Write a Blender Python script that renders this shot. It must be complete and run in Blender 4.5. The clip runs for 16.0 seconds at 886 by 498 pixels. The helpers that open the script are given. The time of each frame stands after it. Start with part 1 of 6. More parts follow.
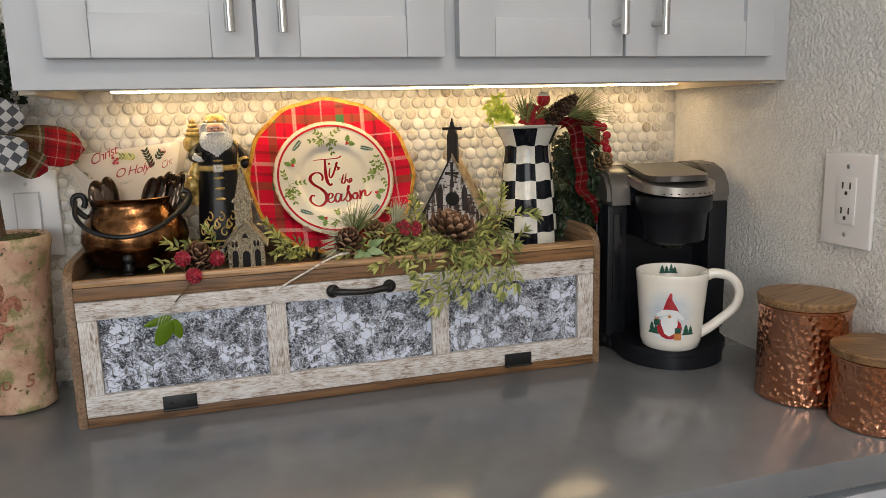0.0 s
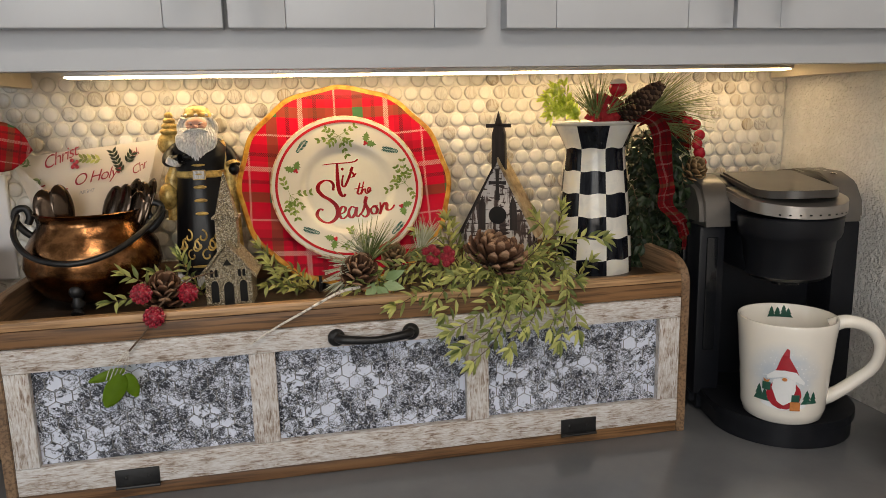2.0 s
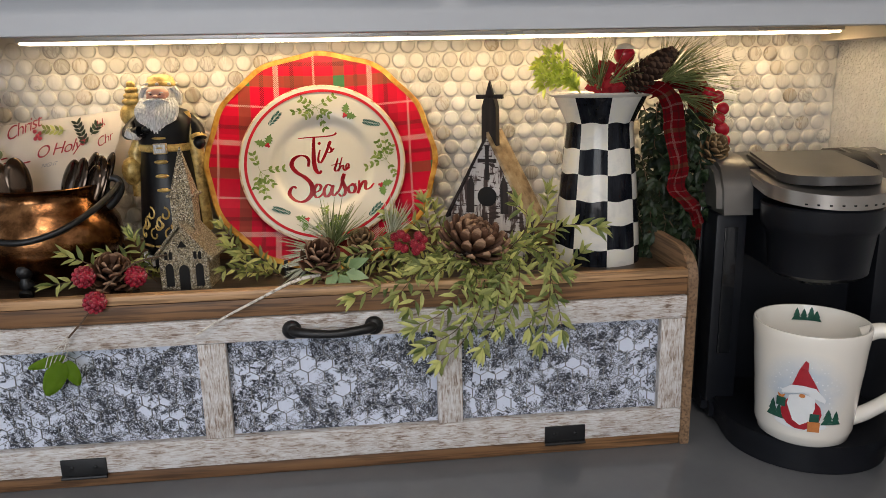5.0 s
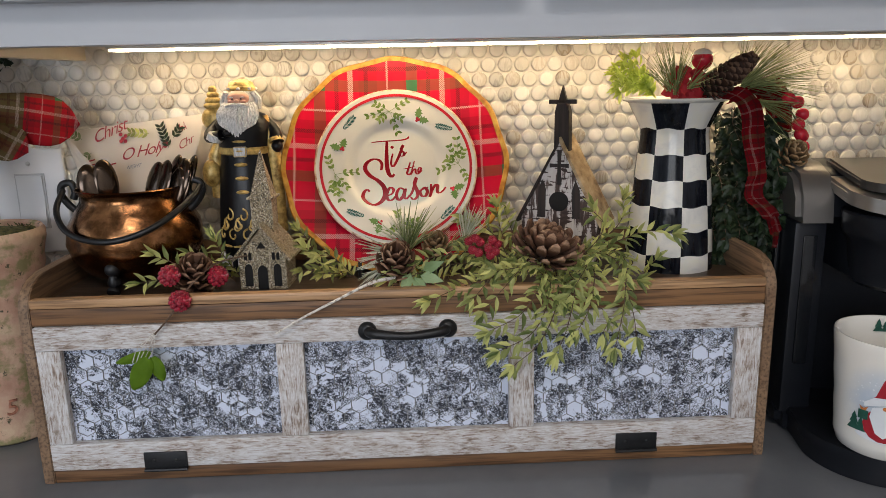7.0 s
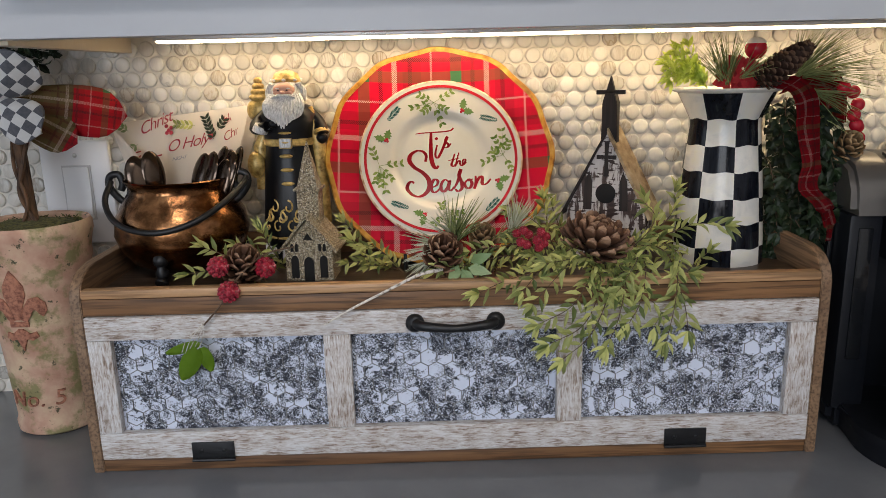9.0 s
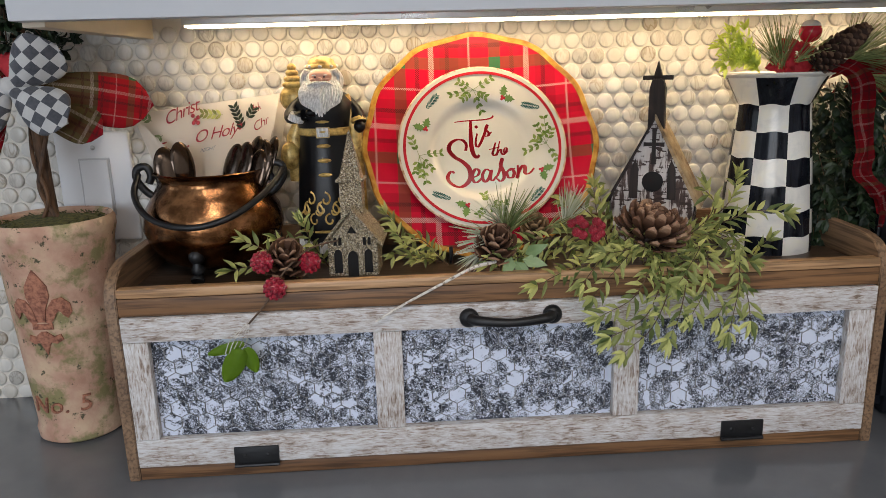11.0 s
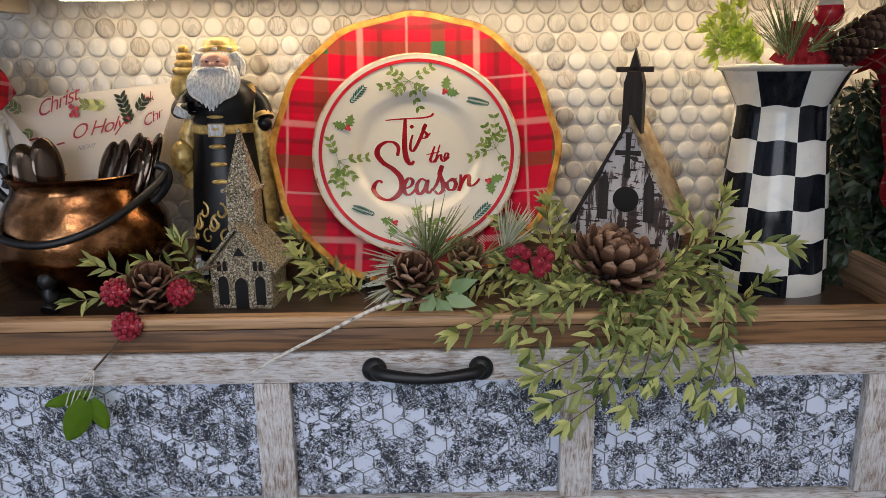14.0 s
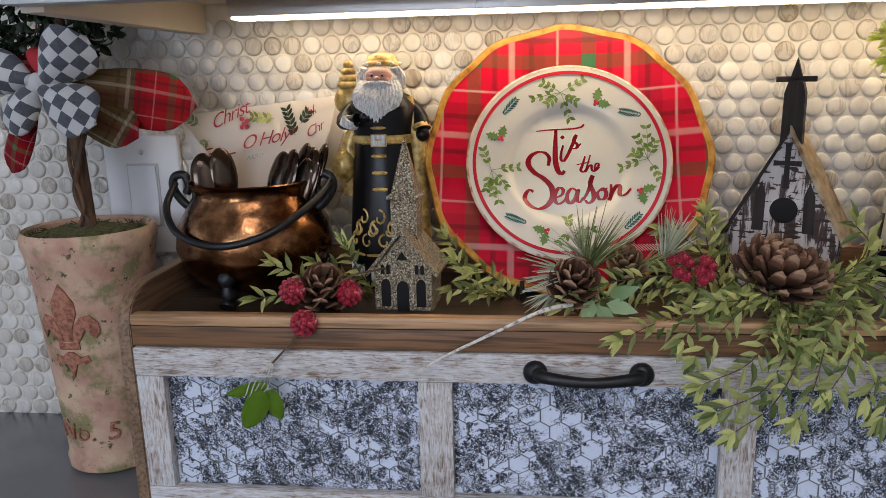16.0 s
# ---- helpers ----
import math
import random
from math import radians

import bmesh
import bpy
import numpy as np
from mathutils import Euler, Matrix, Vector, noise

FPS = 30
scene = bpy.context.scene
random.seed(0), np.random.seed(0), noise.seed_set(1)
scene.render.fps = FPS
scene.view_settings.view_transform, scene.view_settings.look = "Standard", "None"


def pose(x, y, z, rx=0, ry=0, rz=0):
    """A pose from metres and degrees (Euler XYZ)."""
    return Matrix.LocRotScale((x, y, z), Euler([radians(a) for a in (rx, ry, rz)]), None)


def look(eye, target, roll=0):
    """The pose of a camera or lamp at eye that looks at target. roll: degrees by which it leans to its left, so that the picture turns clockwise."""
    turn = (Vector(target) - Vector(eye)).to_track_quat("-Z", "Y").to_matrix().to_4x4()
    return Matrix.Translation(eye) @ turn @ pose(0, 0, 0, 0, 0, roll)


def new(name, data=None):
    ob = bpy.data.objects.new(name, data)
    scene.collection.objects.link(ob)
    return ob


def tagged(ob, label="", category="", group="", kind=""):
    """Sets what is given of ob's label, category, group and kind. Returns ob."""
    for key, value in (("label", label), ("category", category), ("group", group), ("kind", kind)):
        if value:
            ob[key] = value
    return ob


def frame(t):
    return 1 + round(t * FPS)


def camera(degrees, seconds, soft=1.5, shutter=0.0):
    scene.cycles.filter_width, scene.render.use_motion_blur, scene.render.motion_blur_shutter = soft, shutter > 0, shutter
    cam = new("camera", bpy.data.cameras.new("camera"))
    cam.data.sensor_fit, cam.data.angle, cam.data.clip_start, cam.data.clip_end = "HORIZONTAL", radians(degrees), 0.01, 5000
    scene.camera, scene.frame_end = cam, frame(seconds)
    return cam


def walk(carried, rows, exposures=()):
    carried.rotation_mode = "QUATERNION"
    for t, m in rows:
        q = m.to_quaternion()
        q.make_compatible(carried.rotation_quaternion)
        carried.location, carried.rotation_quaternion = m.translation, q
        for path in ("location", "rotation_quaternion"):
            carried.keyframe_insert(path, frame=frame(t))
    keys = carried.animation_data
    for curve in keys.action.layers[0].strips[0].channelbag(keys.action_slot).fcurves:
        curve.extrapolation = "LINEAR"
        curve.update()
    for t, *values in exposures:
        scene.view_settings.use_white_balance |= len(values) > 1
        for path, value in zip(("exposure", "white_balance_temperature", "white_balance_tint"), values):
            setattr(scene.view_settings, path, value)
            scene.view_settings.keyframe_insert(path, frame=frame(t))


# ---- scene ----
cam = camera(62.4, 16.0, soft=0.6)
PATH = [
    (0, (0.218, -1.045, 1.325), (0.772, 0.843, 0.966), -1.5),
    (0.5, (0.229, -1.019, 1.318), (0.745, 0.88, 0.957), -1.7),
    (1, (0.222, -0.918, 1.331), (0.701, 0.989, 0.965), -1.8),
    (1.5, (0.237, -0.85, 1.328), (0.688, 1.063, 0.959), -1.6),
    (2, (0.313, -0.796, 1.325), (0.715, 1.127, 0.951), -1.3),
    (2.5, (0.387, -0.768, 1.321), (0.736, 1.164, 0.94), -1.0),
    (3, (0.425, -0.764, 1.318), (0.722, 1.174, 0.923), -0.9),
    (3.2, (0.433, -0.766, 1.311), (0.718, 1.175, 0.919), -1.0),
    (5.3, (0.439, -0.723, 1.329), (0.62, 1.214, 0.864), -1.2),
    (5.5, (0.433, -0.722, 1.328), (0.602, 1.216, 0.865), -1.2),
    (6, (0.424, -0.723, 1.331), (0.555, 1.22, 0.871), -1.1),
    (6.5, (0.414, -0.726, 1.332), (0.516, 1.218, 0.873), -1.1),
    (7, (0.407, -0.73, 1.334), (0.484, 1.216, 0.876), -1.2),
    (7.5, (0.404, -0.73, 1.332), (0.459, 1.215, 0.872), -1.2),
    (8, (0.4, -0.728, 1.329), (0.438, 1.217, 0.866), -1.2),
    (8.5, (0.396, -0.726, 1.327), (0.419, 1.22, 0.863), -1.3),
    (9, (0.379, -0.724, 1.331), (0.398, 1.219, 0.859), -1.4),
    (9.5, (0.345, -0.721, 1.333), (0.367, 1.221, 0.854), -1.6),
    (9.7, (0.333, -0.719, 1.335), (0.358, 1.221, 0.849), -1.8),
    (11.8, (0.292, -0.645, 1.318), (0.421, 1.29, 0.829), -1.3),
    (12, (0.31, -0.627, 1.319), (0.427, 1.309, 0.829), -1.1),
    (12.5, (0.347, -0.585, 1.316), (0.438, 1.351, 0.821), -0.6),
    (13, (0.381, -0.563, 1.317), (0.435, 1.373, 0.818), -0.4),
    (13.5, (0.394, -0.552, 1.314), (0.418, 1.386, 0.819), -0.5),
    (14, (0.406, -0.538, 1.312), (0.421, 1.399, 0.815), -0.7),
    (14.5, (0.422, -0.537, 1.313), (0.42, 1.4, 0.815), -0.8),
    (15, (0.419, -0.542, 1.315), (0.378, 1.397, 0.826), -0.9),
    (15.5, (0.395, -0.549, 1.309), (0.276, 1.393, 0.843), -1.1),
    (16, (0.345, -0.56, 1.31), (0.127, 1.376, 0.857), -1.3),
]
walk(cam, [(t, look(eye, target, roll)) for t, eye, target, roll in PATH],
     [(0, 0.16, 7200, 13), (1, 0.10, 7250, 13), (2.5, 0.0, 7500, 14), (5.5, 0.06, 6650, 14), (9.7, 0.05, 6450, 14), (12, 0.18, 6450, 13), (13, 0.10, 6350, 14), (14, -0.03, 6150, 15), (16, -0.09, 5950, 16)])

# ---- world and lights ----
world = bpy.data.worlds.new("world")
scene.world = world
world.use_nodes = True
_sky = world.node_tree.nodes.new("ShaderNodeTexSky")
_sky.sky_type, _sky.sun_disc, _sky.sun_elevation, _sky.sun_rotation = "NISHITA", False, radians(30), radians(200)
world.node_tree.links.new(_sky.outputs[0], world.node_tree.nodes["Background"].inputs[0])
world.node_tree.nodes["Background"].inputs[1].default_value = 0.1


def area_lamp(name, at, target, wide, high, watts, colour):
    data = bpy.data.lights.new(name, "AREA")
    data.shape, data.size, data.size_y, data.energy, data.color = "RECTANGLE", wide, high, watts, colour
    ob = new(name, data)
    ob.matrix_world = look(at, target)
    return ob


# daylight through the kitchen windows behind the camera
area_lamp("window_daylight", (-0.6, -3.05, 1.6), (-0.6, 0.0, 1.5), 1.6, 1.2, 31, (0.73, 0.86, 1.0))
area_lamp("side_window_daylight", (-2.45, -0.55, 1.55), (0.0, -0.4, 1.3), 1.0, 1.1, 3.5, (0.74, 0.86, 1.0))
# unseen ceiling lamp, added to brighten the box lip, leaves and counter
area_lamp("added_ceiling_light", (0.5, -1.5, 2.42), (0.5, -1.5, 0.0), 0.9, 0.5, 15, (1.0, 0.95, 0.88))
LED_STRENGTH = 13.8
scene.view_settings.exposure = 0.0

# ---- building helpers ----
TAU = 2 * math.pi
rnd = random.Random(7)


def finish(bm, name, materials, smooth=40):
    me = bpy.data.meshes.new(name)
    bmesh.ops.recalc_face_normals(bm, faces=bm.faces)
    bm.to_mesh(me)
    bm.free()
    for m in materials if isinstance(materials, (list, tuple)) else [materials]:
        me.materials.append(m)
    if smooth:
        me.polygons.foreach_set("use_smooth", [True] * len(me.polygons))
        me.set_sharp_from_angle(angle=radians(smooth))
    return me


def part(name, bm, material, parent=None, label="", smooth=40, m=None):
    ob = new(name, finish(bm, name, material, smooth) if isinstance(bm, bmesh.types.BMesh) else bm)
    if parent:
        ob.parent = parent
    if m is not None:
        ob.matrix_basis = m
    return tagged(ob, label)


def thing(name, m, label, category, group="", kind=""):
    ob = new(name)
    ob.empty_display_size = 0.02
    ob.matrix_basis = m
    return tagged(ob, label, category, group, kind)


def structure(name, bm, material, label, category, smooth=30):
    return tagged(part(name, bm, material, None, "", smooth), label, category, "", "structure")


def box(bm, lo, hi, bevel=0.0, segments=2):
    c = [(a + b) / 2 for a, b in zip(lo, hi)]
    s = [abs(b - a) for a, b in zip(lo, hi)]
    made = bmesh.ops.create_cube(bm, size=1.0, matrix=Matrix.Translation(c) @ Matrix.Diagonal((*s, 1)))
    if bevel:
        edges = list({e for v in made["verts"] for e in v.link_edges})
        bmesh.ops.bevel(bm, geom=edges, offset=bevel, segments=segments, affect="EDGES", profile=0.6)
    return bm


def boxed(lo, hi, bevel=0.0, segments=2):
    return box(bmesh.new(), lo, hi, bevel, segments)


def lathe(profile, seg=48, bm=None, wobble=None):
    """A turned shape from (radius, height) pairs."""
    bm = bm or bmesh.new()
    rings = []
    for r, z in profile:
        ring = []
        for i in range(seg if r > 1e-6 else 1):
            a = TAU * i / seg
            k = wobble(a, z) if wobble else 1.0
            ring.append(bm.verts.new((r * k * math.cos(a), r * k * math.sin(a), z)))
        rings.append(ring)
    for a, b in zip(rings, rings[1:]):
        for i in range(seg):
            j = (i + 1) % seg
            if len(a) == 1 and len(b) == 1:
                break
            if len(a) == 1:
                bm.faces.new((a[0], b[i], b[j]))
            elif len(b) == 1:
                bm.faces.new((a[i], a[j], b[0]))
            else:
                bm.faces.new((a[i], a[j], b[j], b[i]))
    return bm


def tube(points, radius, seg=8, bm=None, closed=False, cap=True):
    """A round bar through points; radius is a number or one for each point."""
    bm = bm or bmesh.new()
    pts = [Vector(p) for p in points]
    n = len(pts)
    radii = radius if isinstance(radius, (list, tuple)) else [radius] * n
    rings, up = [], None
    for i, p in enumerate(pts):
        a = pts[i - 1] if i or closed else p
        b = pts[(i + 1) % n] if i < n - 1 or closed else p
        d = (b - a).normalized()
        if up is None:
            up = d.orthogonal().normalized()
        up = (up - d * up.dot(d)).normalized()
        side = d.cross(up)
        rings.append([bm.verts.new(p + radii[i] * (math.cos(TAU * k / seg) * up + math.sin(TAU * k / seg) * side)) for k in range(seg)])
    pairs = list(zip(rings, rings[1:])) + ([(rings[-1], rings[0])] if closed else [])
    for a, b in pairs:
        for k in range(seg):
            bm.faces.new((a[k], a[(k + 1) % seg], b[(k + 1) % seg], b[k]))
    if cap and not closed:
        bm.faces.new(rings[0][::-1])
        bm.faces.new(rings[-1])
    return bm


def curve(points, steps=6):
    """Catmull-Rom points through the given ones."""
    p = [Vector(q) for q in points]
    p = [2 * p[0] - p[1]] + p + [2 * p[-1] - p[-2]]
    out = []
    for i in range(1, len(p) - 2):
        for k in range(steps):
            t = k / steps
            out.append(0.5 * (2 * p[i] + (p[i + 1] - p[i - 1]) * t + (2 * p[i - 1] - 5 * p[i] + 4 * p[i + 1] - p[i + 2]) * t * t + (3 * p[i] - p[i - 1] - 3 * p[i + 1] + p[i + 2]) * t**3))
    return out + [p[-2]]


def prism(outline, depth, axis="y", bm=None, at=0.0, bevel=0.0):
    """A flat outline pushed to a depth along an axis."""
    bm = bm or bmesh.new()

    def put(u, v, d):
        return (u, d, v) if axis == "y" else ((d, u, v) if axis == "x" else (u, v, d))

    a = [bm.verts.new(put(u, v, at)) for u, v in outline]
    b = [bm.verts.new(put(u, v, at + depth)) for u, v in outline]
    n = len(outline)
    faces = [bm.faces.new(a), bm.faces.new(b[::-1])]
    for i in range(n):
        faces.append(bm.faces.new((a[i], b[i], b[(i + 1) % n], a[(i + 1) % n])))
    if bevel:
        edges = list(faces[0].edges) + list(faces[1].edges)
        bmesh.ops.bevel(bm, geom=edges, offset=bevel, segments=2, affect="EDGES")
    return bm


def ball(bm, at, radii, u=12, v=8):
    m = Matrix.Translation(at) @ Matrix.Diagonal((*((radii,) * 3 if isinstance(radii, float) else radii), 1))
    bmesh.ops.create_uvsphere(bm, u_segments=u, v_segments=v, radius=1.0, matrix=m)
    return bm


# ---- materials ----
class Nodes:
    """A small wrapper to write node materials briefly."""

    def __init__(self, name):
        self.mat = bpy.data.materials.new(name)
        self.mat.use_nodes = True
        self.tree = self.mat.node_tree
        self.bsdf = self.tree.nodes["Principled BSDF"]

    def put(self, socket, value):
        if isinstance(value, bpy.types.NodeSocket):
            self.tree.links.new(value, socket)
        elif isinstance(value, (tuple, list)) and len(value) == 3 and socket.type == "RGBA":
            socket.default_value = (*value, 1)
        else:
            socket.default_value = value

    def node(self, kind, out=0, props=(), **inputs):
        n = self.tree.nodes.new(kind)
        for key, value in dict(props).items():
            setattr(n, key, value)
        for key, value in inputs.items():
            k = int(key[1:]) if key[0] == "i" and key[1:].isdigit() else key
            self.put(n.inputs[k], value)
        return n.outputs[out]

    def coords(self, scale=(1, 1, 1), rot=(0, 0, 0), loc=(0, 0, 0), kind=3):
        c = self.tree.nodes.new("ShaderNodeTexCoord").outputs[kind]
        return self.node("ShaderNodeMapping", i0=c, i1=loc, i2=rot, i3=scale)

    def noise(self, vec, scale, detail=4.0, rough=0.55, distort=0.0):
        return self.node("ShaderNodeTexNoise", i0=vec, i2=scale, i3=detail, i4=rough, i8=distort)

    def ramp(self, fac, stops):
        n = self.tree.nodes.new("ShaderNodeValToRGB")
        e = n.color_ramp.elements
        while len(e) < len(stops):
            e.new(0.5)
        for el, (p, c) in zip(e, stops):
            el.position, el.color = p, (*((c,) * 3 if isinstance(c, (int, float)) else c), 1)
        self.put(n.inputs[0], fac)
        return n.outputs[0]

    def mix(self, fac, a, b, blend="MIX"):
        n = self.tree.nodes.new("ShaderNodeMix")
        n.data_type, n.blend_type = "RGBA", blend
        self.put(n.inputs[0], fac), self.put(n.inputs[6], a), self.put(n.inputs[7], b)
        return n.outputs[2]

    def math(self, op, a, b=0.0, c=0.0):
        n = self.tree.nodes.new("ShaderNodeMath")
        n.operation = op
        self.put(n.inputs[0], a), self.put(n.inputs[1], b), self.put(n.inputs[2], c)
        return n.outputs[0]

    def bump(self, height, strength=0.3, distance=0.001):
        n = self.tree.nodes.new("ShaderNodeBump")
        n.inputs["Strength"].default_value, n.inputs["Distance"].default_value = strength, distance
        self.put(n.inputs["Height"], height)
        self.put(self.bsdf.inputs["Normal"], n.outputs[0])

    def random(self):
        return self.tree.nodes.new("ShaderNodeObjectInfo").outputs["Random"]

    def island(self):
        return self.tree.nodes.new("ShaderNodeNewGeometry").outputs["Random Per Island"]

    def done(self, colour, rough=0.5, metal=0.0, coat=0.0, spec=None, sheen=0.0):
        self.put(self.bsdf.inputs["Base Color"], colour)
        self.put(self.bsdf.inputs["Roughness"], rough)
        self.put(self.bsdf.inputs["Metallic"], metal)
        if coat:
            self.bsdf.inputs["Coat Weight"].default_value, self.bsdf.inputs["Coat Roughness"].default_value = coat, 0.06
        if spec is not None:
            self.bsdf.inputs["Specular IOR Level"].default_value = spec
        if sheen:
            self.bsdf.inputs["Sheen Weight"].default_value = sheen
        return self.mat


def plain(name, colour, rough=0.5, metal=0.0, vary=0.12, scale=60.0, bump=0.0, coat=0.0, bump_scale=None, spec=None):
    """A surface of one colour with grain at two sizes."""
    n = Nodes(name)
    v = n.coords()
    a, b = n.noise(v, scale, 4), n.noise(v, scale / 7, 3)
    f = n.math("ADD", n.math("MULTIPLY", a, 0.5), n.math("MULTIPLY", b, 0.5))
    dark, light = [tuple(min(1, c * k) for c in colour) for k in (1 - vary, 1 + vary)]
    col = n.ramp(f, [(0.3, dark), (0.7, light)])
    r = n.math("ADD", rough, n.math("MULTIPLY", n.math("SUBTRACT", b, 0.5), 0.16))
    if bump:
        n.bump(n.noise(v, bump_scale or scale * 3, 5), bump, 0.001)
    return n.done(col, r, metal, coat, spec)


def two_tone(name, stops, scale, rough=0.5, metal=0.0, stretch=(1, 1, 1), bump=0.3, detail=6, distort=0.0, coat=0.0, distance=0.001):
    n = Nodes(name)
    f = n.noise(n.coords(stretch), scale, detail, 0.6, distort)
    n.bump(f, bump, distance)
    return n.done(n.ramp(f, stops), rough, metal, coat)


def wood(name, dark, light, along="x", rough=0.55, scale=1.0):
    n = Nodes(name)
    s = {"x": (2.5, 60, 60), "z": (60, 60, 2.5), "y": (60, 2.5, 60)}[along]
    v = n.coords(tuple(k * scale for k in s))
    g = n.noise(v, 1.0, 6, 0.6, 0.6)
    big = n.noise(n.coords(tuple(k * scale * 0.25 for k in s)), 1.0, 3, 0.5)
    fine = n.noise(n.coords(tuple(k * scale * 5 for k in s)), 1.0, 3, 0.5)
    f = n.math("ADD", n.math("MULTIPLY", g, 0.55), n.math("MULTIPLY", big, 0.45))
    col = n.ramp(f, [(0.32, dark), (0.5, tuple((a + b) / 2 for a, b in zip(dark, light))), (0.68, light)])
    knots = n.ramp(n.noise(n.coords(tuple(k * scale * 0.6 for k in s)), 1.0, 5, 0.7, 1.5), [(0.30, 1.0), (0.42, 0.0)])
    col = n.mix(n.math("MULTIPLY", knots, 0.7), col, tuple(c * 0.4 for c in dark))
    col = n.mix(n.math("MULTIPLY", n.ramp(fine, [(0.38, 1.0), (0.54, 0.0)]), 0.65), col, tuple(c * 0.4 for c in dark))
    n.bump(fine, 0.35, 0.0006)
    return n.done(col, rough)


def whitewash(name, along):
    n = Nodes(name)
    s = {"x": (75, 520, 520), "z": (520, 520, 75)}[along]
    g = n.noise(n.coords(s), 1.0, 7, 0.72, 0.8)
    patch = n.noise(n.coords((38, 60, 60)), 1.0, 4, 0.6)
    f = n.math("ADD", n.math("MULTIPLY", g, 0.7), n.math("MULTIPLY", patch, 0.3))
    col = n.ramp(f, [(0.38, (0.20, 0.14, 0.105)), (0.44, (0.40, 0.325, 0.275)), (0.49, (0.56, 0.515, 0.485)), (0.58, (0.71, 0.70, 0.70))])
    n.bump(g, 0.9, 0.0016)
    return n.done(col, 0.72)


M = {}
M["paint"] = plain("cabinet_paint", (0.455, 0.475, 0.505), 0.38, vary=0.03, scale=25, bump=0.05)
# cream tint puts the light bar's warm glow into underside and end panels
M["cabinet_under"] = plain("cabinet_underside", (0.62, 0.54, 0.42), 0.5, vary=0.06, scale=30)
M["ceiling"] = plain("ceiling_paint", (0.8, 0.8, 0.78), 0.8, vary=0.03)
M["floor"] = wood("floor_wood", (0.16, 0.10, 0.06), (0.32, 0.22, 0.14), "x", 0.4)
M["steel"] = plain("brushed_nickel", (0.55, 0.54, 0.52), 0.28, 1.0, vary=0.06, scale=80)
M["grout"] = plain("grout", (0.66, 0.62, 0.55), 0.85, vary=0.08, scale=120, bump=0.2)
M["black_plastic"] = plain("black_plastic", (0.008, 0.009, 0.012), 0.36, vary=0.2, scale=50, bump=0.04, bump_scale=900, spec=0.28)
M["gloss_black"] = plain("gloss_black_plastic", (0.008, 0.009, 0.011), 0.12, vary=0.2, scale=30)
M["iron"] = plain("black_iron", (0.012, 0.012, 0.013), 0.42, 0.3, vary=0.3, scale=90, bump=0.35, bump_scale=300)
M["plastic_white"] = plain("white_plastic", (0.68, 0.67, 0.67), 0.3, vary=0.02)
# white plastic greyed to draw the shadow line round the rocker
M["plastic_shaded"] = plain("shaded_white_plastic", (0.46, 0.45, 0.45), 0.5, vary=0.03)
M["dark_slot"] = plain("dark_slot", (0.02, 0.02, 0.02), 0.6)
M["tray_wood"] = wood("walnut_stained_wood", (0.075, 0.032, 0.013), (0.31, 0.158, 0.066), "x", 0.5)
# lip wood: worn, and lightened to carry the glow of the light bar
M["lip_wood"] = wood("worn_lit_lip_wood", (0.28, 0.145, 0.065), (0.60, 0.37, 0.19), "x", 0.45)
M["tray_wood_y"] = wood("walnut_stained_wood_side", (0.13, 0.07, 0.035), (0.32, 0.20, 0.115), "y", 0.55)
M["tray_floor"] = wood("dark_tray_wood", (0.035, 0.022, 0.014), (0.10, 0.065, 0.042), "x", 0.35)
M["white_x"] = whitewash("whitewashed_wood_rail", "x")
M["white_z"] = whitewash("whitewashed_wood_stile", "z")
M["wire"] = plain("galvanised_wire", (0.27, 0.27, 0.27), 0.45, 0.7, vary=0.3)

n = Nodes("wall_texture_paint")
v = n.coords()
h = n.noise(v, 150, 5, 0.6)
h2 = n.noise(v, 60, 3, 0.5)
n.bump(n.math("ADD", n.ramp(h, [(0.42, 0.0), (0.6, 1.0)]), h2), 0.8, 0.0035)
M["wall"] = n.done(n.ramp(h2, [(0.3, (0.77, 0.75, 0.72)), (0.7, (0.84, 0.82, 0.79))]), 0.75)

n = Nodes("grey_stone_counter")
v = n.coords()
a, b = n.noise(v, 7, 5, 0.6), n.noise(v, 260, 3, 0.5)
col = n.mix(n.math("MULTIPLY", b, 0.25), n.ramp(a, [(0.3, (0.132, 0.140, 0.152)), (0.7, (0.186, 0.194, 0.206))]), (0.16, 0.16, 0.165))
M["counter"] = n.done(col, n.math("ADD", 0.10, n.math("MULTIPLY", a, 0.12)))

n = Nodes("marble_penny_tile")
r = n.random()
isl = n.island()
key = n.math("FRACT", n.math("ADD", r, n.math("MULTIPLY", isl, 7.31)))
off = n.node("ShaderNodeCombineXYZ", i0=n.math("MULTIPLY", key, 31.0), i1=0.0, i2=n.math("MULTIPLY", key, 17.0))
geo = n.tree.nodes.new("ShaderNodeNewGeometry").outputs["Position"]
vec = n.node("ShaderNodeVectorMath", props={"operation": "ADD"}, i0=geo, i1=off)
vein = n.noise(n.node("ShaderNodeMapping", i0=vec, i2=(0, 0.9, 0.3), i3=(1.6, 1, 0.6)), 42, 3, 0.55, 1.4)
amount = n.ramp(key, [(0.0, 1.0), (0.12, 0.9), (0.3, 0.55), (0.5, 0.2), (1.0, 0.05)])
veins = n.ramp(vein, [(0.42, 0.0), (0.53, 1.0), (0.62, 0.25), (0.75, 0.7)])
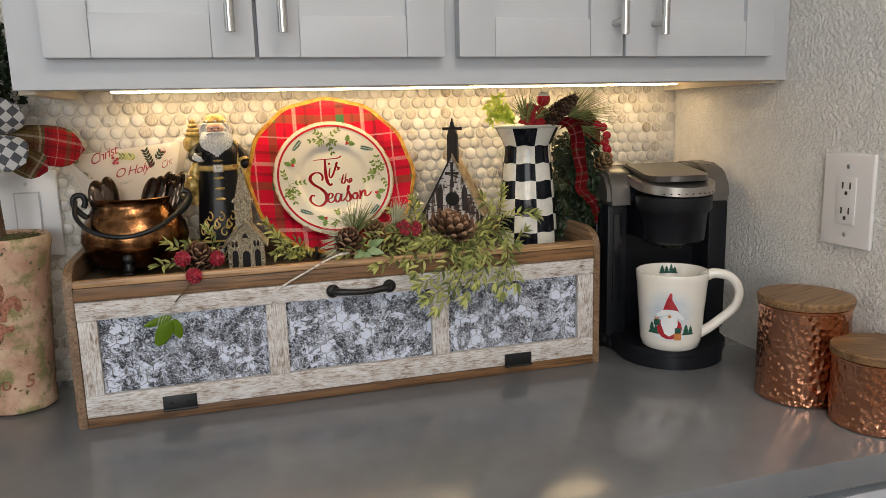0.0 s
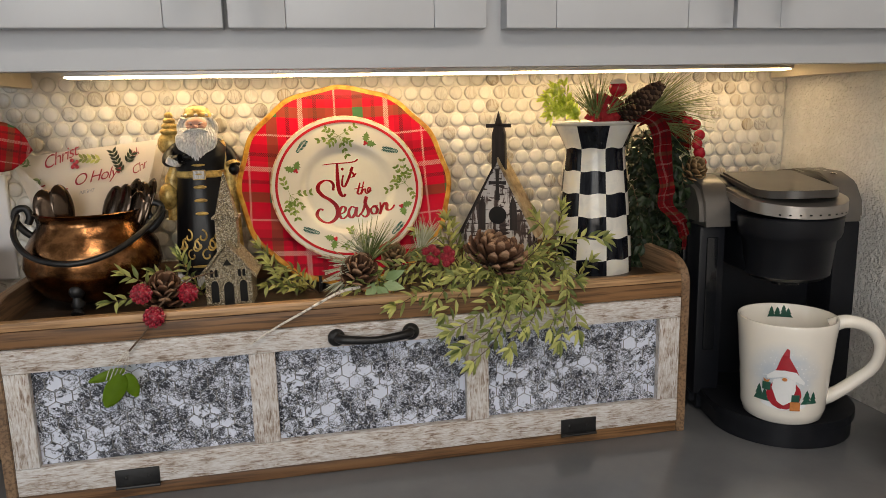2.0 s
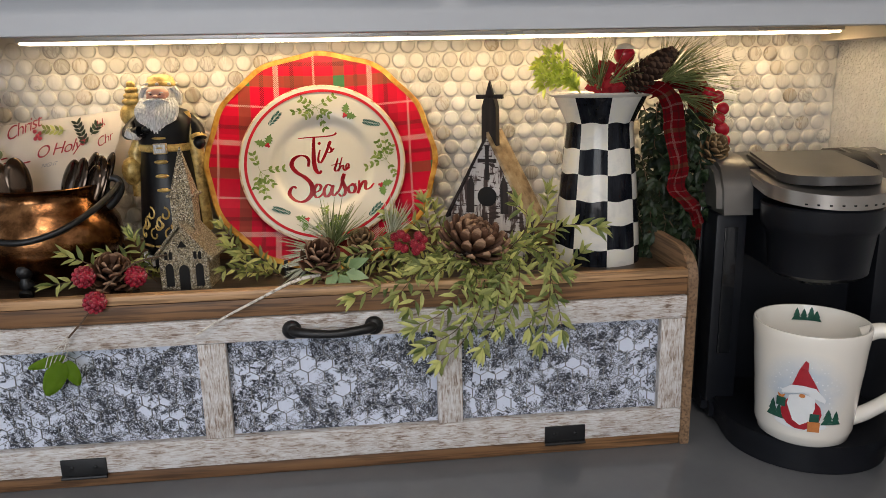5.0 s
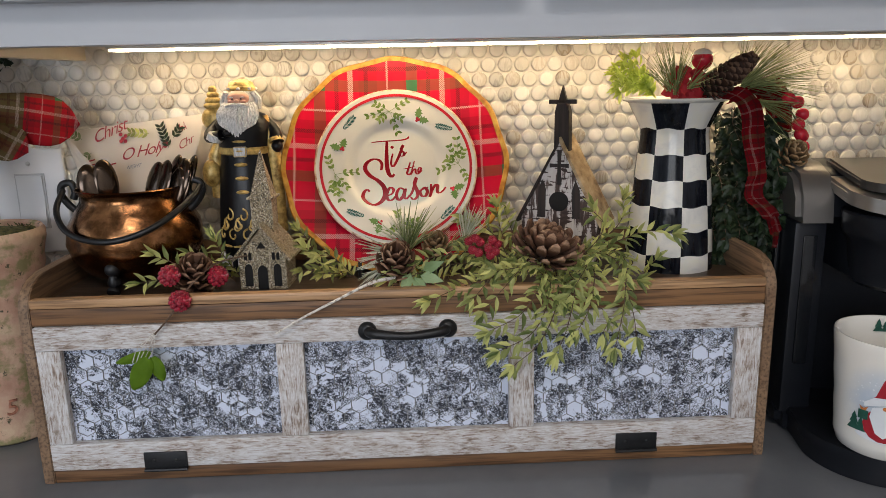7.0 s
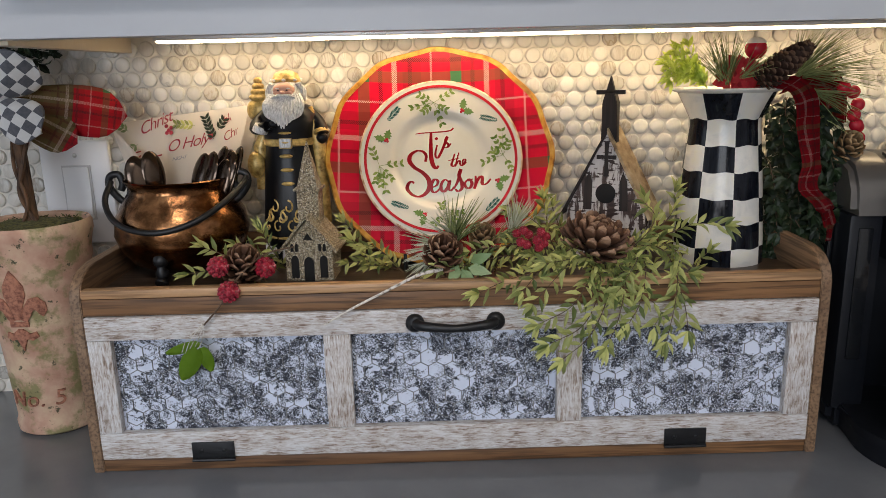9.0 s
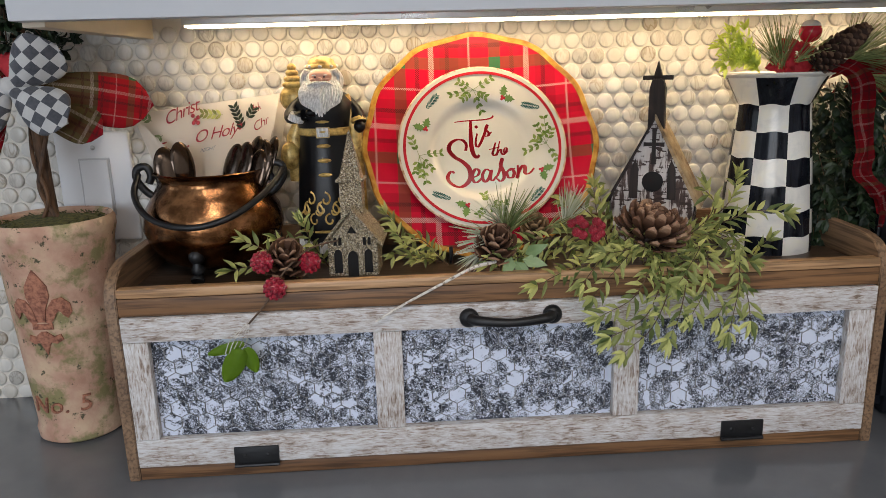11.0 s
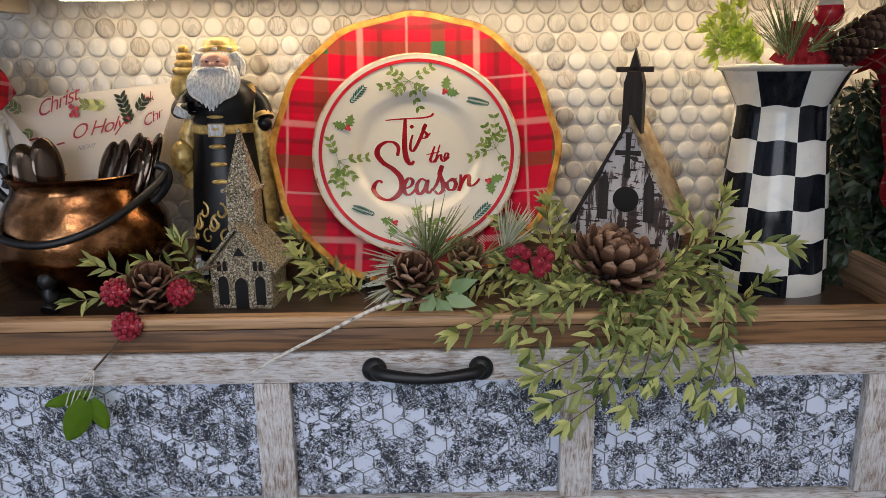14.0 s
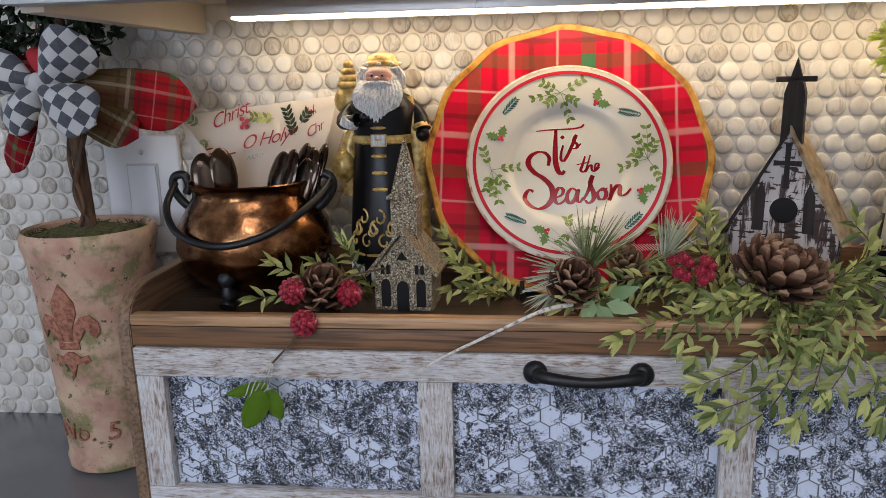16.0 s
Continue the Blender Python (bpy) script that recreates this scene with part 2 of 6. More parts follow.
tint = n.ramp(n.math("FRACT", n.math("MULTIPLY", key, 13.7)), [(0.0, (0.27, 0.21, 0.14)), (0.5, (0.30, 0.285, 0.26)), (1.0, (0.38, 0.31, 0.22))])
base = n.ramp(n.math("FRACT", n.math("MULTIPLY", key, 5.3)), [(0.0, (0.53, 0.50, 0.445)), (1.0, (0.70, 0.675, 0.625))])
col = n.mix(n.math("MULTIPLY", amount, n.math("MAXIMUM", veins, n.math("MULTIPLY", amount, 0.45))), base, tint)
M["tile"] = n.done(col, 0.28)

n = Nodes("toile_fabric")
v = n.coords()
mask = n.ramp(n.noise(v, 29, 8, 0.72, 0.5), [(0.440, 0.0), (0.458, 1.0)])
shade = n.noise(v, 62, 4, 0.65, 0.4)


def inked(scale, low, high, distort):
    """Engraved strokes that swell where the drawing is darker."""
    f_ = n.math("ABSOLUTE", n.math("SUBTRACT", n.noise(v, scale, 4, 0.66, distort), 0.5))
    swell = n.math("MULTIPLY_ADD", n.ramp(shade, [(0.36, 0.0), (0.62, 1.0)]), high - low, low)
    return n.math("LESS_THAN", f_, swell)


ink = n.math("MULTIPLY", mask, n.math("MAXIMUM", inked(165, 0.012, 0.066, 1.0), inked(370, 0.014, 0.058, 0.6)))
M["toile"] = n.done(n.mix(ink, (0.62, 0.67, 0.79), (0.030, 0.034, 0.046)), 0.8)

n = Nodes("led_diffuser")
n.bsdf.inputs["Emission Color"].default_value = (1.0, 0.78, 0.46, 1)
n.bsdf.inputs["Emission Strength"].default_value = LED_STRENGTH
M["led"] = n.done((0.9, 0.85, 0.7), 0.5)

# ---- structure ----
TOP, WALL_Y, WALL_X, UNDER, RECESS = 0.914, 0.225, 1.074, 1.366, 1.392
structure("floor", boxed((-2.6, -3.2, -0.05), (WALL_X, WALL_Y + 0.01, 0.0)), M["floor"], "brown wooden kitchen floor", "floor")
structure("ceiling", boxed((-2.6, -3.2, 2.45), (WALL_X + 0.1, WALL_Y + 0.11, 2.55)), M["ceiling"], "flat white ceiling", "ceiling")
structure("wall_east", boxed((WALL_X, -3.2, -0.05), (WALL_X + 0.1, WALL_Y + 0.11, 2.45)), M["wall"], "white wall with rough orange-peel plaster texture", "wall")
structure("wall_north", boxed((-2.6, WALL_Y + 0.010, -0.05), (WALL_X, WALL_Y + 0.11, 2.45)), M["wall"], "white wall behind the tiled backsplash", "wall")
bm = boxed((-2.6, -3.3, -0.05), (-1.4, -3.2, 2.45))
box(bm, (0.2, -3.3, -0.05), (WALL_X + 0.1, -3.2, 2.45)), box(bm, (-1.4, -3.3, -0.05), (0.2, -3.2, 1.0)), box(bm, (-1.4, -3.3, 2.2), (0.2, -3.2, 2.45))
structure("wall_south", bm, M["wall"], "white wall with a window opening", "wall")
bm = boxed((-2.7, -3.3, -0.05), (-2.6, -1.05, 2.45))
box(bm, (-2.7, -0.05, -0.05), (-2.6, WALL_Y + 0.11, 2.45)), box(bm, (-2.7, -1.05, -0.05), (-2.6, -0.05, 1.0)), box(bm, (-2.7, -1.05, 2.1), (-2.6, -0.05, 2.45))
structure("wall_west", bm, M["wall"], "white wall with a window opening", "wall")

counter = thing("countertop", pose(0, 0, 0), "smooth dark grey stone countertop along the wall", "countertop", kind="structure")
part("slab", boxed((-1.6, -0.410, TOP - 0.038), (WALL_X - 0.001, WALL_Y + 0.008, TOP), 0.003), M["counter"], counter)
base_unit = thing("base_cabinet", pose(0, 0, 0), "white painted base cabinet under the grey countertop", "cabinet", kind="structure")
part("carcass", boxed((-1.6, -0.375, 0.0), (WALL_X - 0.002, WALL_Y, TOP - 0.0385), 0.002), M["paint"], base_unit)
for k in range(5):
    x0 = -1.55 + k * 0.52
    part("drawer_front", boxed((x0, -0.395, TOP - 0.215), (x0 + 0.50, -0.376, TOP - 0.058), 0.003), M["paint"], base_unit)
    part("door", boxed((x0, -0.395, 0.12), (x0 + 0.50, -0.376, TOP - 0.225), 0.003), M["paint"], base_unit)

# backsplash of round tiles
PITCH, ROW = 0.0214, 0.01845
splash = thing("backsplash", pose(0, 0, 0), "backsplash of round cream marble penny tiles in pale grout", "backsplash", kind="structure")
part("grout", boxed((-0.75, WALL_Y + 0.0005, TOP), (WALL_X - 0.001, WALL_Y + 0.010, 1.7)), M["grout"], splash)


def tile_profile():
    return [(0.0098, 0.0), (0.0098, 0.0014), (0.0090, 0.0028), (0.0074, 0.0034), (0.0, 0.0036)]


tile_mesh = finish(lathe(tile_profile(), 14), "tile", M["tile"], 60)
rest = bmesh.new()
TILE_TURN = Matrix.Rotation(radians(90), 4, "X")
zrow, row = 1.348 - 23 * ROW, 1
while zrow < 1.69:
    x = 0.507 - 58 * PITCH + (PITCH / 2 if row % 2 else 0)
    while x < WALL_X - 0.009:
        if zrow < RECESS - 0.009 or x < -0.012:
            at = Matrix.Translation((x + rnd.uniform(-0.0004, 0.0004), WALL_Y + 0.0008, zrow)) @ Matrix.Rotation(rnd.uniform(-0.02, 0.02), 4, "X") @ Matrix.Rotation(rnd.uniform(-0.02, 0.02), 4, "Z") @ TILE_TURN
            if -0.02 < x < 0.96 and 1.235 < zrow < RECESS:
                part("tile", tile_mesh, None, splash, m=at)
            else:
                lathe_at = [at @ Vector((r * math.cos(TAU * i / 14), r * math.sin(TAU * i / 14), z)) for r, z in tile_profile()[1:4] for i in range(14)]
                vs = [rest.verts.new(p) for p in lathe_at]
                back = [rest.verts.new(at @ Vector((0.0098 * math.cos(TAU * i / 14), 0.0098 * math.sin(TAU * i / 14), 0))) for i in range(14)]
                for i in range(14):
                    j = (i + 1) % 14
                    rest.faces.new((vs[i], vs[j], vs[14 + j], vs[14 + i]))
                    rest.faces.new((vs[14 + i], vs[14 + j], vs[28 + j], vs[28 + i]))
                    rest.faces.new((back[i], back[j], vs[j], vs[i]))
                rest.faces.new(vs[28:])
        x += PITCH
    zrow += ROW
    row += 1
tagged(part("tile_field", rest, M["tile"], splash, "round cream marble tiles", 60), kind="stuff")

# wall cabinets with shaker doors
cab = thing("wall_cabinet", pose(0, 0, 0), "pale grey-white painted wall cabinet with shaker doors", "cabinet")
FRONT = -0.070
part("body", boxed((-0.0105, FRONT + 0.019, RECESS + 0.004), (WALL_X - 0.0005, WALL_Y, 2.12), 0.001), M["paint"], cab)
part("face_frame", boxed((-0.012, FRONT, UNDER), (WALL_X - 0.001, FRONT + 0.0185, 2.12), 0.0015), M["paint"], cab)
part("underside", boxed((0.0085, FRONT + 0.019, RECESS), (1.0445, WALL_Y - 0.001, RECESS + 0.0035)), M["cabinet_under"], cab, "cabinet underside, tinted cream for the light bar's glow")
part("end_panel", boxed((1.045, FRONT + 0.019, UNDER - 0.004), (WALL_X - 0.001, WALL_Y - 0.001, RECESS + 0.0035), 0.001), M["cabinet_under"], cab)
part("end_panel", boxed((-0.0105, FRONT + 0.019, UNDER - 0.004), (0.008, WALL_Y - 0.001, RECESS + 0.0035), 0.001), M["cabinet_under"], cab)
for x0, x1, hx in ((0.028, 0.2645, 0.236), (0.2685, 0.508, 0.297), (0.528, 0.7715, 0.757), (0.7755, 1.029, 0.820)):
    z0, z1, w = 1.401, 2.085, 0.051
    door = part("door", boxed((x0 + w - 0.004, -0.084, z0 + w - 0.004), (x1 - w + 0.004, -0.0705, z1 - w + 0.004)), M["paint"], cab)
    for a, b in (((x0, z0), (x0 + w, z1)), ((x1 - w, z0), (x1, z1))):
        part("stile", boxed((a[0], -0.092, a[1]), (b[0], -0.071, b[1]), 0.002), M["paint"], door)
    for a in (z0, z1 - w):
        part("rail", boxed((x0 + w, -0.0915, a), (x1 - w, -0.071, a + w), 0.0018), M["paint"], door)
    bm = tube([(hx, -0.122, 1.428), (hx, -0.122, 1.58)], 0.006, 16)
    for z in (1.446, 1.562):
        tube([(hx, -0.122, z), (hx, -0.0915, z)], 0.0045, 12, bm)
    part("handle", bm, M["steel"], door, "brushed nickel bar handle")

led = thing("under_cabinet_light", pose(0, 0, 0), "slim under-cabinet light bar glowing warm white", "light")
part("housing", boxed((0.062, 0.148, 1.3725), (1.028, 0.182, RECESS - 0.0005), 0.001), M["steel"], led)
part("diffuser", boxed((0.064, 0.1515, 1.3702), (1.026, 0.1785, 1.3722), 0.0008), M["led"], led, "glowing warm-white diffuser strip")

# outlet and switch plates
outlet = thing("wall_outlet", pose(WALL_X, -0.209, 1.190, 0, 0, -90), "white double power outlet with a large cover plate", "outlet")
plate_shape = lambda: boxed((-0.0445, -0.0065, -0.067), (0.0445, 0.0, 0.067), 0.003, 3)
part("cover_plate", plate_shape(), M["plastic_white"], outlet)
part("receptacle", boxed((-0.0165, -0.0080, -0.0335), (0.0165, -0.0064, 0.0335), 0.0006), M["plastic_white"], outlet)
for z in (-0.018, 0.018):
    for x in (-0.0065, 0.0065):
        part("slot", boxed((x - 0.0012, -0.0084, z - 0.001), (x + 0.0012, -0.0079, z + 0.0085)), M["dark_slot"], outlet)
    part("ground_hole", boxed((-0.0024, -0.0084, z - 0.0095), (0.0024, -0.0079, z - 0.0045), 0.0002), M["dark_slot"], outlet)
for z in (-0.049, 0.049):
    bm = bmesh.new()
    part("screw", ball(bm, (0, -0.0066, z), (0.0032, 0.0012, 0.0032), 12, 6), M["steel"], outlet)
switch = thing("light_switch", pose(-0.078, WALL_Y - 0.0025, 1.190), "white rocker light switch with a large cover plate", "switch")
part("cover_plate", plate_shape(), M["plastic_white"], switch)
part("rocker_frame", boxed((-0.0185, -0.0078, -0.0355), (0.0185, -0.0064, 0.0355), 0.0006), M["plastic_shaded"], switch, "rocker surround, greyed to draw its shadow line")
part("rocker", prism([(-0.0085, -0.033), (-0.0125, -0.033), (-0.0088, 0.0), (-0.0100, 0.033), (-0.0078, 0.033)], 0.032, "x", at=-0.016), M["plastic_white"], switch)
for z in (-0.048, 0.048):
    bm = bmesh.new()
    part("screw", ball(bm, (0, -0.0066, z), (0.0030, 0.0012, 0.0030), 12, 6), M["steel"], switch)

# ---- crate with flap door ----
crate = thing("bread_box", pose(0, 0, TOP), "brown wooden bread box with whitewashed flap door and tray top", "bread box")
Z = lambda z: z - TOP
DEPTH = 0.200
side = [(0.0, Z(0.9145)), (DEPTH, Z(0.9145)), (DEPTH, Z(1.142)), (0.045, Z(1.140)), (0.030, Z(1.1385)), (0.017, Z(1.134)), (0.007, Z(1.126)), (0.002, Z(1.117)), (0.0, Z(1.108))]
for x0 in (0.0, 0.7785):
    part("side_panel", prism(side, 0.0115, "x", at=x0, bevel=0.001), M["tray_wood_y"], crate)
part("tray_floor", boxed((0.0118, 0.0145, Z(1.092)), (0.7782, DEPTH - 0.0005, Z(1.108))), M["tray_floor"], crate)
part("back_panel", boxed((0.0118, DEPTH - 0.010, Z(0.9150)), (0.7782, DEPTH - 0.0008, Z(1.0915))), M["tray_wood"], crate)
part("back_rail", boxed((0.0118, DEPTH - 0.010, Z(1.1085)), (0.7782, DEPTH - 0.0008, Z(1.138)), 0.001), M["tray_wood"], crate)
part("front_lip", boxed((0.0118, 0.0012, Z(1.0925)), (0.7782, 0.0140, Z(1.1105)), 0.0008), M["tray_wood"], crate)
part("lip_cap", boxed((0.0118, 0.0002, Z(1.1110)), (0.7782, 0.0144, Z(1.1205)), 0.0022), M["lip_wood"], crate, "worn top edge, lightened further for the light bar's glow")
part("bottom_rail", boxed((0.0118, 0.0015, Z(0.9145)), (0.7782, 0.014, Z(0.9292)), 0.001), M["tray_wood"], crate)
flap = part("flap_door", boxed((0.030, 0.0085, Z(0.950)), (0.760, 0.0125, Z(1.074))), M["toile"], crate, "black and white toile fabric panel behind wire")
FY0, FY1 = -0.0015, 0.0080
for name, a, b, m in (
    ("top_rail", (0.0125, 1.0662), (0.7775, 1.0915), "white_x"), ("bottom_rail", (0.0125, 0.9300), (0.7775, 0.9605), "white_x"),
    ("stile", (0.0128, 0.9607), (0.0370, 1.0660), "white_z"), ("stile", (0.7500, 0.9607), (0.7772, 1.0660), "white_z"),
    ("stile", (0.2585, 0.9607), (0.2870, 1.0660), "white_z"), ("stile", (0.5040, 0.9607), (0.5310, 1.0660), "white_z")):
    part(name, boxed((a[0], FY0, Z(a[1])), (b[0], FY1, Z(b[1])), 0.0012), M[m], flap, "whitewashed weathered wood")


def hex_wire(x0, x1, z0, z1):
    """Chicken wire: six-sided cells with upright twisted sides."""
    bm = bmesh.new()
    w, h, g, r = 0.0172, 0.0150, 0.0046, 0.00040
    y = 0.0072
    rows = int((z1 - z0) / h) + 2
    for j in range(rows):
        for i in range(int((x1 - x0) / w) + 2):
            x = x0 + (i + (j % 2) * 0.5) * w - 0.3 * w + rnd.uniform(-0.0005, 0.0005)
            z = z0 + j * h - 0.4 * h
            a, b = Vector((x, y, z)), Vector((x, y, z + h - g))
            for p, q in ((a, b), (b, Vector((x + w / 2, y, z + h))), (b, Vector((x - w / 2, y, z + h)))):
                if min(p.x, q.x) > x0 and max(p.x, q.x) < x1 and min(p.z, q.z) > z0 and max(p.z, q.z) < z1:
                    tube([p, q], r * (1.35 if p is a else 1.0), 5, bm, cap=False)
    return bm


for x0, x1 in ((0.037, 0.2585), (0.287, 0.504), (0.531, 0.750)):
    tagged(part("wire_mesh", hex_wire(x0, x1, Z(0.9607), Z(1.066)), M["wire"], flap, "hexagonal chicken wire"), kind="stuff")
# black iron pull and the two latch plates
bm = tube(curve([(0.356, -0.006, Z(1.078)), (0.364, -0.014, Z(1.0775)), (0.397, -0.018, Z(1.0755)), (0.430, -0.014, Z(1.0775)), (0.438, -0.006, Z(1.078))], 6), [0.0042 + 0.0015 * abs(math.cos(k / 24 * math.pi)) for k in range(25)], 10)
for x in (0.355, 0.439):
    bm2 = lathe([(0.0098, 0.0), (0.0098, 0.003), (0.008, 0.0055), (0.004, 0.0075), (0.0, 0.008)], 20)
    bm2.transform(Matrix.Translation((x, -0.0016, Z(1.0775))) @ Matrix.Rotation(radians(90), 4, "X"))
    tmp = bpy.data.meshes.new("tmp")
    bm2.to_mesh(tmp), bm2.free()
    bm.from_mesh(tmp)
part("handle", bm, M["iron"], flap, "black wrought-iron pull handle")
for x in (0.110, 0.6215):
    bm = boxed((x, -0.0040, Z(0.9285)), (x + 0.0455, -0.0018, Z(0.9485)), 0.0006)
    tube([(x, -0.0048, Z(0.9285)), (x + 0.0455, -0.0048, Z(0.9285))], 0.002, 8, bm)
    for dx in (0.011, 0.0345):
        ball(bm, (x + dx, -0.0042, Z(0.9395)), (0.0022, 0.001, 0.0022), 10, 6)
    part("hinge", bm, M["iron"], crate, "black metal hinge")

# ---- kit for small things ----
FLOOR = 1.108


def checks(name, size, dark=(0.02, 0.024, 0.035), light=(0.62, 0.62, 0.60), rough=0.75):
    n = Nodes(name)
    f = n.node("ShaderNodeTexChecker", out=1, i0=n.coords(kind=2), i3=1.0 / size)
    g = n.noise(n.coords(), 300, 3)
    return n.done(n.mix(n.math("MULTIPLY", g, 0.35), n.mix(f, light, dark), (0.25, 0.25, 0.27)), rough, sheen=0.2)


def plaid(name, size, rough, kind=3, axes=(0, 1), coat=0.0, line=0.6, red=(0.56, 0.005, 0.028), spec=0.5, olive=None):
    """Red tartan: wide dark bands, thin pale lines, green where bands cross."""
    n = Nodes(name)
    sep = n.tree.nodes.new("ShaderNodeSeparateXYZ")
    n.put(sep.inputs[0], n.coords(kind=kind))

    def band(axis, centre, half, shift=0.0):
        f = n.math("FRACT", n.math("ADD", n.math("DIVIDE", sep.outputs[axis], size), 10.5 + shift))
        return n.math("LESS_THAN", n.math("ABSOLUTE", n.math("SUBTRACT", f, centre)), half)

    twill = n.math("LESS_THAN", n.math("FRACT", n.math("DIVIDE", n.math("ADD", sep.outputs[axes[0]], sep.outputs[axes[1]]), size * 0.022)), 0.55)
    col = n.mix(n.math("LESS_THAN", sep.outputs[0], olive), red, (0.075, 0.068, 0.024)) if olive else red
    for ax, s in ((axes[0], 0.0), (axes[1], 0.31)):
        col = n.mix(n.math("MULTIPLY", band(ax, 0.70, 0.060, s), 0.62), col, (0.09, 0.07, 0.03))
        col = n.mix(n.math("MULTIPLY", band(ax, 0.22, 0.10, s), 0.30), col, (0.10, 0.004, 0.008))
        for c in (0.20, 0.88):
            col = n.mix(n.math("MULTIPLY", band(ax, c, 0.022, s), n.math("MULTIPLY", twill, 0.85)), col, (0.03, 0.012, 0.012))
    cross = n.math("MULTIPLY", band(axes[0], 0.70, 0.060, 0.0), band(axes[1], 0.70, 0.060, 0.31))
    col = n.mix(n.math("MULTIPLY", cross, 0.9), col, (0.012, 0.17, 0.07))
    for ax, s in ((axes[0], 0.0), (axes[1], 0.31)):
        for c, w in ((0.03, 0.028), (0.43, 0.011)):
            col = n.mix(n.math("MULTIPLY", band(ax, c, w, s), n.math("MULTIPLY", twill, line)), col, (0.72, 0.62, 0.54))
    g = n.noise(n.coords(), 220, 3)
    return n.done(n.mix(n.math("MULTIPLY", g, 0.18), col, (0.25, 0.006, 0.01)), rough, coat=coat, spec=spec)


def leafy(name, dark, light, rough=0.5, through_=0.0):
    n = Nodes(name)
    isl = n.island()
    g = n.noise(n.coords(), 120, 4)
    col = n.ramp(n.math("ADD", n.math("MULTIPLY", isl, 0.75), n.math("MULTIPLY", g, 0.25)), [(0.12, dark), (0.55, tuple((a + b) / 2 for a, b in zip(dark, light))), (0.92, light)])
    mat = n.done(col, rough, spec=0.3)
    if through_:
        tr = n.tree.nodes.new("ShaderNodeBsdfTranslucent")
        n.put(tr.inputs[0], n.mix(0.5, col, light))
        sh = n.tree.nodes.new("ShaderNodeMixShader")
        sh.inputs[0].default_value = through_
        n.tree.links.new(n.bsdf.outputs[0], sh.inputs[1]), n.tree.links.new(tr.outputs[0], sh.inputs[2])
        n.tree.links.new(sh.outputs[0], n.tree.nodes["Material Output"].inputs[0])
    return mat


def woody(name, dark, light, rough=0.6):
    """Cone scales: dark at the root, tan at the lip, each a little different."""
    n = Nodes(name)
    sep = n.tree.nodes.new("ShaderNodeSeparateXYZ")
    n.put(sep.inputs[0], n.coords(kind=0))
    g = n.noise(n.coords(), 260, 4)
    f = n.math("ADD", n.math("MULTIPLY", sep.outputs[0], 0.75), n.math("ADD", n.math("MULTIPLY", n.random(), 0.2), n.math("MULTIPLY", g, 0.25)))
    n.bump(g, 0.5, 0.0008)
    return n.done(n.ramp(f, [(0.45, tuple(c * 0.25 for c in dark)), (0.78, tuple(c * 0.7 for c in dark)), (0.92, dark), (1.0, tuple((a + b) / 2 for a, b in zip(dark, light)))]), rough, spec=0.3)


M["leaf"] = leafy("olive_leaves", (0.055, 0.10, 0.028), (0.72, 0.72, 0.26), 0.40, 0.35)
M["leaf_dark"] = leafy("dark_leaves", (0.004, 0.009, 0.004), (0.017, 0.034, 0.012))
M["leaf_lime"] = leafy("lime_leaves", (0.50, 0.62, 0.07), (0.80, 0.88, 0.24), 0.5, 0.5)
M["mistletoe"] = leafy("mistletoe_leaves", (0.16, 0.30, 0.02), (0.42, 0.56, 0.09), 0.25, 0.25)
M["needle"] = leafy("pine_needles", (0.07, 0.10, 0.03), (0.34, 0.38, 0.16))
M["pale_leaf"] = leafy("pale_holly", (0.16, 0.24, 0.10), (0.32, 0.40, 0.22))
M["frosted"] = leafy("frosted_needles", (0.24, 0.26, 0.14), (0.66, 0.66, 0.54))
M["cone"] = woody("pine_cone_scales", (0.13, 0.062, 0.035), (0.50, 0.32, 0.20), 0.6)
M["cone_tan"] = woody("pale_cone_scales", (0.22, 0.13, 0.06), (0.52, 0.37, 0.21), 0.65)
M["twig"] = plain("twig_bark", (0.10, 0.06, 0.035), 0.8, vary=0.4, scale=200, bump=0.5)
M["white_twig"] = two_tone("whitened_twig", [(0.35, (0.24, 0.18, 0.13)), (0.52, (0.70, 0.66, 0.60))], 260, 0.8)
M["berry"] = two_tone("red_berries", [(0.3, (0.11, 0.004, 0.012)), (0.6, (0.38, 0.014, 0.035)), (0.78, (0.66, 0.36, 0.38))], 160, 0.35, coat=0.3)
M["copper"] = two_tone("antique_copper", [(0.34, (0.05, 0.022, 0.010)), (0.5, (0.17, 0.075, 0.030)), (0.68, (0.42, 0.20, 0.085))], 46, 0.2, 1.0, bump=0.42, distance=0.003)
M["gold"] = two_tone("gold_leaf", [(0.3, (0.24, 0.085, 0.012)), (0.48, (0.52, 0.25, 0.035)), (0.7, (0.66, 0.40, 0.09))], 70, 0.36, 0.35, bump=0.25)
M["gold_paint"] = two_tone("gold_painted_resin", [(0.3, (0.22, 0.12, 0.025)), (0.6, (0.70, 0.48, 0.15))], 140, 0.34, 0.15, bump=0.3)
M["cream"] = plain("cream_glaze", (0.60, 0.565, 0.485), 0.22, vary=0.025, scale=14)
M["worn_edge"] = two_tone("worn_plate_edge", [(0.36, (0.30, 0.13, 0.05)), (0.5, (0.58, 0.42, 0.26)), (0.7, (0.64, 0.56, 0.42))], 120, 0.4)
M["red_ink"] = plain("red_glaze", (0.46, 0.018, 0.028), 0.2, vary=0.1, scale=80)
M["green_ink"] = leafy("painted_green", (0.015, 0.10, 0.05), (0.16, 0.24, 0.06), 0.25)
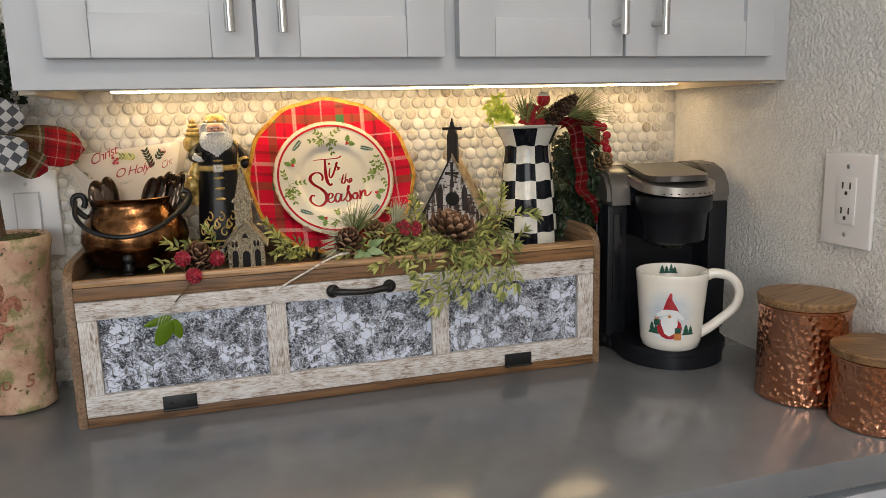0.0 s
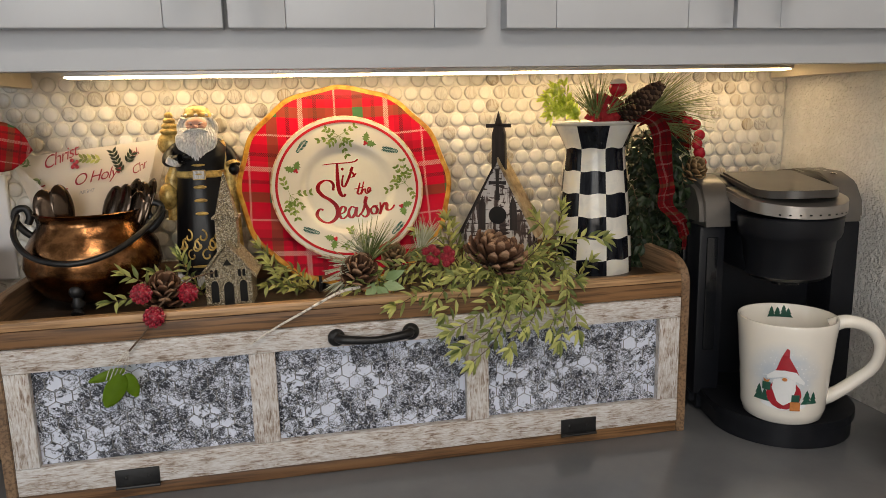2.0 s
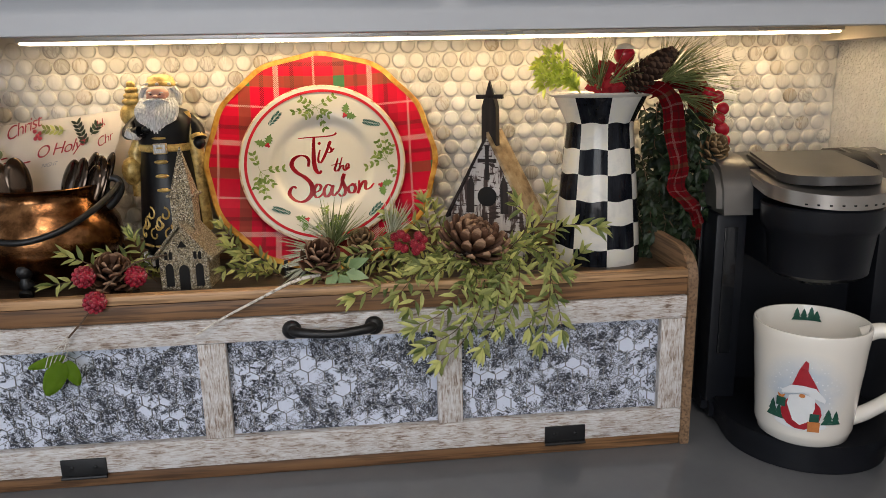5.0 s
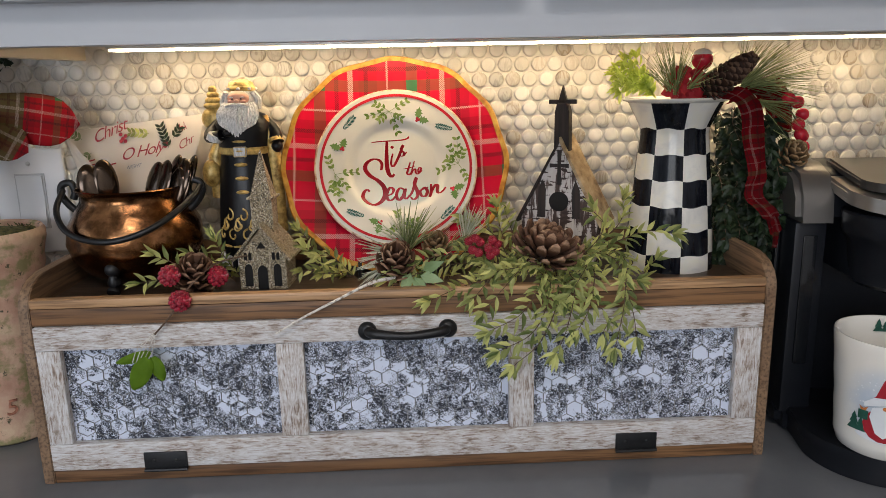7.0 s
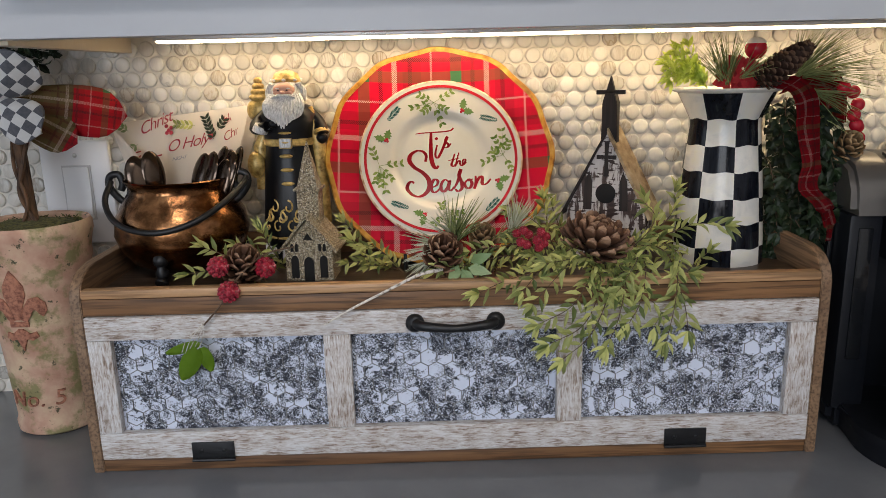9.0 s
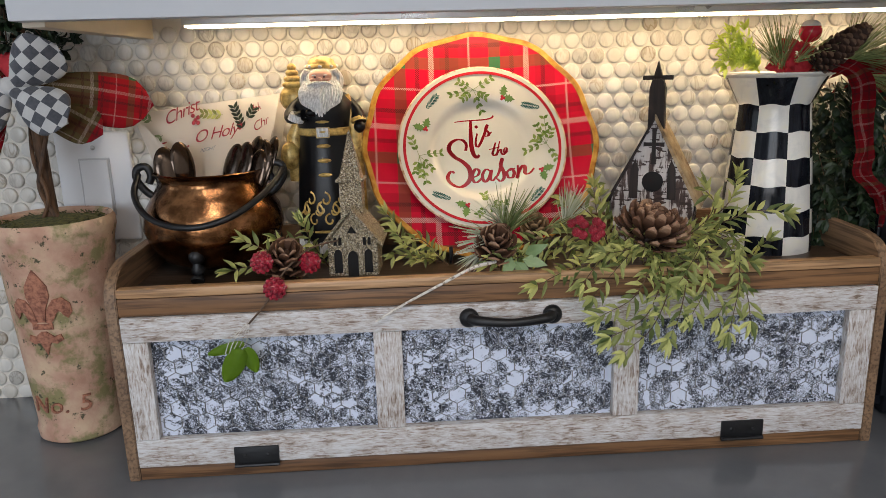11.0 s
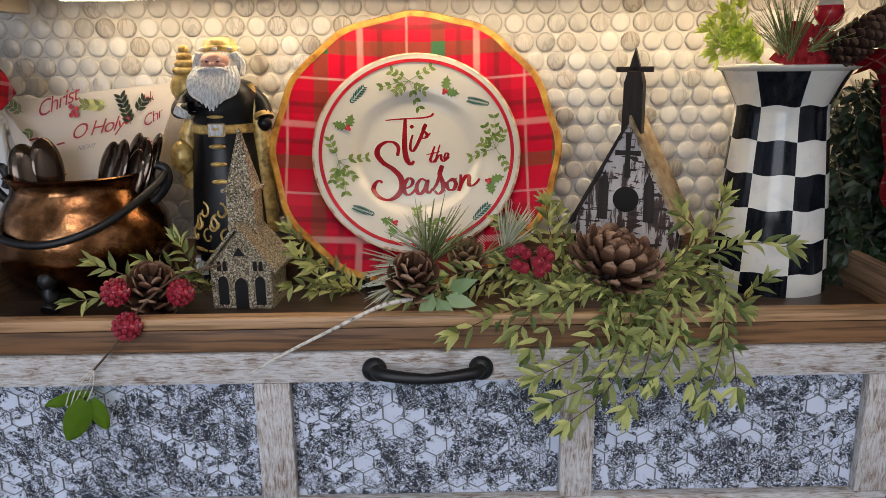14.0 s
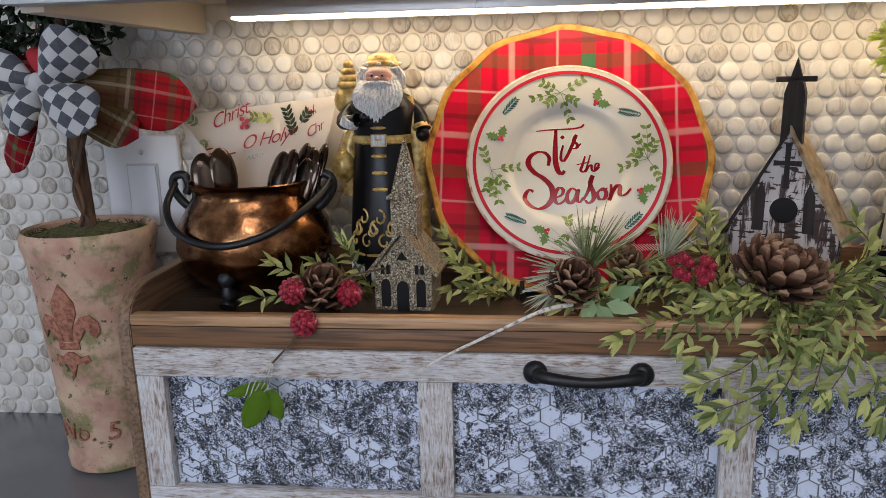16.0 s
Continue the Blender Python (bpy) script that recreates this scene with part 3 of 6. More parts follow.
M["sage_ink"] = leafy("painted_sage", (0.10, 0.16, 0.03), (0.26, 0.32, 0.08), 0.25)
M["teal_ink"] = leafy("painted_teal", (0.012, 0.07, 0.06), (0.05, 0.15, 0.12), 0.25)
M["plaid_glaze"] = plaid("tartan_glaze", 0.110, 0.3, spec=0.2)
M["check_cloth"] = checks("checked_ribbon", 0.0108, light=(0.52, 0.52, 0.51))


def leaf(bm, at, way, up, length, width, fold=0.25, droop=0.15):
    """A pointed leaf, folded along its midrib."""
    d = Vector(way).normalized()
    s = d.cross(Vector(up))
    s = s.normalized() if s.length > 1e-4 else d.orthogonal().normalized()
    u = s.cross(d)
    p = Vector(at)
    mid = [p, p + d * length * 0.35 + u * length * 0.04, p + d * length * 0.7, p + d * length - u * length * droop]
    w = [0.0, width * 0.5, width * 0.36, 0.0]
    c = [bm.verts.new(q) for q in mid]
    lft = [bm.verts.new(mid[i] - s * w[i] + u * w[i] * fold) for i in (1, 2)]
    rgt = [bm.verts.new(mid[i] + s * w[i] + u * w[i] * fold) for i in (1, 2)]
    for a in (lft, rgt):
        bm.faces.new((c[0], a[0], c[1])), bm.faces.new((c[1], a[0], a[1], c[2])), bm.faces.new((c[2], a[1], c[3]))


def spray(leaves, stems, points, leaf_len, leaf_width, every=0.012, r=0.0009, spread=55, tuft=3):
    """A twig with pairs of leaves along it and a tuft at its end."""
    pts = curve(points, 6)
    tube(pts, [r * (1 - 0.6 * i / len(pts)) for i in range(len(pts))], 5, stems)
    run, side = 0.0, 1
    for i in range(1, len(pts)):
        run += (pts[i] - pts[i - 1]).length
        if run >= every:
            run = 0.0
            d = (pts[i] - pts[i - 1]).normalized()
            for sgn in (1, -1):
                axis = Vector((rnd.uniform(-0.4, 0.4), -1, rnd.uniform(-0.2, 0.9))).normalized()
                out = Matrix.Rotation(radians(sgn * spread * rnd.uniform(0.7, 1.25)), 3, axis) @ d + Vector((rnd.uniform(-0.3, 0.3), rnd.uniform(-0.35, 0.2), rnd.uniform(-0.25, 0.3)))
                leaf(leaves, pts[i], out, (rnd.uniform(-0.5, 0.5), -0.8, 0.7), leaf_len * rnd.uniform(0.7, 1.15), leaf_width * rnd.uniform(0.8, 1.15), 0.3, rnd.uniform(0.05, 0.3))
    d = (pts[-1] - pts[-2]).normalized()
    for k in range(tuft):
        leaf(leaves, pts[-1], d + Vector((rnd.uniform(-0.5, 0.5), rnd.uniform(-0.4, 0.2), rnd.uniform(-0.4, 0.4))), (0, -0.7, 0.7), leaf_len * rnd.uniform(0.8, 1.2), leaf_width)


def needles(bm, at, way, count, length, spread=0.6, r=0.0006):
    for _ in range(count):
        d = (Vector(way).normalized() + Vector((rnd.uniform(-1, 1), rnd.uniform(-1, 1), rnd.uniform(-1, 1))) * spread).normalized()
        p = Vector(at) + Vector((rnd.uniform(-1, 1), rnd.uniform(-1, 1), rnd.uniform(-1, 1))) * 0.003
        L = length * rnd.uniform(0.65, 1.1)
        tube([p, p + d * L * 0.5, p + d * L + Vector((0, 0, -0.06 * L))], [r, r, r * 0.4], 3, bm, cap=False)


def scale_mesh(name, length, width, material):
    """One woody scale, pointing along +x, with a thick lip."""
    bm = bmesh.new()
    rows = [(0.0, 0.30, 0.0), (0.35, 0.55, 0.03), (0.65, 0.95, 0.11), (0.85, 1.0, 0.20), (0.96, 0.72, 0.29), (1.0, 0.30, 0.33)]
    top, bot = [], []
    for u, w, h in rows:
        top.append([bm.verts.new((u * length, s * w * width / 2, h * length + 0.05 * length * (1 - abs(s)))) for s in (-1, 0, 1)])
        bot.append([bm.verts.new((u * length, s * w * width / 2, h * length - 0.09 * length)) for s in (-1, 1)])
    for a, b in zip(top, top[1:]):
        bm.faces.new((a[0], a[1], b[1], b[0])), bm.faces.new((a[1], a[2], b[2], b[1]))
    for (ta, tb), (ba, bb) in zip(zip(top, top[1:]), zip(bot, bot[1:])):
        bm.faces.new((ba[0], ta[0], tb[0], bb[0])), bm.faces.new((ta[2], ba[1], bb[1], tb[2])), bm.faces.new((ba[0], bb[0], bb[1], ba[1]))
    bm.faces.new((top[-1][0], top[-1][1], top[-1][2], bot[-1][1], bot[-1][0]))
    return finish(bm, name, material, 35)


def pinecone(name, m, length, radius, count, label, material, parent=None, group="pine cones", open_=0.55):
    """A cone along local +z: a core and a spiral of scales."""
    cone_ob = part(name, lathe([(0.0, 0.0), (radius * 0.35, length * 0.12), (radius * 0.33, length * 0.5), (radius * 0.12, length * 0.95), (0.0, length)], 10), material, parent, label, m=m)
    if not parent:
        tagged(cone_ob, label, "pine cone", group)
    me = scale_mesh("scale", radius * (0.82 if open_ < 0.9 else 0.86), radius * (0.50 if open_ < 0.9 else 0.24), material)
    for k in range(count):
        f = (k + 0.5) / count
        size = (0.55 + 1.0 * math.sin(math.pi * (0.12 + 0.80 * f)) ** 0.8) * 0.72
        tilt = radians(-8 + 62 * f * open_ + 18 * f)
        at = pose(0, 0, length * (0.05 + 0.85 * f)) @ Matrix.Rotation(k * 2.39996, 4, "Z") @ Matrix.Translation((radius * 0.22 * (1 - 0.6 * f), 0, 0)) @ Matrix.Rotation(-tilt, 4, "Y") @ Matrix.Scale(size * rnd.uniform(0.92, 1.08), 4)
        part("scale", me, None, cone_ob, m=at)
    return cone_ob


def berry_cluster(name, m, spots, r, label, parent=None):
    """Berries made of many small drupelets."""
    bm = bmesh.new()
    for at in spots:
        ball(bm, at, r * 0.8, 10, 7)
        for k in range(46):
            z = 1 - 2 * (k + 0.5) / 46
            a = k * 2.39996
            q = math.sqrt(1 - z * z)
            ball(bm, (at[0] + r * 0.82 * q * math.cos(a), at[1] + r * 0.82 * q * math.sin(a), at[2] + r * 0.82 * z), r * 0.22, 6, 4)
    ob = part(name, bm, M["berry"], parent, label, m=m)
    return ob


def lettering(text, size, bold=0.0, shear=0.0, depth=0.0002, spacing=1.0):
    """A mesh of letters in the built-in font, in the xy plane."""
    cu = bpy.data.curves.new("letters", "FONT")
    cu.body, cu.size, cu.offset, cu.shear, cu.extrude, cu.space_character = text, size, bold, shear, depth, spacing
    cu.resolution_u = 4
    ob = bpy.data.objects.new("letters", cu)
    me = bpy.data.meshes.new_from_object(ob)
    bpy.data.objects.remove(ob)
    return me


def ribbon(points, width, across, bm=None, thick=0.0006, wave=0.0):
    """A band of cloth through points, with its width along a direction, and texture coordinates in metres."""
    bm = bm or bmesh.new()
    uv = bm.loops.layers.uv.verify()
    pts = curve(points, 8)
    rows, run = [], 0.0
    acrosses = across if isinstance(across, list) else [across, across]
    for i, p in enumerate(pts):
        f = i / (len(pts) - 1) * (len(acrosses) - 1)
        j = min(int(f), len(acrosses) - 2)
        ax = (Vector(acrosses[j]).lerp(Vector(acrosses[j + 1]), f - j)).normalized()
        wf = width[min(int(i / len(pts) * len(width)), len(width) - 1)] if isinstance(width, list) else width
        if i:
            run += (p - pts[i - 1]).length
        t = (pts[min(i + 1, len(pts) - 1)] - pts[max(i - 1, 0)]).normalized()
        nrm = t.cross(ax).normalized()
        rows.append(([bm.verts.new(p + ax * wf * (s / 4 - 0.5) + nrm * (wave * math.sin(s * 1.9 + i * 0.35))) for s in range(5)], run, wf))
    for (a, ra, wa), (b, rb, wb) in zip(rows, rows[1:]):
        for s in range(4):
            f = bm.faces.new((a[s], a[s + 1], b[s + 1], b[s]))
            for loop, (u, v) in zip(f.loops, ((ra, wa * s / 4), (ra, wa * (s + 1) / 4), (rb, wb * (s + 1) / 4), (rb, wb * s / 4))):
                loop[uv].uv = (u, v)
    made = bmesh.ops.solidify(bm, geom=bm.faces[:], thickness=thick)
    return bm


def puff(at, way, face, length, width, thick, name, material, parent, label, pinch=0.12):
    """A pillowed ribbon loop from a knot, with texture coordinates in metres."""
    d = Vector(way).normalized()
    f_ = Vector(face)
    s_ = d.cross(f_).normalized()
    f_ = s_.cross(d).normalized()
    bm = bmesh.new()
    uv = bm.loops.layers.uv.verify()
    nu, nv = 14, 20
    rows = []
    for i in range(nu + 1):
        u = i / nu
        w = width * 0.5 * (pinch + (1 - pinch) * math.sin(math.pi * 0.5 * min(1, u / 0.7)) ** 1.2) * (1 - max(0, (u - 0.7) / 0.3) ** 3.0)
        h = thick * 0.5 * math.sin(math.pi * min(1, u * 0.96 + 0.04)) ** 0.7
        row = []
        for j in range(nv):
            a = TAU * j / nv
            wob = 1 + 0.10 * math.sin(3 * a + 5 * u + at[0] * 90)
            row.append((bm.verts.new(Vector(at) + d * (length * u) + s_ * (w * math.cos(a)) + f_ * (h * math.sin(a) * wob + 0.06 * width * math.sin(4 * u + 2 * math.cos(a)))), length * u, w * math.cos(a)))
        rows.append(row)
    for p, q in zip(rows, rows[1:]):
        for j in range(nv):
            k = (j + 1) % nv
            fc = bm.faces.new((p[j][0], p[k][0], q[k][0], q[j][0]))
            for loop_, src in zip(fc.loops, (p[j], p[k], q[k], q[j])):
                loop_[uv].uv = (src[1] + 0.5, src[2] + 0.5)
    bm.faces.new([v_[0] for v_ in rows[0]][::-1]), bm.faces.new([v_[0] for v_ in rows[-1]])
    return part(name, bm, M[material], parent, label, 70)

# ---- plates leaning at the back of the tray ----
LEAN = 24.0
PLATE = Matrix.Translation((0.3865, 0.157, 1.2345)) @ Matrix.Rotation(radians(90 - LEAN), 4, "X") @ Matrix.Scale(1.032, 4)
charger = thing("charger_plate", PLATE, "scalloped red tartan charger plate with a gold rim", "plate", "stacked plates")
scallop = lambda a, z: 1 + 0.011 * math.cos(12 * a) + 0.004 * math.cos(5 * a + 1)
part("body", lathe([(0.0, -0.020), (0.060, -0.020), (0.085, -0.015), (0.1265, -0.0015), (0.1268, 0.0005), (0.085, -0.011), (0.062, -0.0165), (0.0, -0.0165)], 96, wobble=scallop), M["plaid_glaze"], charger)
part("rim", lathe([(0.1258, -0.0030), (0.1312, 0.0002), (0.1325, 0.0016), (0.1312, 0.0030), (0.1262, 0.0012)], 144, wobble=lambda a, z: scallop(a, z) * (1 + 0.003 * noise.noise((math.cos(a) * 9, math.sin(a) * 9, 1)))), M["gold"], charger, "worn gold-leaf edge")
DISH_TOP = [(0.0, -0.0125), (0.046, -0.0125), (0.050, -0.0122), (0.053, -0.0110), (0.056, -0.0085), (0.059, -0.0060), (0.062, -0.0045), (0.066, -0.0036), (0.0945, 0.0026)]
dish = thing("dessert_plate", PLATE @ Matrix.Translation((0.0010, -0.0062, 0.0045)) @ Matrix.Scale(0.985, 4), "round cream plate with red band, holly sprigs and red lettering", "plate", "stacked plates")
part("body", lathe([(0.0, -0.0145), (0.050, -0.0145), (0.064, -0.008), (0.0945, 0.0005), (0.0952, 0.0016), (0.0945, 0.0026)] + DISH_TOP[::-1][1:], 96), M["cream"], dish)
part("band", lathe([(0.0868, 0.0016), (0.0900, 0.0022), (0.0898, 0.0026), (0.0868, 0.0020)], 96), M["red_ink"], dish, "painted red ring")
part("edge", lathe([(0.0938, 0.0029), (0.0956, 0.0024), (0.0960, 0.0014), (0.0953, 0.0004)], 96), M["worn_edge"], dish, "worn tan edge")


def dish_z(r):
    for (r0, z0), (r1, z1) in zip(DISH_TOP, DISH_TOP[1:]):
        if r <= r1:
            return z0 + (z1 - z0) * (r - r0) / (r1 - r0)
    return DISH_TOP[-1][1]


def laid(me, m, lift=0.0004):
    """Lays a flat drawing on the dished face of the plate."""
    bm = bmesh.new()
    bm.from_mesh(me)
    low = min(v_.co.z for v_ in bm.verts)
    bmesh.ops.subdivide_edges(bm, edges=[e for e in bm.edges if e.calc_length() > 0.005], cuts=2)
    for v_ in bm.verts:
        h_ = v_.co.z - low
        q = m @ Vector((v_.co.x, v_.co.y, 0))
        v_.co = (q.x, q.y, dish_z(math.hypot(q.x, q.y)) + lift + h_)
    bm.to_mesh(me), bm.free()
    return me


def stroke(points, width, name="letter"):
    bm = bmesh.new()
    pts = curve([(x, y, 0) for x, y in points], 7)
    n_ = len(pts)
    rows = []
    for i, p in enumerate(pts):
        d = (pts[min(i + 1, n_ - 1)] - pts[max(i - 1, 0)]).normalized()
        s = Vector((-d.y, d.x, 0))
        w = width * (0.40 + 0.6 * abs(d.y)) * (0.55 + 0.45 * math.sin(math.pi * (i + 0.6) / n_))
        rows.append((bm.verts.new(p + s * w / 2), bm.verts.new(p - s * w / 2)))
    for a, b in zip(rows, rows[1:]):
        bm.faces.new((a[0], a[1], b[1], b[0]))
    bmesh.ops.solidify(bm, geom=bm.faces[:], thickness=0.0003)
    return part(name, laid(finish(bm, name, M["red_ink"]), pose(0, 0, 0)), None, dish)


# the greeting: Tis / the / Season, in a flowing hand
stroke([(-0.0294, 0.0344), (-0.0191, 0.0354), (-0.002, 0.0361), (0.0074, 0.0367), (0.0137, 0.0383), (0.0162, 0.0409)], 0.0036)
stroke([(-0.0107, 0.0351), (-0.0113, 0.0205), (-0.0113, 0.006), (-0.0094, -0.0044), (-0.0057, -0.0089), (-0.0026, -0.0057)], 0.0054)
stroke([(-0.0038, 0.0199), (-0.0057, 0.0124), (-0.006, 0.006), (-0.0035, 0.004), (-0.0001, 0.0092), (0.0037, 0.0173), (0.0087, 0.0299), (0.0062, 0.0247), (0.0093, 0.0209), (0.0096, 0.0176), (0.0062, 0.0163), (0.0034, 0.0183)], 0.0036)
stroke([(0.0074, 0.0176), (0.0105, 0.0189), (0.013, 0.0215)], 0.0026)
stroke([(0.0168, 0.0086), (0.0143, 0.0002), (0.0127, -0.005), (0.0149, -0.007), (0.0174, -0.0044)], 0.003)
stroke([(0.0087, 0.0002), (0.0152, 0.0015), (0.0218, 0.0031)], 0.0024)
stroke([(0.0218, 0.0099), (0.019, 0.0002), (0.0171, -0.007), (0.0202, -0.0015), (0.0227, -0.0002), (0.023, -0.0044), (0.0252, -0.0063), (0.028, -0.0031), (0.0296, 0.0005), (0.0274, 0.0015), (0.0258, -0.0024), (0.0268, -0.0057), (0.0308, -0.0021)], 0.0026)
stroke([(-0.0182, -0.0005), (-0.0173, 0.0073), (-0.0213, 0.0124), (-0.0285, 0.0131), (-0.0354, 0.0086), (-0.0372, 0.0011), (-0.0316, -0.007), (-0.0223, -0.0134), (-0.0154, -0.0215), (-0.0141, -0.0312), (-0.0188, -0.0393), (-0.0269, -0.0432), (-0.0347, -0.0409), (-0.0401, -0.0344), (-0.0394, -0.028), (-0.0357, -0.0244), (-0.0322, -0.0264)], 0.0058)
stroke([(-0.0119, -0.0328), (-0.0057, -0.0296), (-0.0041, -0.0247), (-0.0079, -0.0225), (-0.0116, -0.028), (-0.0119, -0.0348), (-0.0088, -0.0383), (-0.0041, -0.0361), (0.0002, -0.0302)], 0.0042)
stroke([(0.009, -0.0257), (0.0043, -0.0231), (0.0002, -0.028), (-0.0004, -0.0344), (0.0027, -0.0377), (0.0074, -0.0328), (0.0099, -0.0247), (0.0087, -0.0338), (0.0112, -0.0367), (0.0149, -0.0322)], 0.0044)
stroke([(0.0143, -0.0348), (0.0193, -0.0257), (0.0237, -0.0108), (0.0212, -0.0186), (0.024, -0.027), (0.024, -0.0341), (0.0196, -0.0377), (0.0162, -0.0348)], 0.0046)
stroke([(0.0237, -0.0289), (0.0268, -0.0264)], 0.0028)
stroke([(0.0315, -0.0238), (0.028, -0.028), (0.0293, -0.0335), (0.034, -0.0335), (0.0362, -0.028), (0.0333, -0.0234), (0.0312, -0.0254), (0.0374, -0.0231)], 0.0042)
stroke([(0.0408, -0.0192), (0.0405, -0.028), (0.0387, -0.0354), (0.0421, -0.0264), (0.0465, -0.0205), (0.0486, -0.0231), (0.048, -0.0296), (0.0502, -0.0322), (0.0543, -0.0302), (0.058, -0.0257)], 0.0042)
stroke([(-0.005699999999999999, 0.0292), (-0.0033, 0.026600000000000002)], 0.0046)


def holly(x, y, turn, berries=True):
    bm = bmesh.new()
    for a in (-5, 88):
        out = []
        for k in range(15):
            f = k / 14
            w = 0.0042 * math.sin(math.pi * min(0.97, f + 0.04)) * (1.25 if k % 3 == 1 else 0.75)
            out.append((f * 0.0145, w))
        pts = out + [(u, -v) for u, v in reversed(out[1:-1])]
        leaf_bm = prism([(u, v) for u, v in pts], 0.0003, "z")
        leaf_bm.transform(Matrix.Rotation(radians(a), 4, "Z"))
        tmp_ = bpy.data.meshes.new("tmp")
        leaf_bm.to_mesh(tmp_), leaf_bm.free()
        bm.from_mesh(tmp_)
    at = pose(x, y, 0, 0, 0, turn)
    ob = part("holly_sprig", laid(finish(bm, "holly_sprig", M["green_ink"]), at), None, dish, "painted holly leaves")
    if berries:
        bm = bmesh.new()
        for k in range(3):
            ball(bm, (0.0016 * math.cos(k * 2.1), 0.0016 * math.sin(k * 2.1) - 0.001, 0.0006), (0.0017, 0.0017, 0.0006), 8, 5)
        part("berries", laid(finish(bm, "berries", M["red_ink"]), at, 0.0007), None, ob, "painted red berries")


def mistletoe(root, fork, ends):
    """A painted sprig: stems from a fork, with paired oval leaves."""
    bm, stem = bmesh.new(), bmesh.new()
    at = Vector((*fork, 0))
    for end in [root] + ends:
        tip = Vector((*end, 0))
        tube([at, at.lerp(tip, 0.5) + Vector((0.0006, 0.0008, 0)), tip], 0.00026, 4, stem)
        d = (tip - at).normalized()
        for f in (0.35, 0.62, 0.9):
            for s_ in (1, -1):
                a = radians(s_ * rnd.uniform(28, 55))
                leaf(bm, at.lerp(tip, f), Matrix.Rotation(a, 3, "Z") @ d, (0, 0, 1), rnd.uniform(0.0056, 0.0078), 0.0036, 0.0, 0.0)
    ob = tagged(part("mistletoe_sprig", laid(finish(bm, "mistletoe_sprig", M["sage_ink"]), pose(0, 0, 0)), None, dish, "painted sage-green sprig"), kind="stuff")
    part("stem", laid(finish(stem, "stem", M["sage_ink"]), pose(0, 0, 0)), None, ob)


def painted_feather(x, y, turn):
    bm = bmesh.new()
    for k in range(9):
        for s in (1, -1):
            leaf(bm, (k * 0.0023, 0, 0.0003), (1.0, s * 0.8, 0), (0, 0, 1), 0.0030 + 0.0036 * math.sin(math.pi * (k + 1) / 10), 0.0015, 0.0, 0.0)
    part("fir_sprig", laid(finish(bm, "fir_sprig", M["teal_ink"]), pose(x, y, 0, 0, 0, turn)), None, dish, "painted fir sprig")


mistletoe((0.0159, 0.082), (-0.0066, 0.0697), [(-0.0332, 0.0635), (-0.0238, 0.0787), (0.0027, 0.0454), (0.0074, 0.061), (-0.0191, 0.0593)])
mistletoe((-0.0807, 0.0131), (-0.0722, -0.0076), [(-0.0644, -0.0399), (-0.0457, -0.0018), (-0.0769, -0.028), (-0.0575, -0.0231), (-0.07, -0.0328)])
mistletoe((0.0839, -0.0183), (0.0736, 0.0021), [(0.073, 0.0344), (0.0499, -0.0037), (0.0636, 0.0254), (0.0808, 0.0189), (0.0605, 0.0092)])
mistletoe((-0.0004, -0.0522), (0.0027, -0.0668), [(-0.0082, -0.0781), (0.0137, -0.0749), (0.023, -0.0652)])
for x, y, t in ((0.0271, 0.0597, -10), (-0.0644, 0.0241, 75), (0.0668, -0.0283, -75), (-0.0201, -0.0677, 165)):
    holly(x, y, t)
for x, y, t in ((-0.0613, 0.048, 50), (0.0683, 0.0448, 164), (-0.0388, -0.0587, 161), (0.0511, -0.0652, 45)):
    painted_feather(x, y, t)

easel = thing("plate_easel", pose(0.389, 0, FLOOR), "black wire easel holding the plates", "plate stand")
for dx in (-0.045, 0.045):
    part("hook", tube(curve([(dx, 0.175, 0.002), (dx, 0.110, 0.003), (dx, 0.088, 0.003), (dx, 0.080, 0.012), (dx, 0.083, 0.022)], 5), 0.0022, 8), M["iron"], easel)
    part("back_leg", tube([(dx, 0.175, 0.002), (dx * 0.4, 0.186, 0.10)], 0.002, 8), M["iron"], easel)
part("crossbar", tube([(-0.045, 0.172, 0.003), (0.045, 0.172, 0.003)], 0.002, 8), M["iron"], easel)

# ---- copper cauldron ----
CX, CY = 0.083, 0.122
caul = thing("copper_cauldron", pose(CX, CY, FLOOR), "antique copper cauldron with black iron handle and feet", "pot")
prof = [(0.0, 0.005), (0.034, 0.006), (0.057, 0.016), (0.070, 0.032), (0.0755, 0.050), (0.0725, 0.070), (0.0625, 0.087), (0.0565, 0.097), (0.0555, 0.103), (0.0590, 0.1090), (0.0605, 0.1105), (0.0590, 0.1115), (0.0535, 0.104), (0.0545, 0.098), (0.060, 0.087), (0.069, 0.054), (0.050, 0.024), (0.0, 0.016)]
part("body", lathe(prof, 64), M["copper"], caul, "mottled antique copper bowl")
for a in (-95, 25, 145):
    c, s = math.cos(radians(a)), math.sin(radians(a))
    bm = tube(curve([(0.060 * c, 0.060 * s, 0.030), (0.067 * c, 0.067 * s, 0.020), (0.064 * c, 0.064 * s, 0.010), (0.071 * c, 0.071 * s, 0.003)], 5), [0.006 + 0.0015 * math.sin(k) for k in range(16)], 10)
    ball(bm, (0.066 * c, 0.066 * s, 0.029), 0.0085, 12, 8)
    part("foot", bm, M["iron"], caul, "black iron foot")
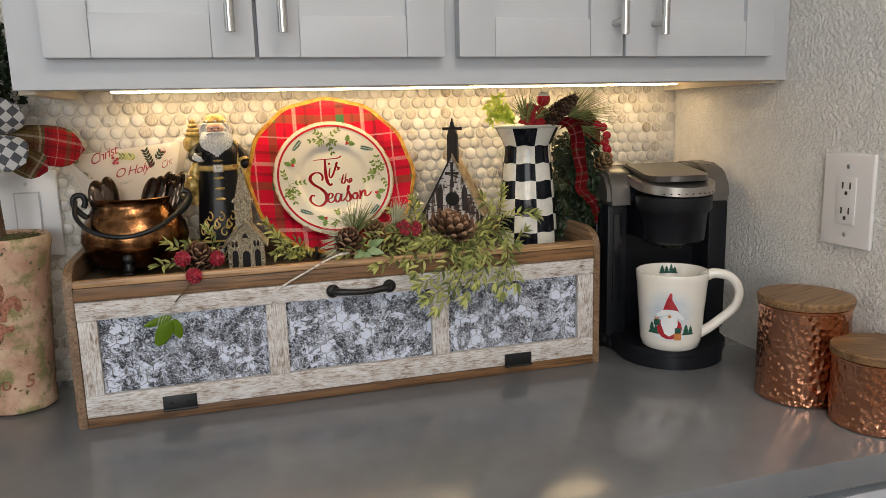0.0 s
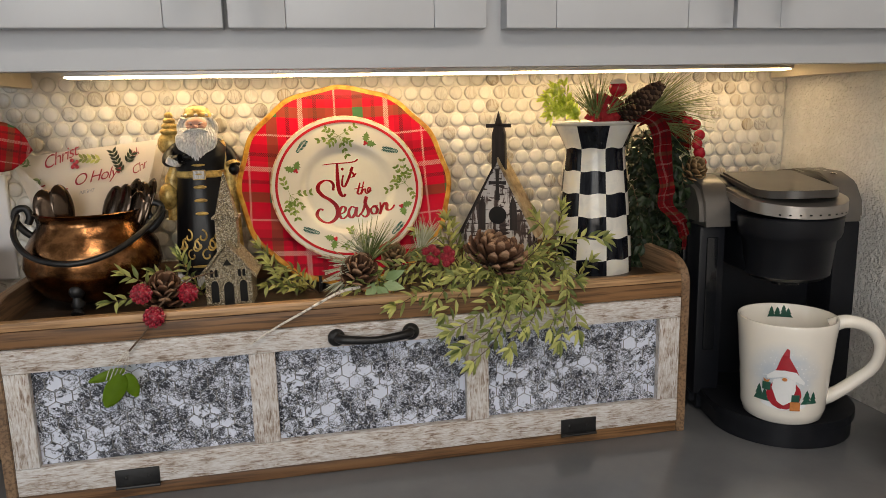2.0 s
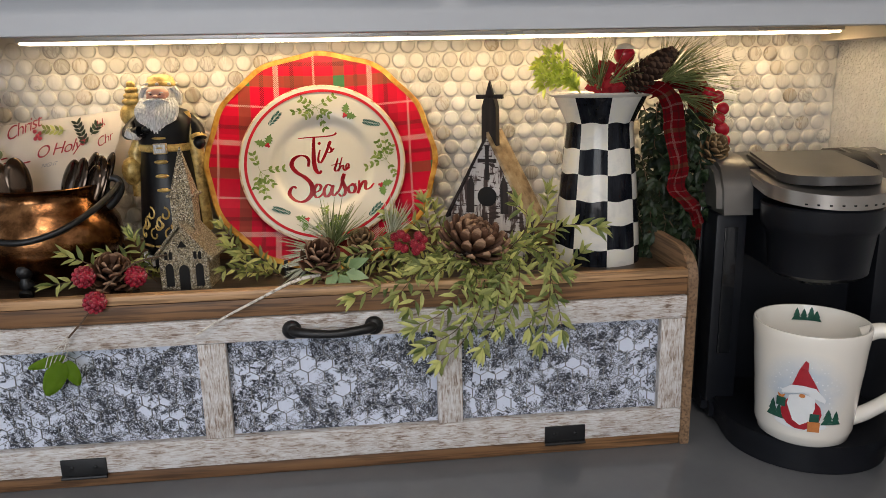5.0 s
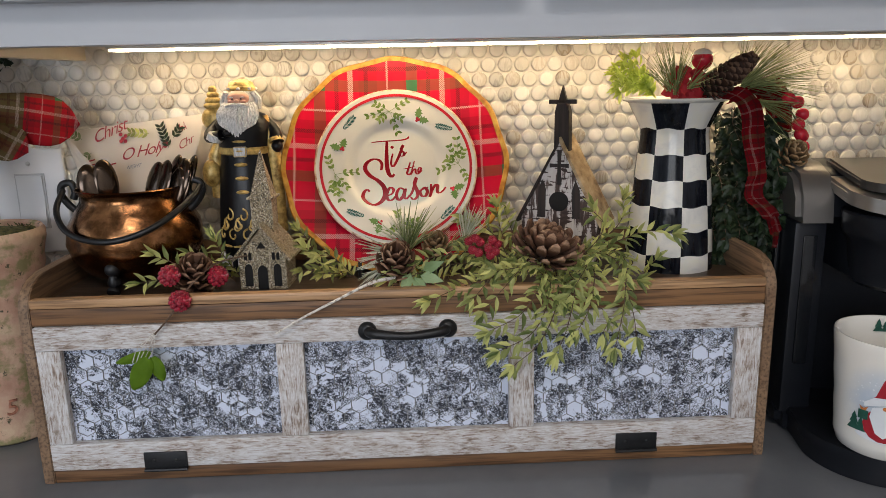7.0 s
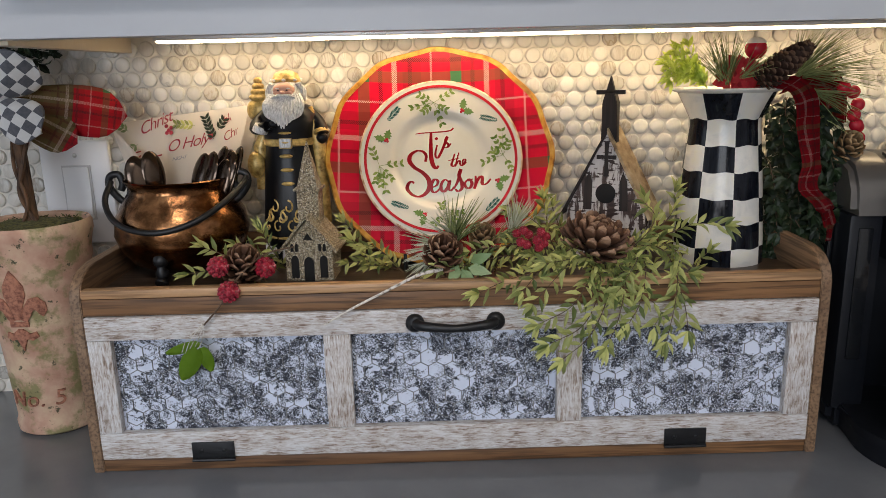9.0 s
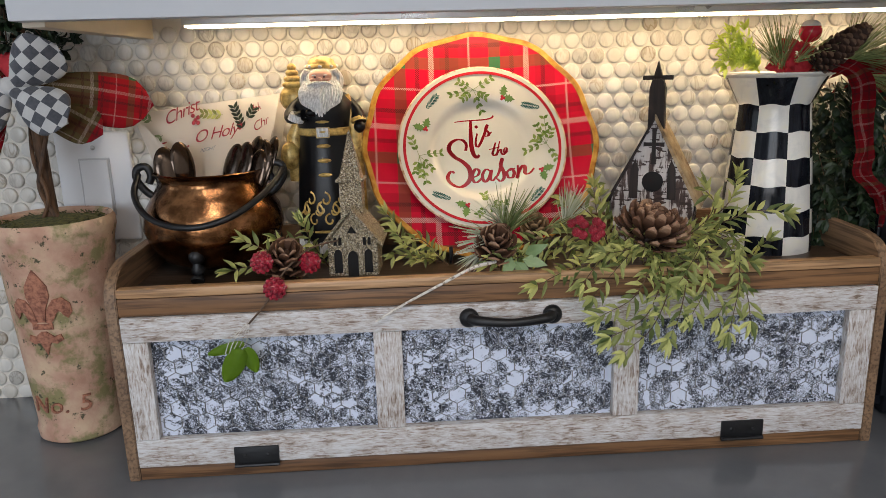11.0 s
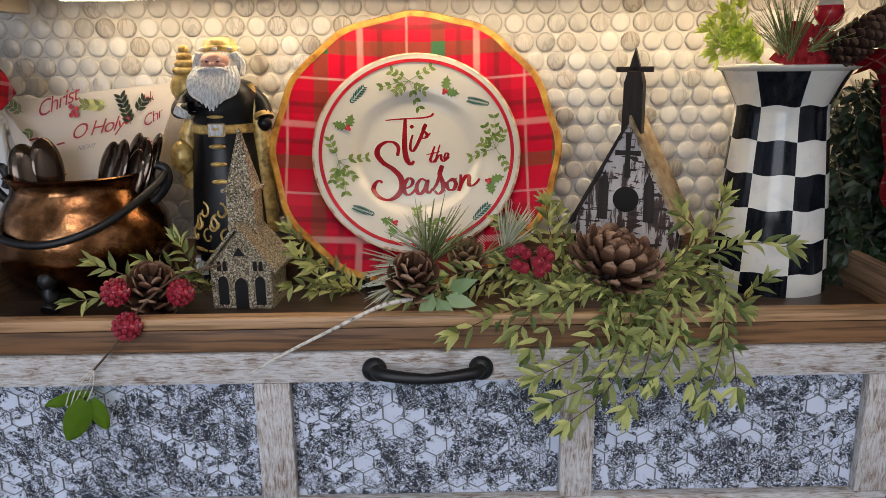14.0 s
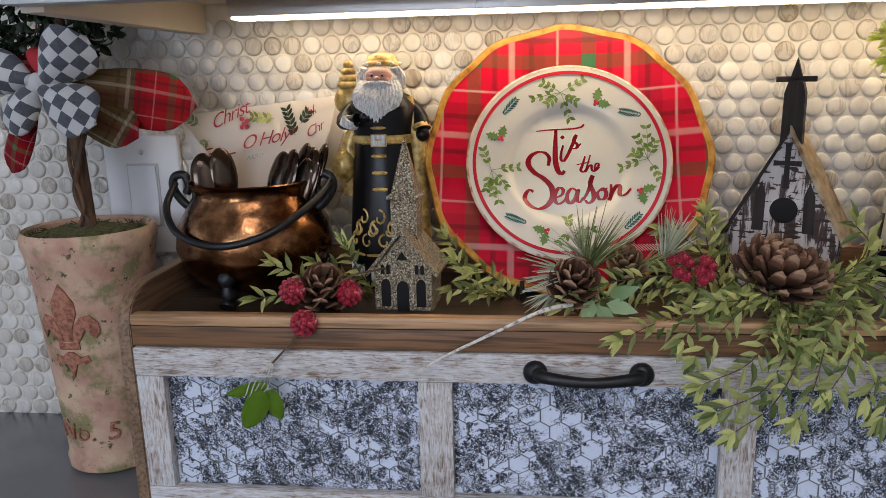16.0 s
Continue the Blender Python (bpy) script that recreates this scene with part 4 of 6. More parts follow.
for s in (-1, 1):
    part("ear", tube(curve([(s * 0.060, 0, 0.080), (s * 0.072, 0, 0.090), (s * 0.080, 0, 0.103), (s * 0.078, 0, 0.114), (s * 0.068, 0, 0.116), (s * 0.064, 0, 0.106), (s * 0.067, 0, 0.098)], 5), 0.0042, 10), M["iron"], caul, "twisted black iron ear")
arc = [(-0.077, -0.002, 0.108), (-0.074, -0.030, 0.090), (-0.056, -0.056, 0.073), (-0.028, -0.073, 0.064), (0.004, -0.077, 0.0625), (0.036, -0.069, 0.071), (0.061, -0.046, 0.086), (0.076, -0.018, 0.102), (0.079, -0.002, 0.110)]
part("handle", tube(curve(arc, 6), 0.0034, 10), M["iron"], caul, "black iron bail handle hanging down")
M["bronze"] = plain("dark_bronze", (0.085, 0.06, 0.044), 0.15, 0.9, vary=0.3, scale=50)
SPOONS = [(-0.028, -0.014, -12, 0.019, 30, 0.97), (-0.021, -0.006, -7, 0.018, 40, 1.0), (-0.006, -0.004, 22, 0.02, -38, 1.0), (-0.002, -0.01, 26, 0.021, -48, 1.04), (0.004, -0.004, 28, 0.02, -52, 1.1), (0.01, -0.012, 30, 0.022, -44, 1.08), (0.014, -0.004, 32, 0.02, -60, 1.12), (0.022, -0.01, 26, 0.018, -50, 1.0), (0.028, -0.006, 20, 0.017, -64, 0.94), (0.019, -0.016, 24, 0.018, -40, 0.96)]
for sx, sy, tilt, w, turn, k in SPOONS:
    bm = bmesh.new()
    ball(bm, (0, 0, 0.114 * k), (w * 0.80, 0.0050, 0.029), 16, 12)
    tube([(0, 0, 0.030), (0, 0, 0.095 * k)], 0.0022, 8, bm)
    ob = part("spoon", bm, M["bronze"], None, m=pose(CX + sx, CY + sy, FLOOR) @ pose(0, 0, 0, -6, tilt * 0.7, 0) @ pose(0, 0, 0, 0, 0, turn))
    tagged(ob, "dark bronze spoon standing in the copper cauldron", "spoon", "spoons in the cauldron")

# printed paper napkin standing in the cauldron
M["paper"] = plain("printed_paper", (0.85, 0.79, 0.72), 0.8, vary=0.03, scale=40)
M["ink_red"] = plain("red_print", (0.36, 0.028, 0.045), 0.8)
M["ink_blue"] = plain("blue_grey_print", (0.22, 0.24, 0.33), 0.8)
napkin = thing("paper_napkin", pose(CX, CY, FLOOR), "cream paper napkin with red script and green sprigs, fanned open", "napkin")


def sheet(corners, nx=10, nz=8, curl=0.006):
    bm = bmesh.new()
    a, b, c, d = [Vector(p) for p in corners]
    grid = [[bm.verts.new(a.lerp(b, i / nx).lerp(d.lerp(c, i / nx), j / nz) + Vector((0, -curl * math.sin(math.pi * i / nx) + 0.0015 * math.sin(i * 1.7 + j), 0))) for i in range(nx + 1)] for j in range(nz + 1)]
    for j in range(nz):
        for i in range(nx):
            bm.faces.new((grid[j][i], grid[j][i + 1], grid[j + 1][i + 1], grid[j + 1][i]))
    bmesh.ops.solidify(bm, geom=bm.faces[:], thickness=0.0005)
    return bm


FRONT_SHEET = [(-0.050, 0.030, 0.060), (0.046, 0.026, 0.060), (0.070, 0.080, 0.188), (-0.098, 0.072, 0.170)]
part("front_sheet", sheet(FRONT_SHEET), M["paper"], napkin)
part("side_fold", sheet([(0.044, 0.027, 0.070), (0.052, 0.050, 0.070), (0.080, 0.094, 0.178), (0.070, 0.080, 0.187)], 4, 8, 0.0), M["paper"], napkin)
part("side_fold", sheet([(-0.050, 0.028, 0.060), (-0.022, -0.004, 0.095), (-0.046, 0.022, 0.128), (-0.099, 0.064, 0.171)], curl=0.0), M["paper"], napkin)


def on_napkin(bm, lift=0.0010):
    """Lays a flat print (x across, z up) on the front sheet."""
    a, b, c, d = [Vector(p) for p in FRONT_SHEET]
    for v_ in bm.verts:
        w = (v_.co.z - 0.06) / 0.119
        u = (v_.co.x - (a.x + (d.x - a.x) * w)) / ((b.x - a.x) + ((c.x - d.x) - (b.x - a.x)) * w)
        u = min(1.0, max(0.0, u))
        v_.co.y += a.lerp(b, u).lerp(d.lerp(c, u), w).y - 0.006 * math.sin(math.pi * u) - lift - 0.0016
    return bm


for txt, x, z, size, turn, mat in (("Christ", -0.061, 0.155, 0.0200, 24, "ink_red"), ("O Holy", -0.028, 0.135, 0.0190, 11, "ink_red"), ("NIGHT", -0.021, 0.125, 0.0062, 9, "ink_blue"), ("bles", 0.039, 0.165, 0.0140, 30, "ink_red"), ("Chr", 0.04, 0.145, 0.0140, 30, "ink_red")):
    bm = bmesh.new()
    bm.from_mesh(lettering(txt, size, -0.00012, 0.5, 0.0001, 0.86))
    bm.transform(pose(x, 0, z) @ Matrix.Rotation(radians(-turn), 4, "Y") @ Matrix.Rotation(radians(90), 4, "X"))
    part("print", on_napkin(bm), M[mat], napkin, "red script print" if mat == "ink_red" else "small grey capitals")
for x, z, w in ((-0.069, 0.134, 0.02), (-0.067, 0.129, 0.016), (-0.064, 0.124, 0.02), (0.043, 0.13, 0.014), (0.044, 0.125, 0.012), (-0.037, 0.131, 0.008)):
    bm = boxed((x - w / 2, 0, z), (x + w / 2, 0.0002, z + 0.0016))
    bm.transform(pose(x, 0, z, 0, -14) @ pose(-x, 0, -z))
    part("print_bar", on_napkin(bm), M["ink_red"], napkin)
for bx, bz, ang, mat, count in ((0.028, 0.149, 112, "leaf_dark", 6), (0.033, 0.16, 60, "leaf_dark", 3), (0.005, 0.166, 175, "leaf", 5), (-0.076, 0.161, 150, "pale_leaf", 4), (-0.064, 0.145, 215, "pale_leaf", 3)):
    bm = bmesh.new()
    d = Vector((math.cos(radians(ang)), 0, math.sin(radians(ang))))
    tube([Vector((bx, 0, bz)), Vector((bx, 0, bz)) + d * 0.0048 * count], 0.0003, 4, bm)
    for k in range(count):
        for s in (1, -1):
            e = Vector((math.cos(radians(ang + s * 42)), 0, math.sin(radians(ang + s * 42))))
            leaf(bm, Vector((bx, -0.0002, bz)) + d * 0.0048 * (k + 0.4), e, (0, -1, 0), 0.0085, 0.0036, 0, 0)
    part("printed_sprig", on_napkin(bm), M[mat], napkin, "printed green leaf sprig")
for x, z in ((-0.029, 0.166), (-0.026, 0.161), (-0.023, 0.164), (-0.028, 0.158), (-0.023, 0.158), (0.023, 0.156), (0.026, 0.154), (0.024, 0.151)):
    part("printed_berry", on_napkin(ball(bmesh.new(), (x, 0, z), (0.0024, 0.0004, 0.0024), 10, 6)), M["ink_red"], napkin)

# ---- standing bearded figurine, one plain mesh ----
M["robe"] = plain("black_glazed_resin", (0.005, 0.005, 0.006), 0.36, vary=0.3, scale=60, bump=0.1, spec=0.3)
M["beard"] = two_tone("white_resin_beard", [(0.3, (0.35, 0.34, 0.33)), (0.6, (0.78, 0.77, 0.75))], 180, 0.6, stretch=(3, 3, 0.6), bump=0.8)
M["skin"] = plain("painted_resin_face", (0.62, 0.33, 0.24), 0.5, vary=0.08)
fig = bmesh.new()


def raised(z):
    for (a, b), (c, d) in zip(RAISE, RAISE[1:]):
        if z <= c:
            return b + (d - b) * (z - a) / (c - a)
    return z


RAISE = [(-0.01, -0.01), (0.0, 0.0), (0.058, 0.064), (0.137, 0.158), (0.19, 0.2), (0.2445, 0.2455), (1, 1)]


def lump(maker, index, wide=1.0):
    before, held = len(fig.faces), set(fig.verts)
    maker(fig)
    for v_ in fig.verts:
        if v_ not in held:
            v_.co.z = raised(v_.co.z)
            if wide != 1.0:
                v_.co.x, v_.co.y = v_.co.x * wide, -0.004 + (v_.co.y + 0.004) * wide
    fig.faces.ensure_lookup_table()
    for f in fig.faces[before:]:
        f.material_index = index


def folds(a, z):
    return 1 + 0.05 * math.sin(9 * a + 1.0) * max(0.0, 1 - z / 0.12)


lump(lambda b: lathe([(0.0, 0.026), (0.039, 0.028), (0.0395, 0.055), (0.037, 0.085), (0.034, 0.115), (0.031, 0.135), (0.034, 0.155), (0.036, 0.178), (0.028, 0.192), (0.014, 0.198), (0.0, 0.200)], 40, b, folds), 0)
lump(lambda b: lathe([(0.0, 0.0), (0.037, 0.0), (0.038, 0.004), (0.0365, 0.006), (0.0365, 0.026), (0.035, 0.028), (0.0, 0.028)], 40, b), 0)
lump(lambda b: lathe([(0.0315, 0.1325), (0.0338, 0.134), (0.0338, 0.141), (0.0315, 0.1425)], 32, b), 1)
for k in range(10):
    a0 = TAU * k / 10
    lump(lambda b, a0=a0: tube([(0.0358 * math.cos(a0 + da), 0.0358 * math.sin(a0 + da), 0.015) for da in (0.0, 0.1, 0.2, 0.3)], 0.0085, 4, b), 3)
for k in range(5):
    lump(lambda b, k=k: ball(b, (0, -0.0365 + 0.0005 * k, 0.094 + 0.0145 * k), (0.0085, 0.0026, 0.0022), 8, 6), 1)
for k in range(7):
    for turn in (1, -1):
        a0 = radians(-138 + 14 * k)

        def scroll(b, a0=a0, turn=turn, k=k):
            pts = []
            for q in range(12):
                f_ = q / 11
                r_ = 0.0075 * (1 - 0.75 * f_)
                a_ = a0 + turn * (r_ * math.sin(5.2 * f_)) / 0.04 + turn * 0.06
                z_ = 0.047 + 0.012 * (k % 2) + (0.010 if turn > 0 else 0.0) + r_ * math.cos(5.2 * f_)
                rr = 0.0400 - 0.10 * max(0.0, z_ - 0.055)
                pts.append((rr * math.cos(a_), rr * math.sin(a_), z_))
            tube(pts, 0.0012, 5, b)

        lump(scroll, 1)
lump(lambda b: box(b, (-0.008, -0.0370, 0.1310), (0.008, -0.031, 0.1440), 0.001), 1)
lump(lambda b: ball(b, (0, -0.004, 0.213), (0.0150, 0.0160, 0.0185), 16, 12), 3, 1.32)
lump(lambda b: ball(b, (0, -0.0150, 0.2165), (0.0105, 0.0085, 0.0105), 14, 10), 2, 1.32)
lump(lambda b: ball(b, (0, -0.0240, 0.2128), (0.0026, 0.0034, 0.0028), 8, 6), 2, 1.32)
for s in (-1, 1):
    lump(lambda b, s=s: ball(b, (s * 0.0040, -0.0232, 0.2160), (0.0011, 0.0008, 0.0011), 8, 6), 0, 1.32)
    lump(lambda b, s=s: ball(b, (s * 0.0062, -0.0215, 0.2120), (0.0030, 0.0022, 0.0026), 8, 6), 2, 1.32)
    lump(lambda b, s=s: tube(curve([(s * 0.012, -0.010, 0.2260), (s * 0.0165, -0.006, 0.214), (s * 0.016, -0.008, 0.200)], 4), 0.0034, 7, b), 3, 1.32)
for k in range(15):
    x = -0.0155 + 0.0022 * k
    low = 0.158 + 0.9 * abs(x) + 0.004 * (k % 2)
    lump(lambda b, x=x, low=low: tube(curve([(x * 0.85, -0.0205 + abs(x) * 0.35, 0.2095), (x * 1.12, -0.0285 + abs(x) * 0.35, 0.195), (x * 0.95, -0.0335 + abs(x) * 0.4, 0.180), (x * 0.55, -0.0340, low)], 4), [0.0028] * 9 + [0.002, 0.0016, 0.0011, 0.0006], 6, b), 3, 1.32)
for s in (-1, 1):
    lump(lambda b, s=s: tube(curve([(0.0, -0.0235, 0.2085), (s * 0.006, -0.0245, 0.2080), (s * 0.0125, -0.0205, 0.2035)], 4), [0.0022] * 6 + [0.002, 0.0014, 0.0007], 6, b), 3, 1.32)
    lump(lambda b, s=s: ball(b, (s * 0.0042, -0.0215, 0.2185), (0.0028, 0.0014, 0.0010), 8, 5), 3, 1.32)
lump(lambda b: lathe([(0.0122, 0.2265), (0.0140, 0.2285), (0.0138, 0.2325), (0.0122, 0.2345)], 24, b), 1, 1.32)
lump(lambda b: lathe([(0.0126, 0.2335), (0.0112, 0.240), (0.006, 0.2435), (0.0, 0.2445)], 24, b), 1, 1.32)
for k in range(8):
    a = TAU * k / 8
    lump(lambda b, a=a: ball(b, (0.0138 * math.cos(a), 0.0138 * math.sin(a), 0.2305), (0.0020, 0.0020, 0.0022), 8, 6), 3, 1.32)
lump(lambda b: tube(curve([(-0.024, -0.004, 0.184), (-0.036, -0.012, 0.168), (-0.036, -0.026, 0.158), (-0.020, -0.034, 0.163)], 5), [0.009] * 8 + [0.0085] * 8, 12, b), 0)
lump(lambda b: tube([(-0.0315, -0.0300, 0.155), (-0.0270, -0.0325, 0.164)], [0.0102, 0.0102], 12, b), 3)
lump(lambda b: tube([(0.0405, -0.009, 0.153), (0.0425, -0.012, 0.148)], [0.0098, 0.0098], 12, b), 1)
lump(lambda b: tube(curve([(-0.039 * math.cos(radians(-150 + 12 * k)) * -1, 0.039 * math.sin(radians(-150 + 12 * k)), 0.0335) for k in range(11)], 2), 0.0016, 5, b), 1)
lump(lambda b: ball(b, (-0.012, -0.036, 0.166), (0.007, 0.006, 0.006), 10, 8), 0)
lump(lambda b: tube(curve([(0.026, 0.0, 0.182), (0.038, -0.004, 0.165), (0.043, -0.012, 0.148)], 5), 0.0088, 12, b), 0)
lump(lambda b: ball(b, (0.043, -0.015, 0.142), (0.0075, 0.007, 0.0085), 10, 8), 0)
lump(lambda b: tube([(0.026, -0.006, 0.19), (0.036, -0.004, 0.14), (0.039, -0.002, 0.045)], [0.006, 0.009, 0.009], 12, b), 1)
lump(lambda b: tube([(-0.026, 0.004, 0.17), (-0.038, 0.000, 0.13), (-0.040, 0.002, 0.085)], [0.006, 0.010, 0.008], 12, b), 1)
lump(lambda b: ball(b, (-0.034, 0.006, 0.186), (0.020, 0.016, 0.022), 14, 10), 1)
lump(lambda b: ball(b, (-0.044, -0.008, 0.112), (0.012, 0.010, 0.015), 12, 8), 1)
for k in range(4):
    r, z = 0.013 - 0.0025 * k, 0.206 + 0.008 * k
    lump(lambda b, r=r, z=z: ball(b, (-0.036, 0.0, z), (r, r * 0.8, 0.0062), 12, 8), 1)
ob = part("figurine", fig, [M["robe"], M["gold_paint"], M["skin"], M["beard"]], None, smooth=50, m=pose(0.208, 0.162, FLOOR) @ Matrix.Scale(0.93, 4))
tagged(ob, "bearded winter figurine in black robe with gold trim", "figurine")

# ---- glittered church ----
n = Nodes("champagne_glitter")
v = n.coords()
cell = n.node("ShaderNodeTexVoronoi", out=1, i0=v, i2=1100.0)
g = n.node("ShaderNodeSeparateColor", i0=cell)
n.bump(n.node("ShaderNodeTexVoronoi", out=0, i0=v, i2=1100.0), 1.0, 0.0012)
M["glitter"] = n.done(n.ramp(g, [(0.0, (0.040, 0.034, 0.024)), (0.4, (0.26, 0.205, 0.125)), (0.75, (0.62, 0.52, 0.34)), (1.0, (0.97, 0.92, 0.80))]), 0.35, 0.3)
M["void"] = plain("dark_opening", (0.006, 0.005, 0.005), 0.9)
church = thing("glitter_church", pose(0.2385, 0.060, FLOOR, 0, 0, -4), "small champagne-glitter church ornament with a steeple", "ornament")
W, D, H, GBL = 0.0262, 0.046, 0.040, 0.072
part("nave", prism([(-W, 0.0), (W, 0.0), (W, H), (0, GBL - 0.003), (-W, H)], D, "y", bevel=0.0008), M["glitter"], church)
for s in (-1, 1):
    bm = prism([(s * 0.0, GBL + 0.003), (s * (W + 0.0065), H - 0.0045), (s * (W + 0.0058), H - 0.008), (0.0, GBL - 0.001)], D + 0.012, "y", at=-0.006, bevel=0.0005)
    part("roof", bm, M["glitter"], church, "glittered roof slope")
part("tower", boxed((-0.013, 0.016, 0.045), (0.011, 0.040, 0.0985), 0.0008), M["glitter"], church)
part("tower_cap", boxed((-0.016, 0.013, 0.0985), (0.014, 0.043, 0.1015), 0.0008), M["glitter"], church)
bm = bmesh.new()
bmesh.ops.create_cone(bm, segments=4, radius1=0.0165, radius2=0.0008, depth=0.050, matrix=Matrix.Translation((-0.001, 0.028, 0.1265)) @ Matrix.Rotation(radians(45), 4, "Z"), cap_ends=True)
part("spire", bm, M["glitter"], church, smooth=0)


def arch(w, h):
    return [(-w, 0.0), (w, 0.0), (w, h - w)] + [(w * math.cos(a), h - w + 1.3 * w * math.sin(a)) for a in [math.pi * k / 8 for k in range(1, 8)]] + [(-w, h - w)]


for x, z, w, h in ((-0.0155, 0.004, 0.0042, 0.024), (0.0, 0.0, 0.0055, 0.026), (0.0165, 0.004, 0.0042, 0.024)):
    bm = prism([(x + u, z + v_) for u, v_ in arch(w, h)], 0.0012, "y", at=-0.0010)
    part("doorway" if x == 0 else "window", bm, M["void"], church, "dark arched opening")
for x in (-0.018, -0.013, 0.013, 0.018):
    part("window", prism([(x + u, 0.034 + v_) for u, v_ in arch(0.0016, 0.008)], 0.0012, "y", at=-0.0010), M["void"], church, "dark arched opening")
part("window", prism([(-0.005, 0.047), (0.005, 0.047), (0, 0.0545)], 0.0012, "y", at=-0.0010), M["void"], church, "dark gable opening")

# ---- rustic birdhouse ----
n = Nodes("flaking_white_paint")
g = n.noise(n.coords((90, 90, 14)), 1.0, 6, 0.7, 0.8)
b2 = n.noise(n.coords((40, 40, 28)), 1.0, 3, 0.5)
crack = n.ramp(n.noise(n.coords((60, 60, 240)), 1.0, 2, 0.5), [(0.36, 0.12), (0.44, 0.0)])
f = n.math("SUBTRACT", n.math("ADD", n.math("MULTIPLY", g, 0.6), n.math("MULTIPLY", b2, 0.4)), crack)
n.bump(f, 0.7, 0.0012)
M["flaking"] = n.done(n.ramp(f, [(0.40, (0.035, 0.020, 0.016)), (0.475, (0.075, 0.045, 0.038)), (0.495, (0.48, 0.44, 0.42)), (0.7, (0.66, 0.62, 0.59))]), 0.75)
M["dark_wood"] = wood("dark_weathered_wood", (0.012, 0.007, 0.006), (0.036, 0.022, 0.018), "z", 0.75)
M["bark_roof"] = two_tone("weathered_pale_roof", [(0.32, (0.16, 0.095, 0.045)), (0.5, (0.38, 0.27, 0.15)), (0.7, (0.55, 0.44, 0.29))], 55, 0.8, stretch=(1, 0.5, 1), bump=0.6)
bird = thing("birdhouse", pose(0.580, 0.124, FLOOR - 0.001, 0, 0, -27), "rustic triangular birdhouse with flaking white paint and cross", "birdhouse")
part("front", prism([(-0.043, 0.0), (0.043, 0.0), (0.047, 0.060), (0.0, 0.150), (-0.047, 0.060)], 0.055, "y", bevel=0.0012), M["flaking"], bird)
hole = lathe([(0.0, 0.0), (0.0118, 0.0), (0.0118, 0.0012), (0.0105, 0.0016), (0.0, 0.0016)], 28)
part("entrance_hole", hole, M["void"], bird, "round dark entrance hole", m=pose(0, -0.0002, 0.080, 90, 0, 0))
for s in (-1, 1):
    part("slat", prism([(s * 0.0215 - 0.005, 0.060), (s * 0.0215 + 0.005, 0.060), (s * 0.0205 + 0.0045, 0.094), (s * 0.0200, 0.106), (s * 0.0205 - 0.0045, 0.094)], 0.0015, "y", at=-0.0013, bevel=0.0003), M["dark_wood"], bird, "dark window slat")
part("roof", prism([(0.0, 0.1545), (-0.0535, 0.054), (-0.0500, 0.053), (0.0, 0.1503)], 0.062, "y", at=-0.004, bevel=0.0008), M["dark_wood"], bird)
part("roof", prism([(0.0, 0.1560), (0.0545, 0.052), (0.0500, 0.051), (0.0, 0.1503)], 0.064, "y", at=-0.003, bevel=0.0008), M["bark_roof"], bird, "pale weathered roof slope")
part("cross", prism([(-0.003, 0.100), (0.003, 0.100), (0.0018, 0.121), (0.0115, 0.120), (0.0115, 0.125), (0.0018, 0.1245), (0.0026, 0.140), (-0.0026, 0.140), (-0.0018, 0.1245), (-0.0115, 0.125), (-0.0115, 0.120), (-0.0018, 0.121)], 0.0014, "y", at=-0.0014, bevel=0.0003), M["dark_wood"], bird, "dark wooden cross")
steeple = prism([(-0.0092, 0.120), (0.0092, 0.120), (0.0085, 0.184), (0.0055, 0.195), (-0.0055, 0.195), (-0.0085, 0.184)], 0.016, "y", at=0.006, bevel=0.0008)
part("steeple", steeple, M["dark_wood"], bird)
bm = boxed((-0.0165, 0.009, 0.1935), (0.0165, 0.014, 0.1985), 0.0006)
prism([(-0.0055, 0.195), (0.0055, 0.195), (0.0, 0.2145)], 0.006, "y", bm, 0.009)
part("steeple_cross", bm, M["dark_wood"], bird)

# ---- chequered vase ----
n = Nodes("painted_check_glaze_white")
g = n.noise(n.coords((1, 1, 1)), 45, 4, 0.6, 0.8)
M["vase_white"] = n.done(n.ramp(g, [(0.3, (0.56, 0.555, 0.53)), (0.5, (0.68, 0.66, 0.61)), (0.75, (0.70, 0.665, 0.54))]), 0.16, spec=0.3)
n = Nodes("painted_check_glaze_black")
g = n.noise(n.coords((140, 140, 16)), 1.0, 4, 0.65)
M["vase_black"] = n.done(n.ramp(g, [(0.4, (0.004, 0.005, 0.008)), (0.62, (0.012, 0.014, 0.020)), (0.8, (0.05, 0.06, 0.05))]), 0.14, spec=0.22)
VX, VY = 0.7150, 0.119
vase = thing("chequered_vase", pose(VX - 0.002, VY, FLOOR, 0, 0, -3.5), "tall black and white chequered enamel vase with flared lip", "vase")
levels = [0.0, 0.020, 0.048, 0.076, 0.106, 0.135, 0.164, 0.193]


def vase_r(z):
    if z < 0.162:
        return 0.0515 - 0.0130 * (z / 0.162) ** 1.25
    return 0.0385 + 0.0150 * ((z - 0.162) / 0.031) ** 1.1


bm = bmesh.new()
SEG, PER = 64, 8
rings, row_of = [], []
for k, (a, b) in enumerate(zip(levels, levels[1:])):
    for j in range(4):
        rings.append(a + (b - a) * j / 4)
        row_of.append(k)
rings.append(levels[-1])
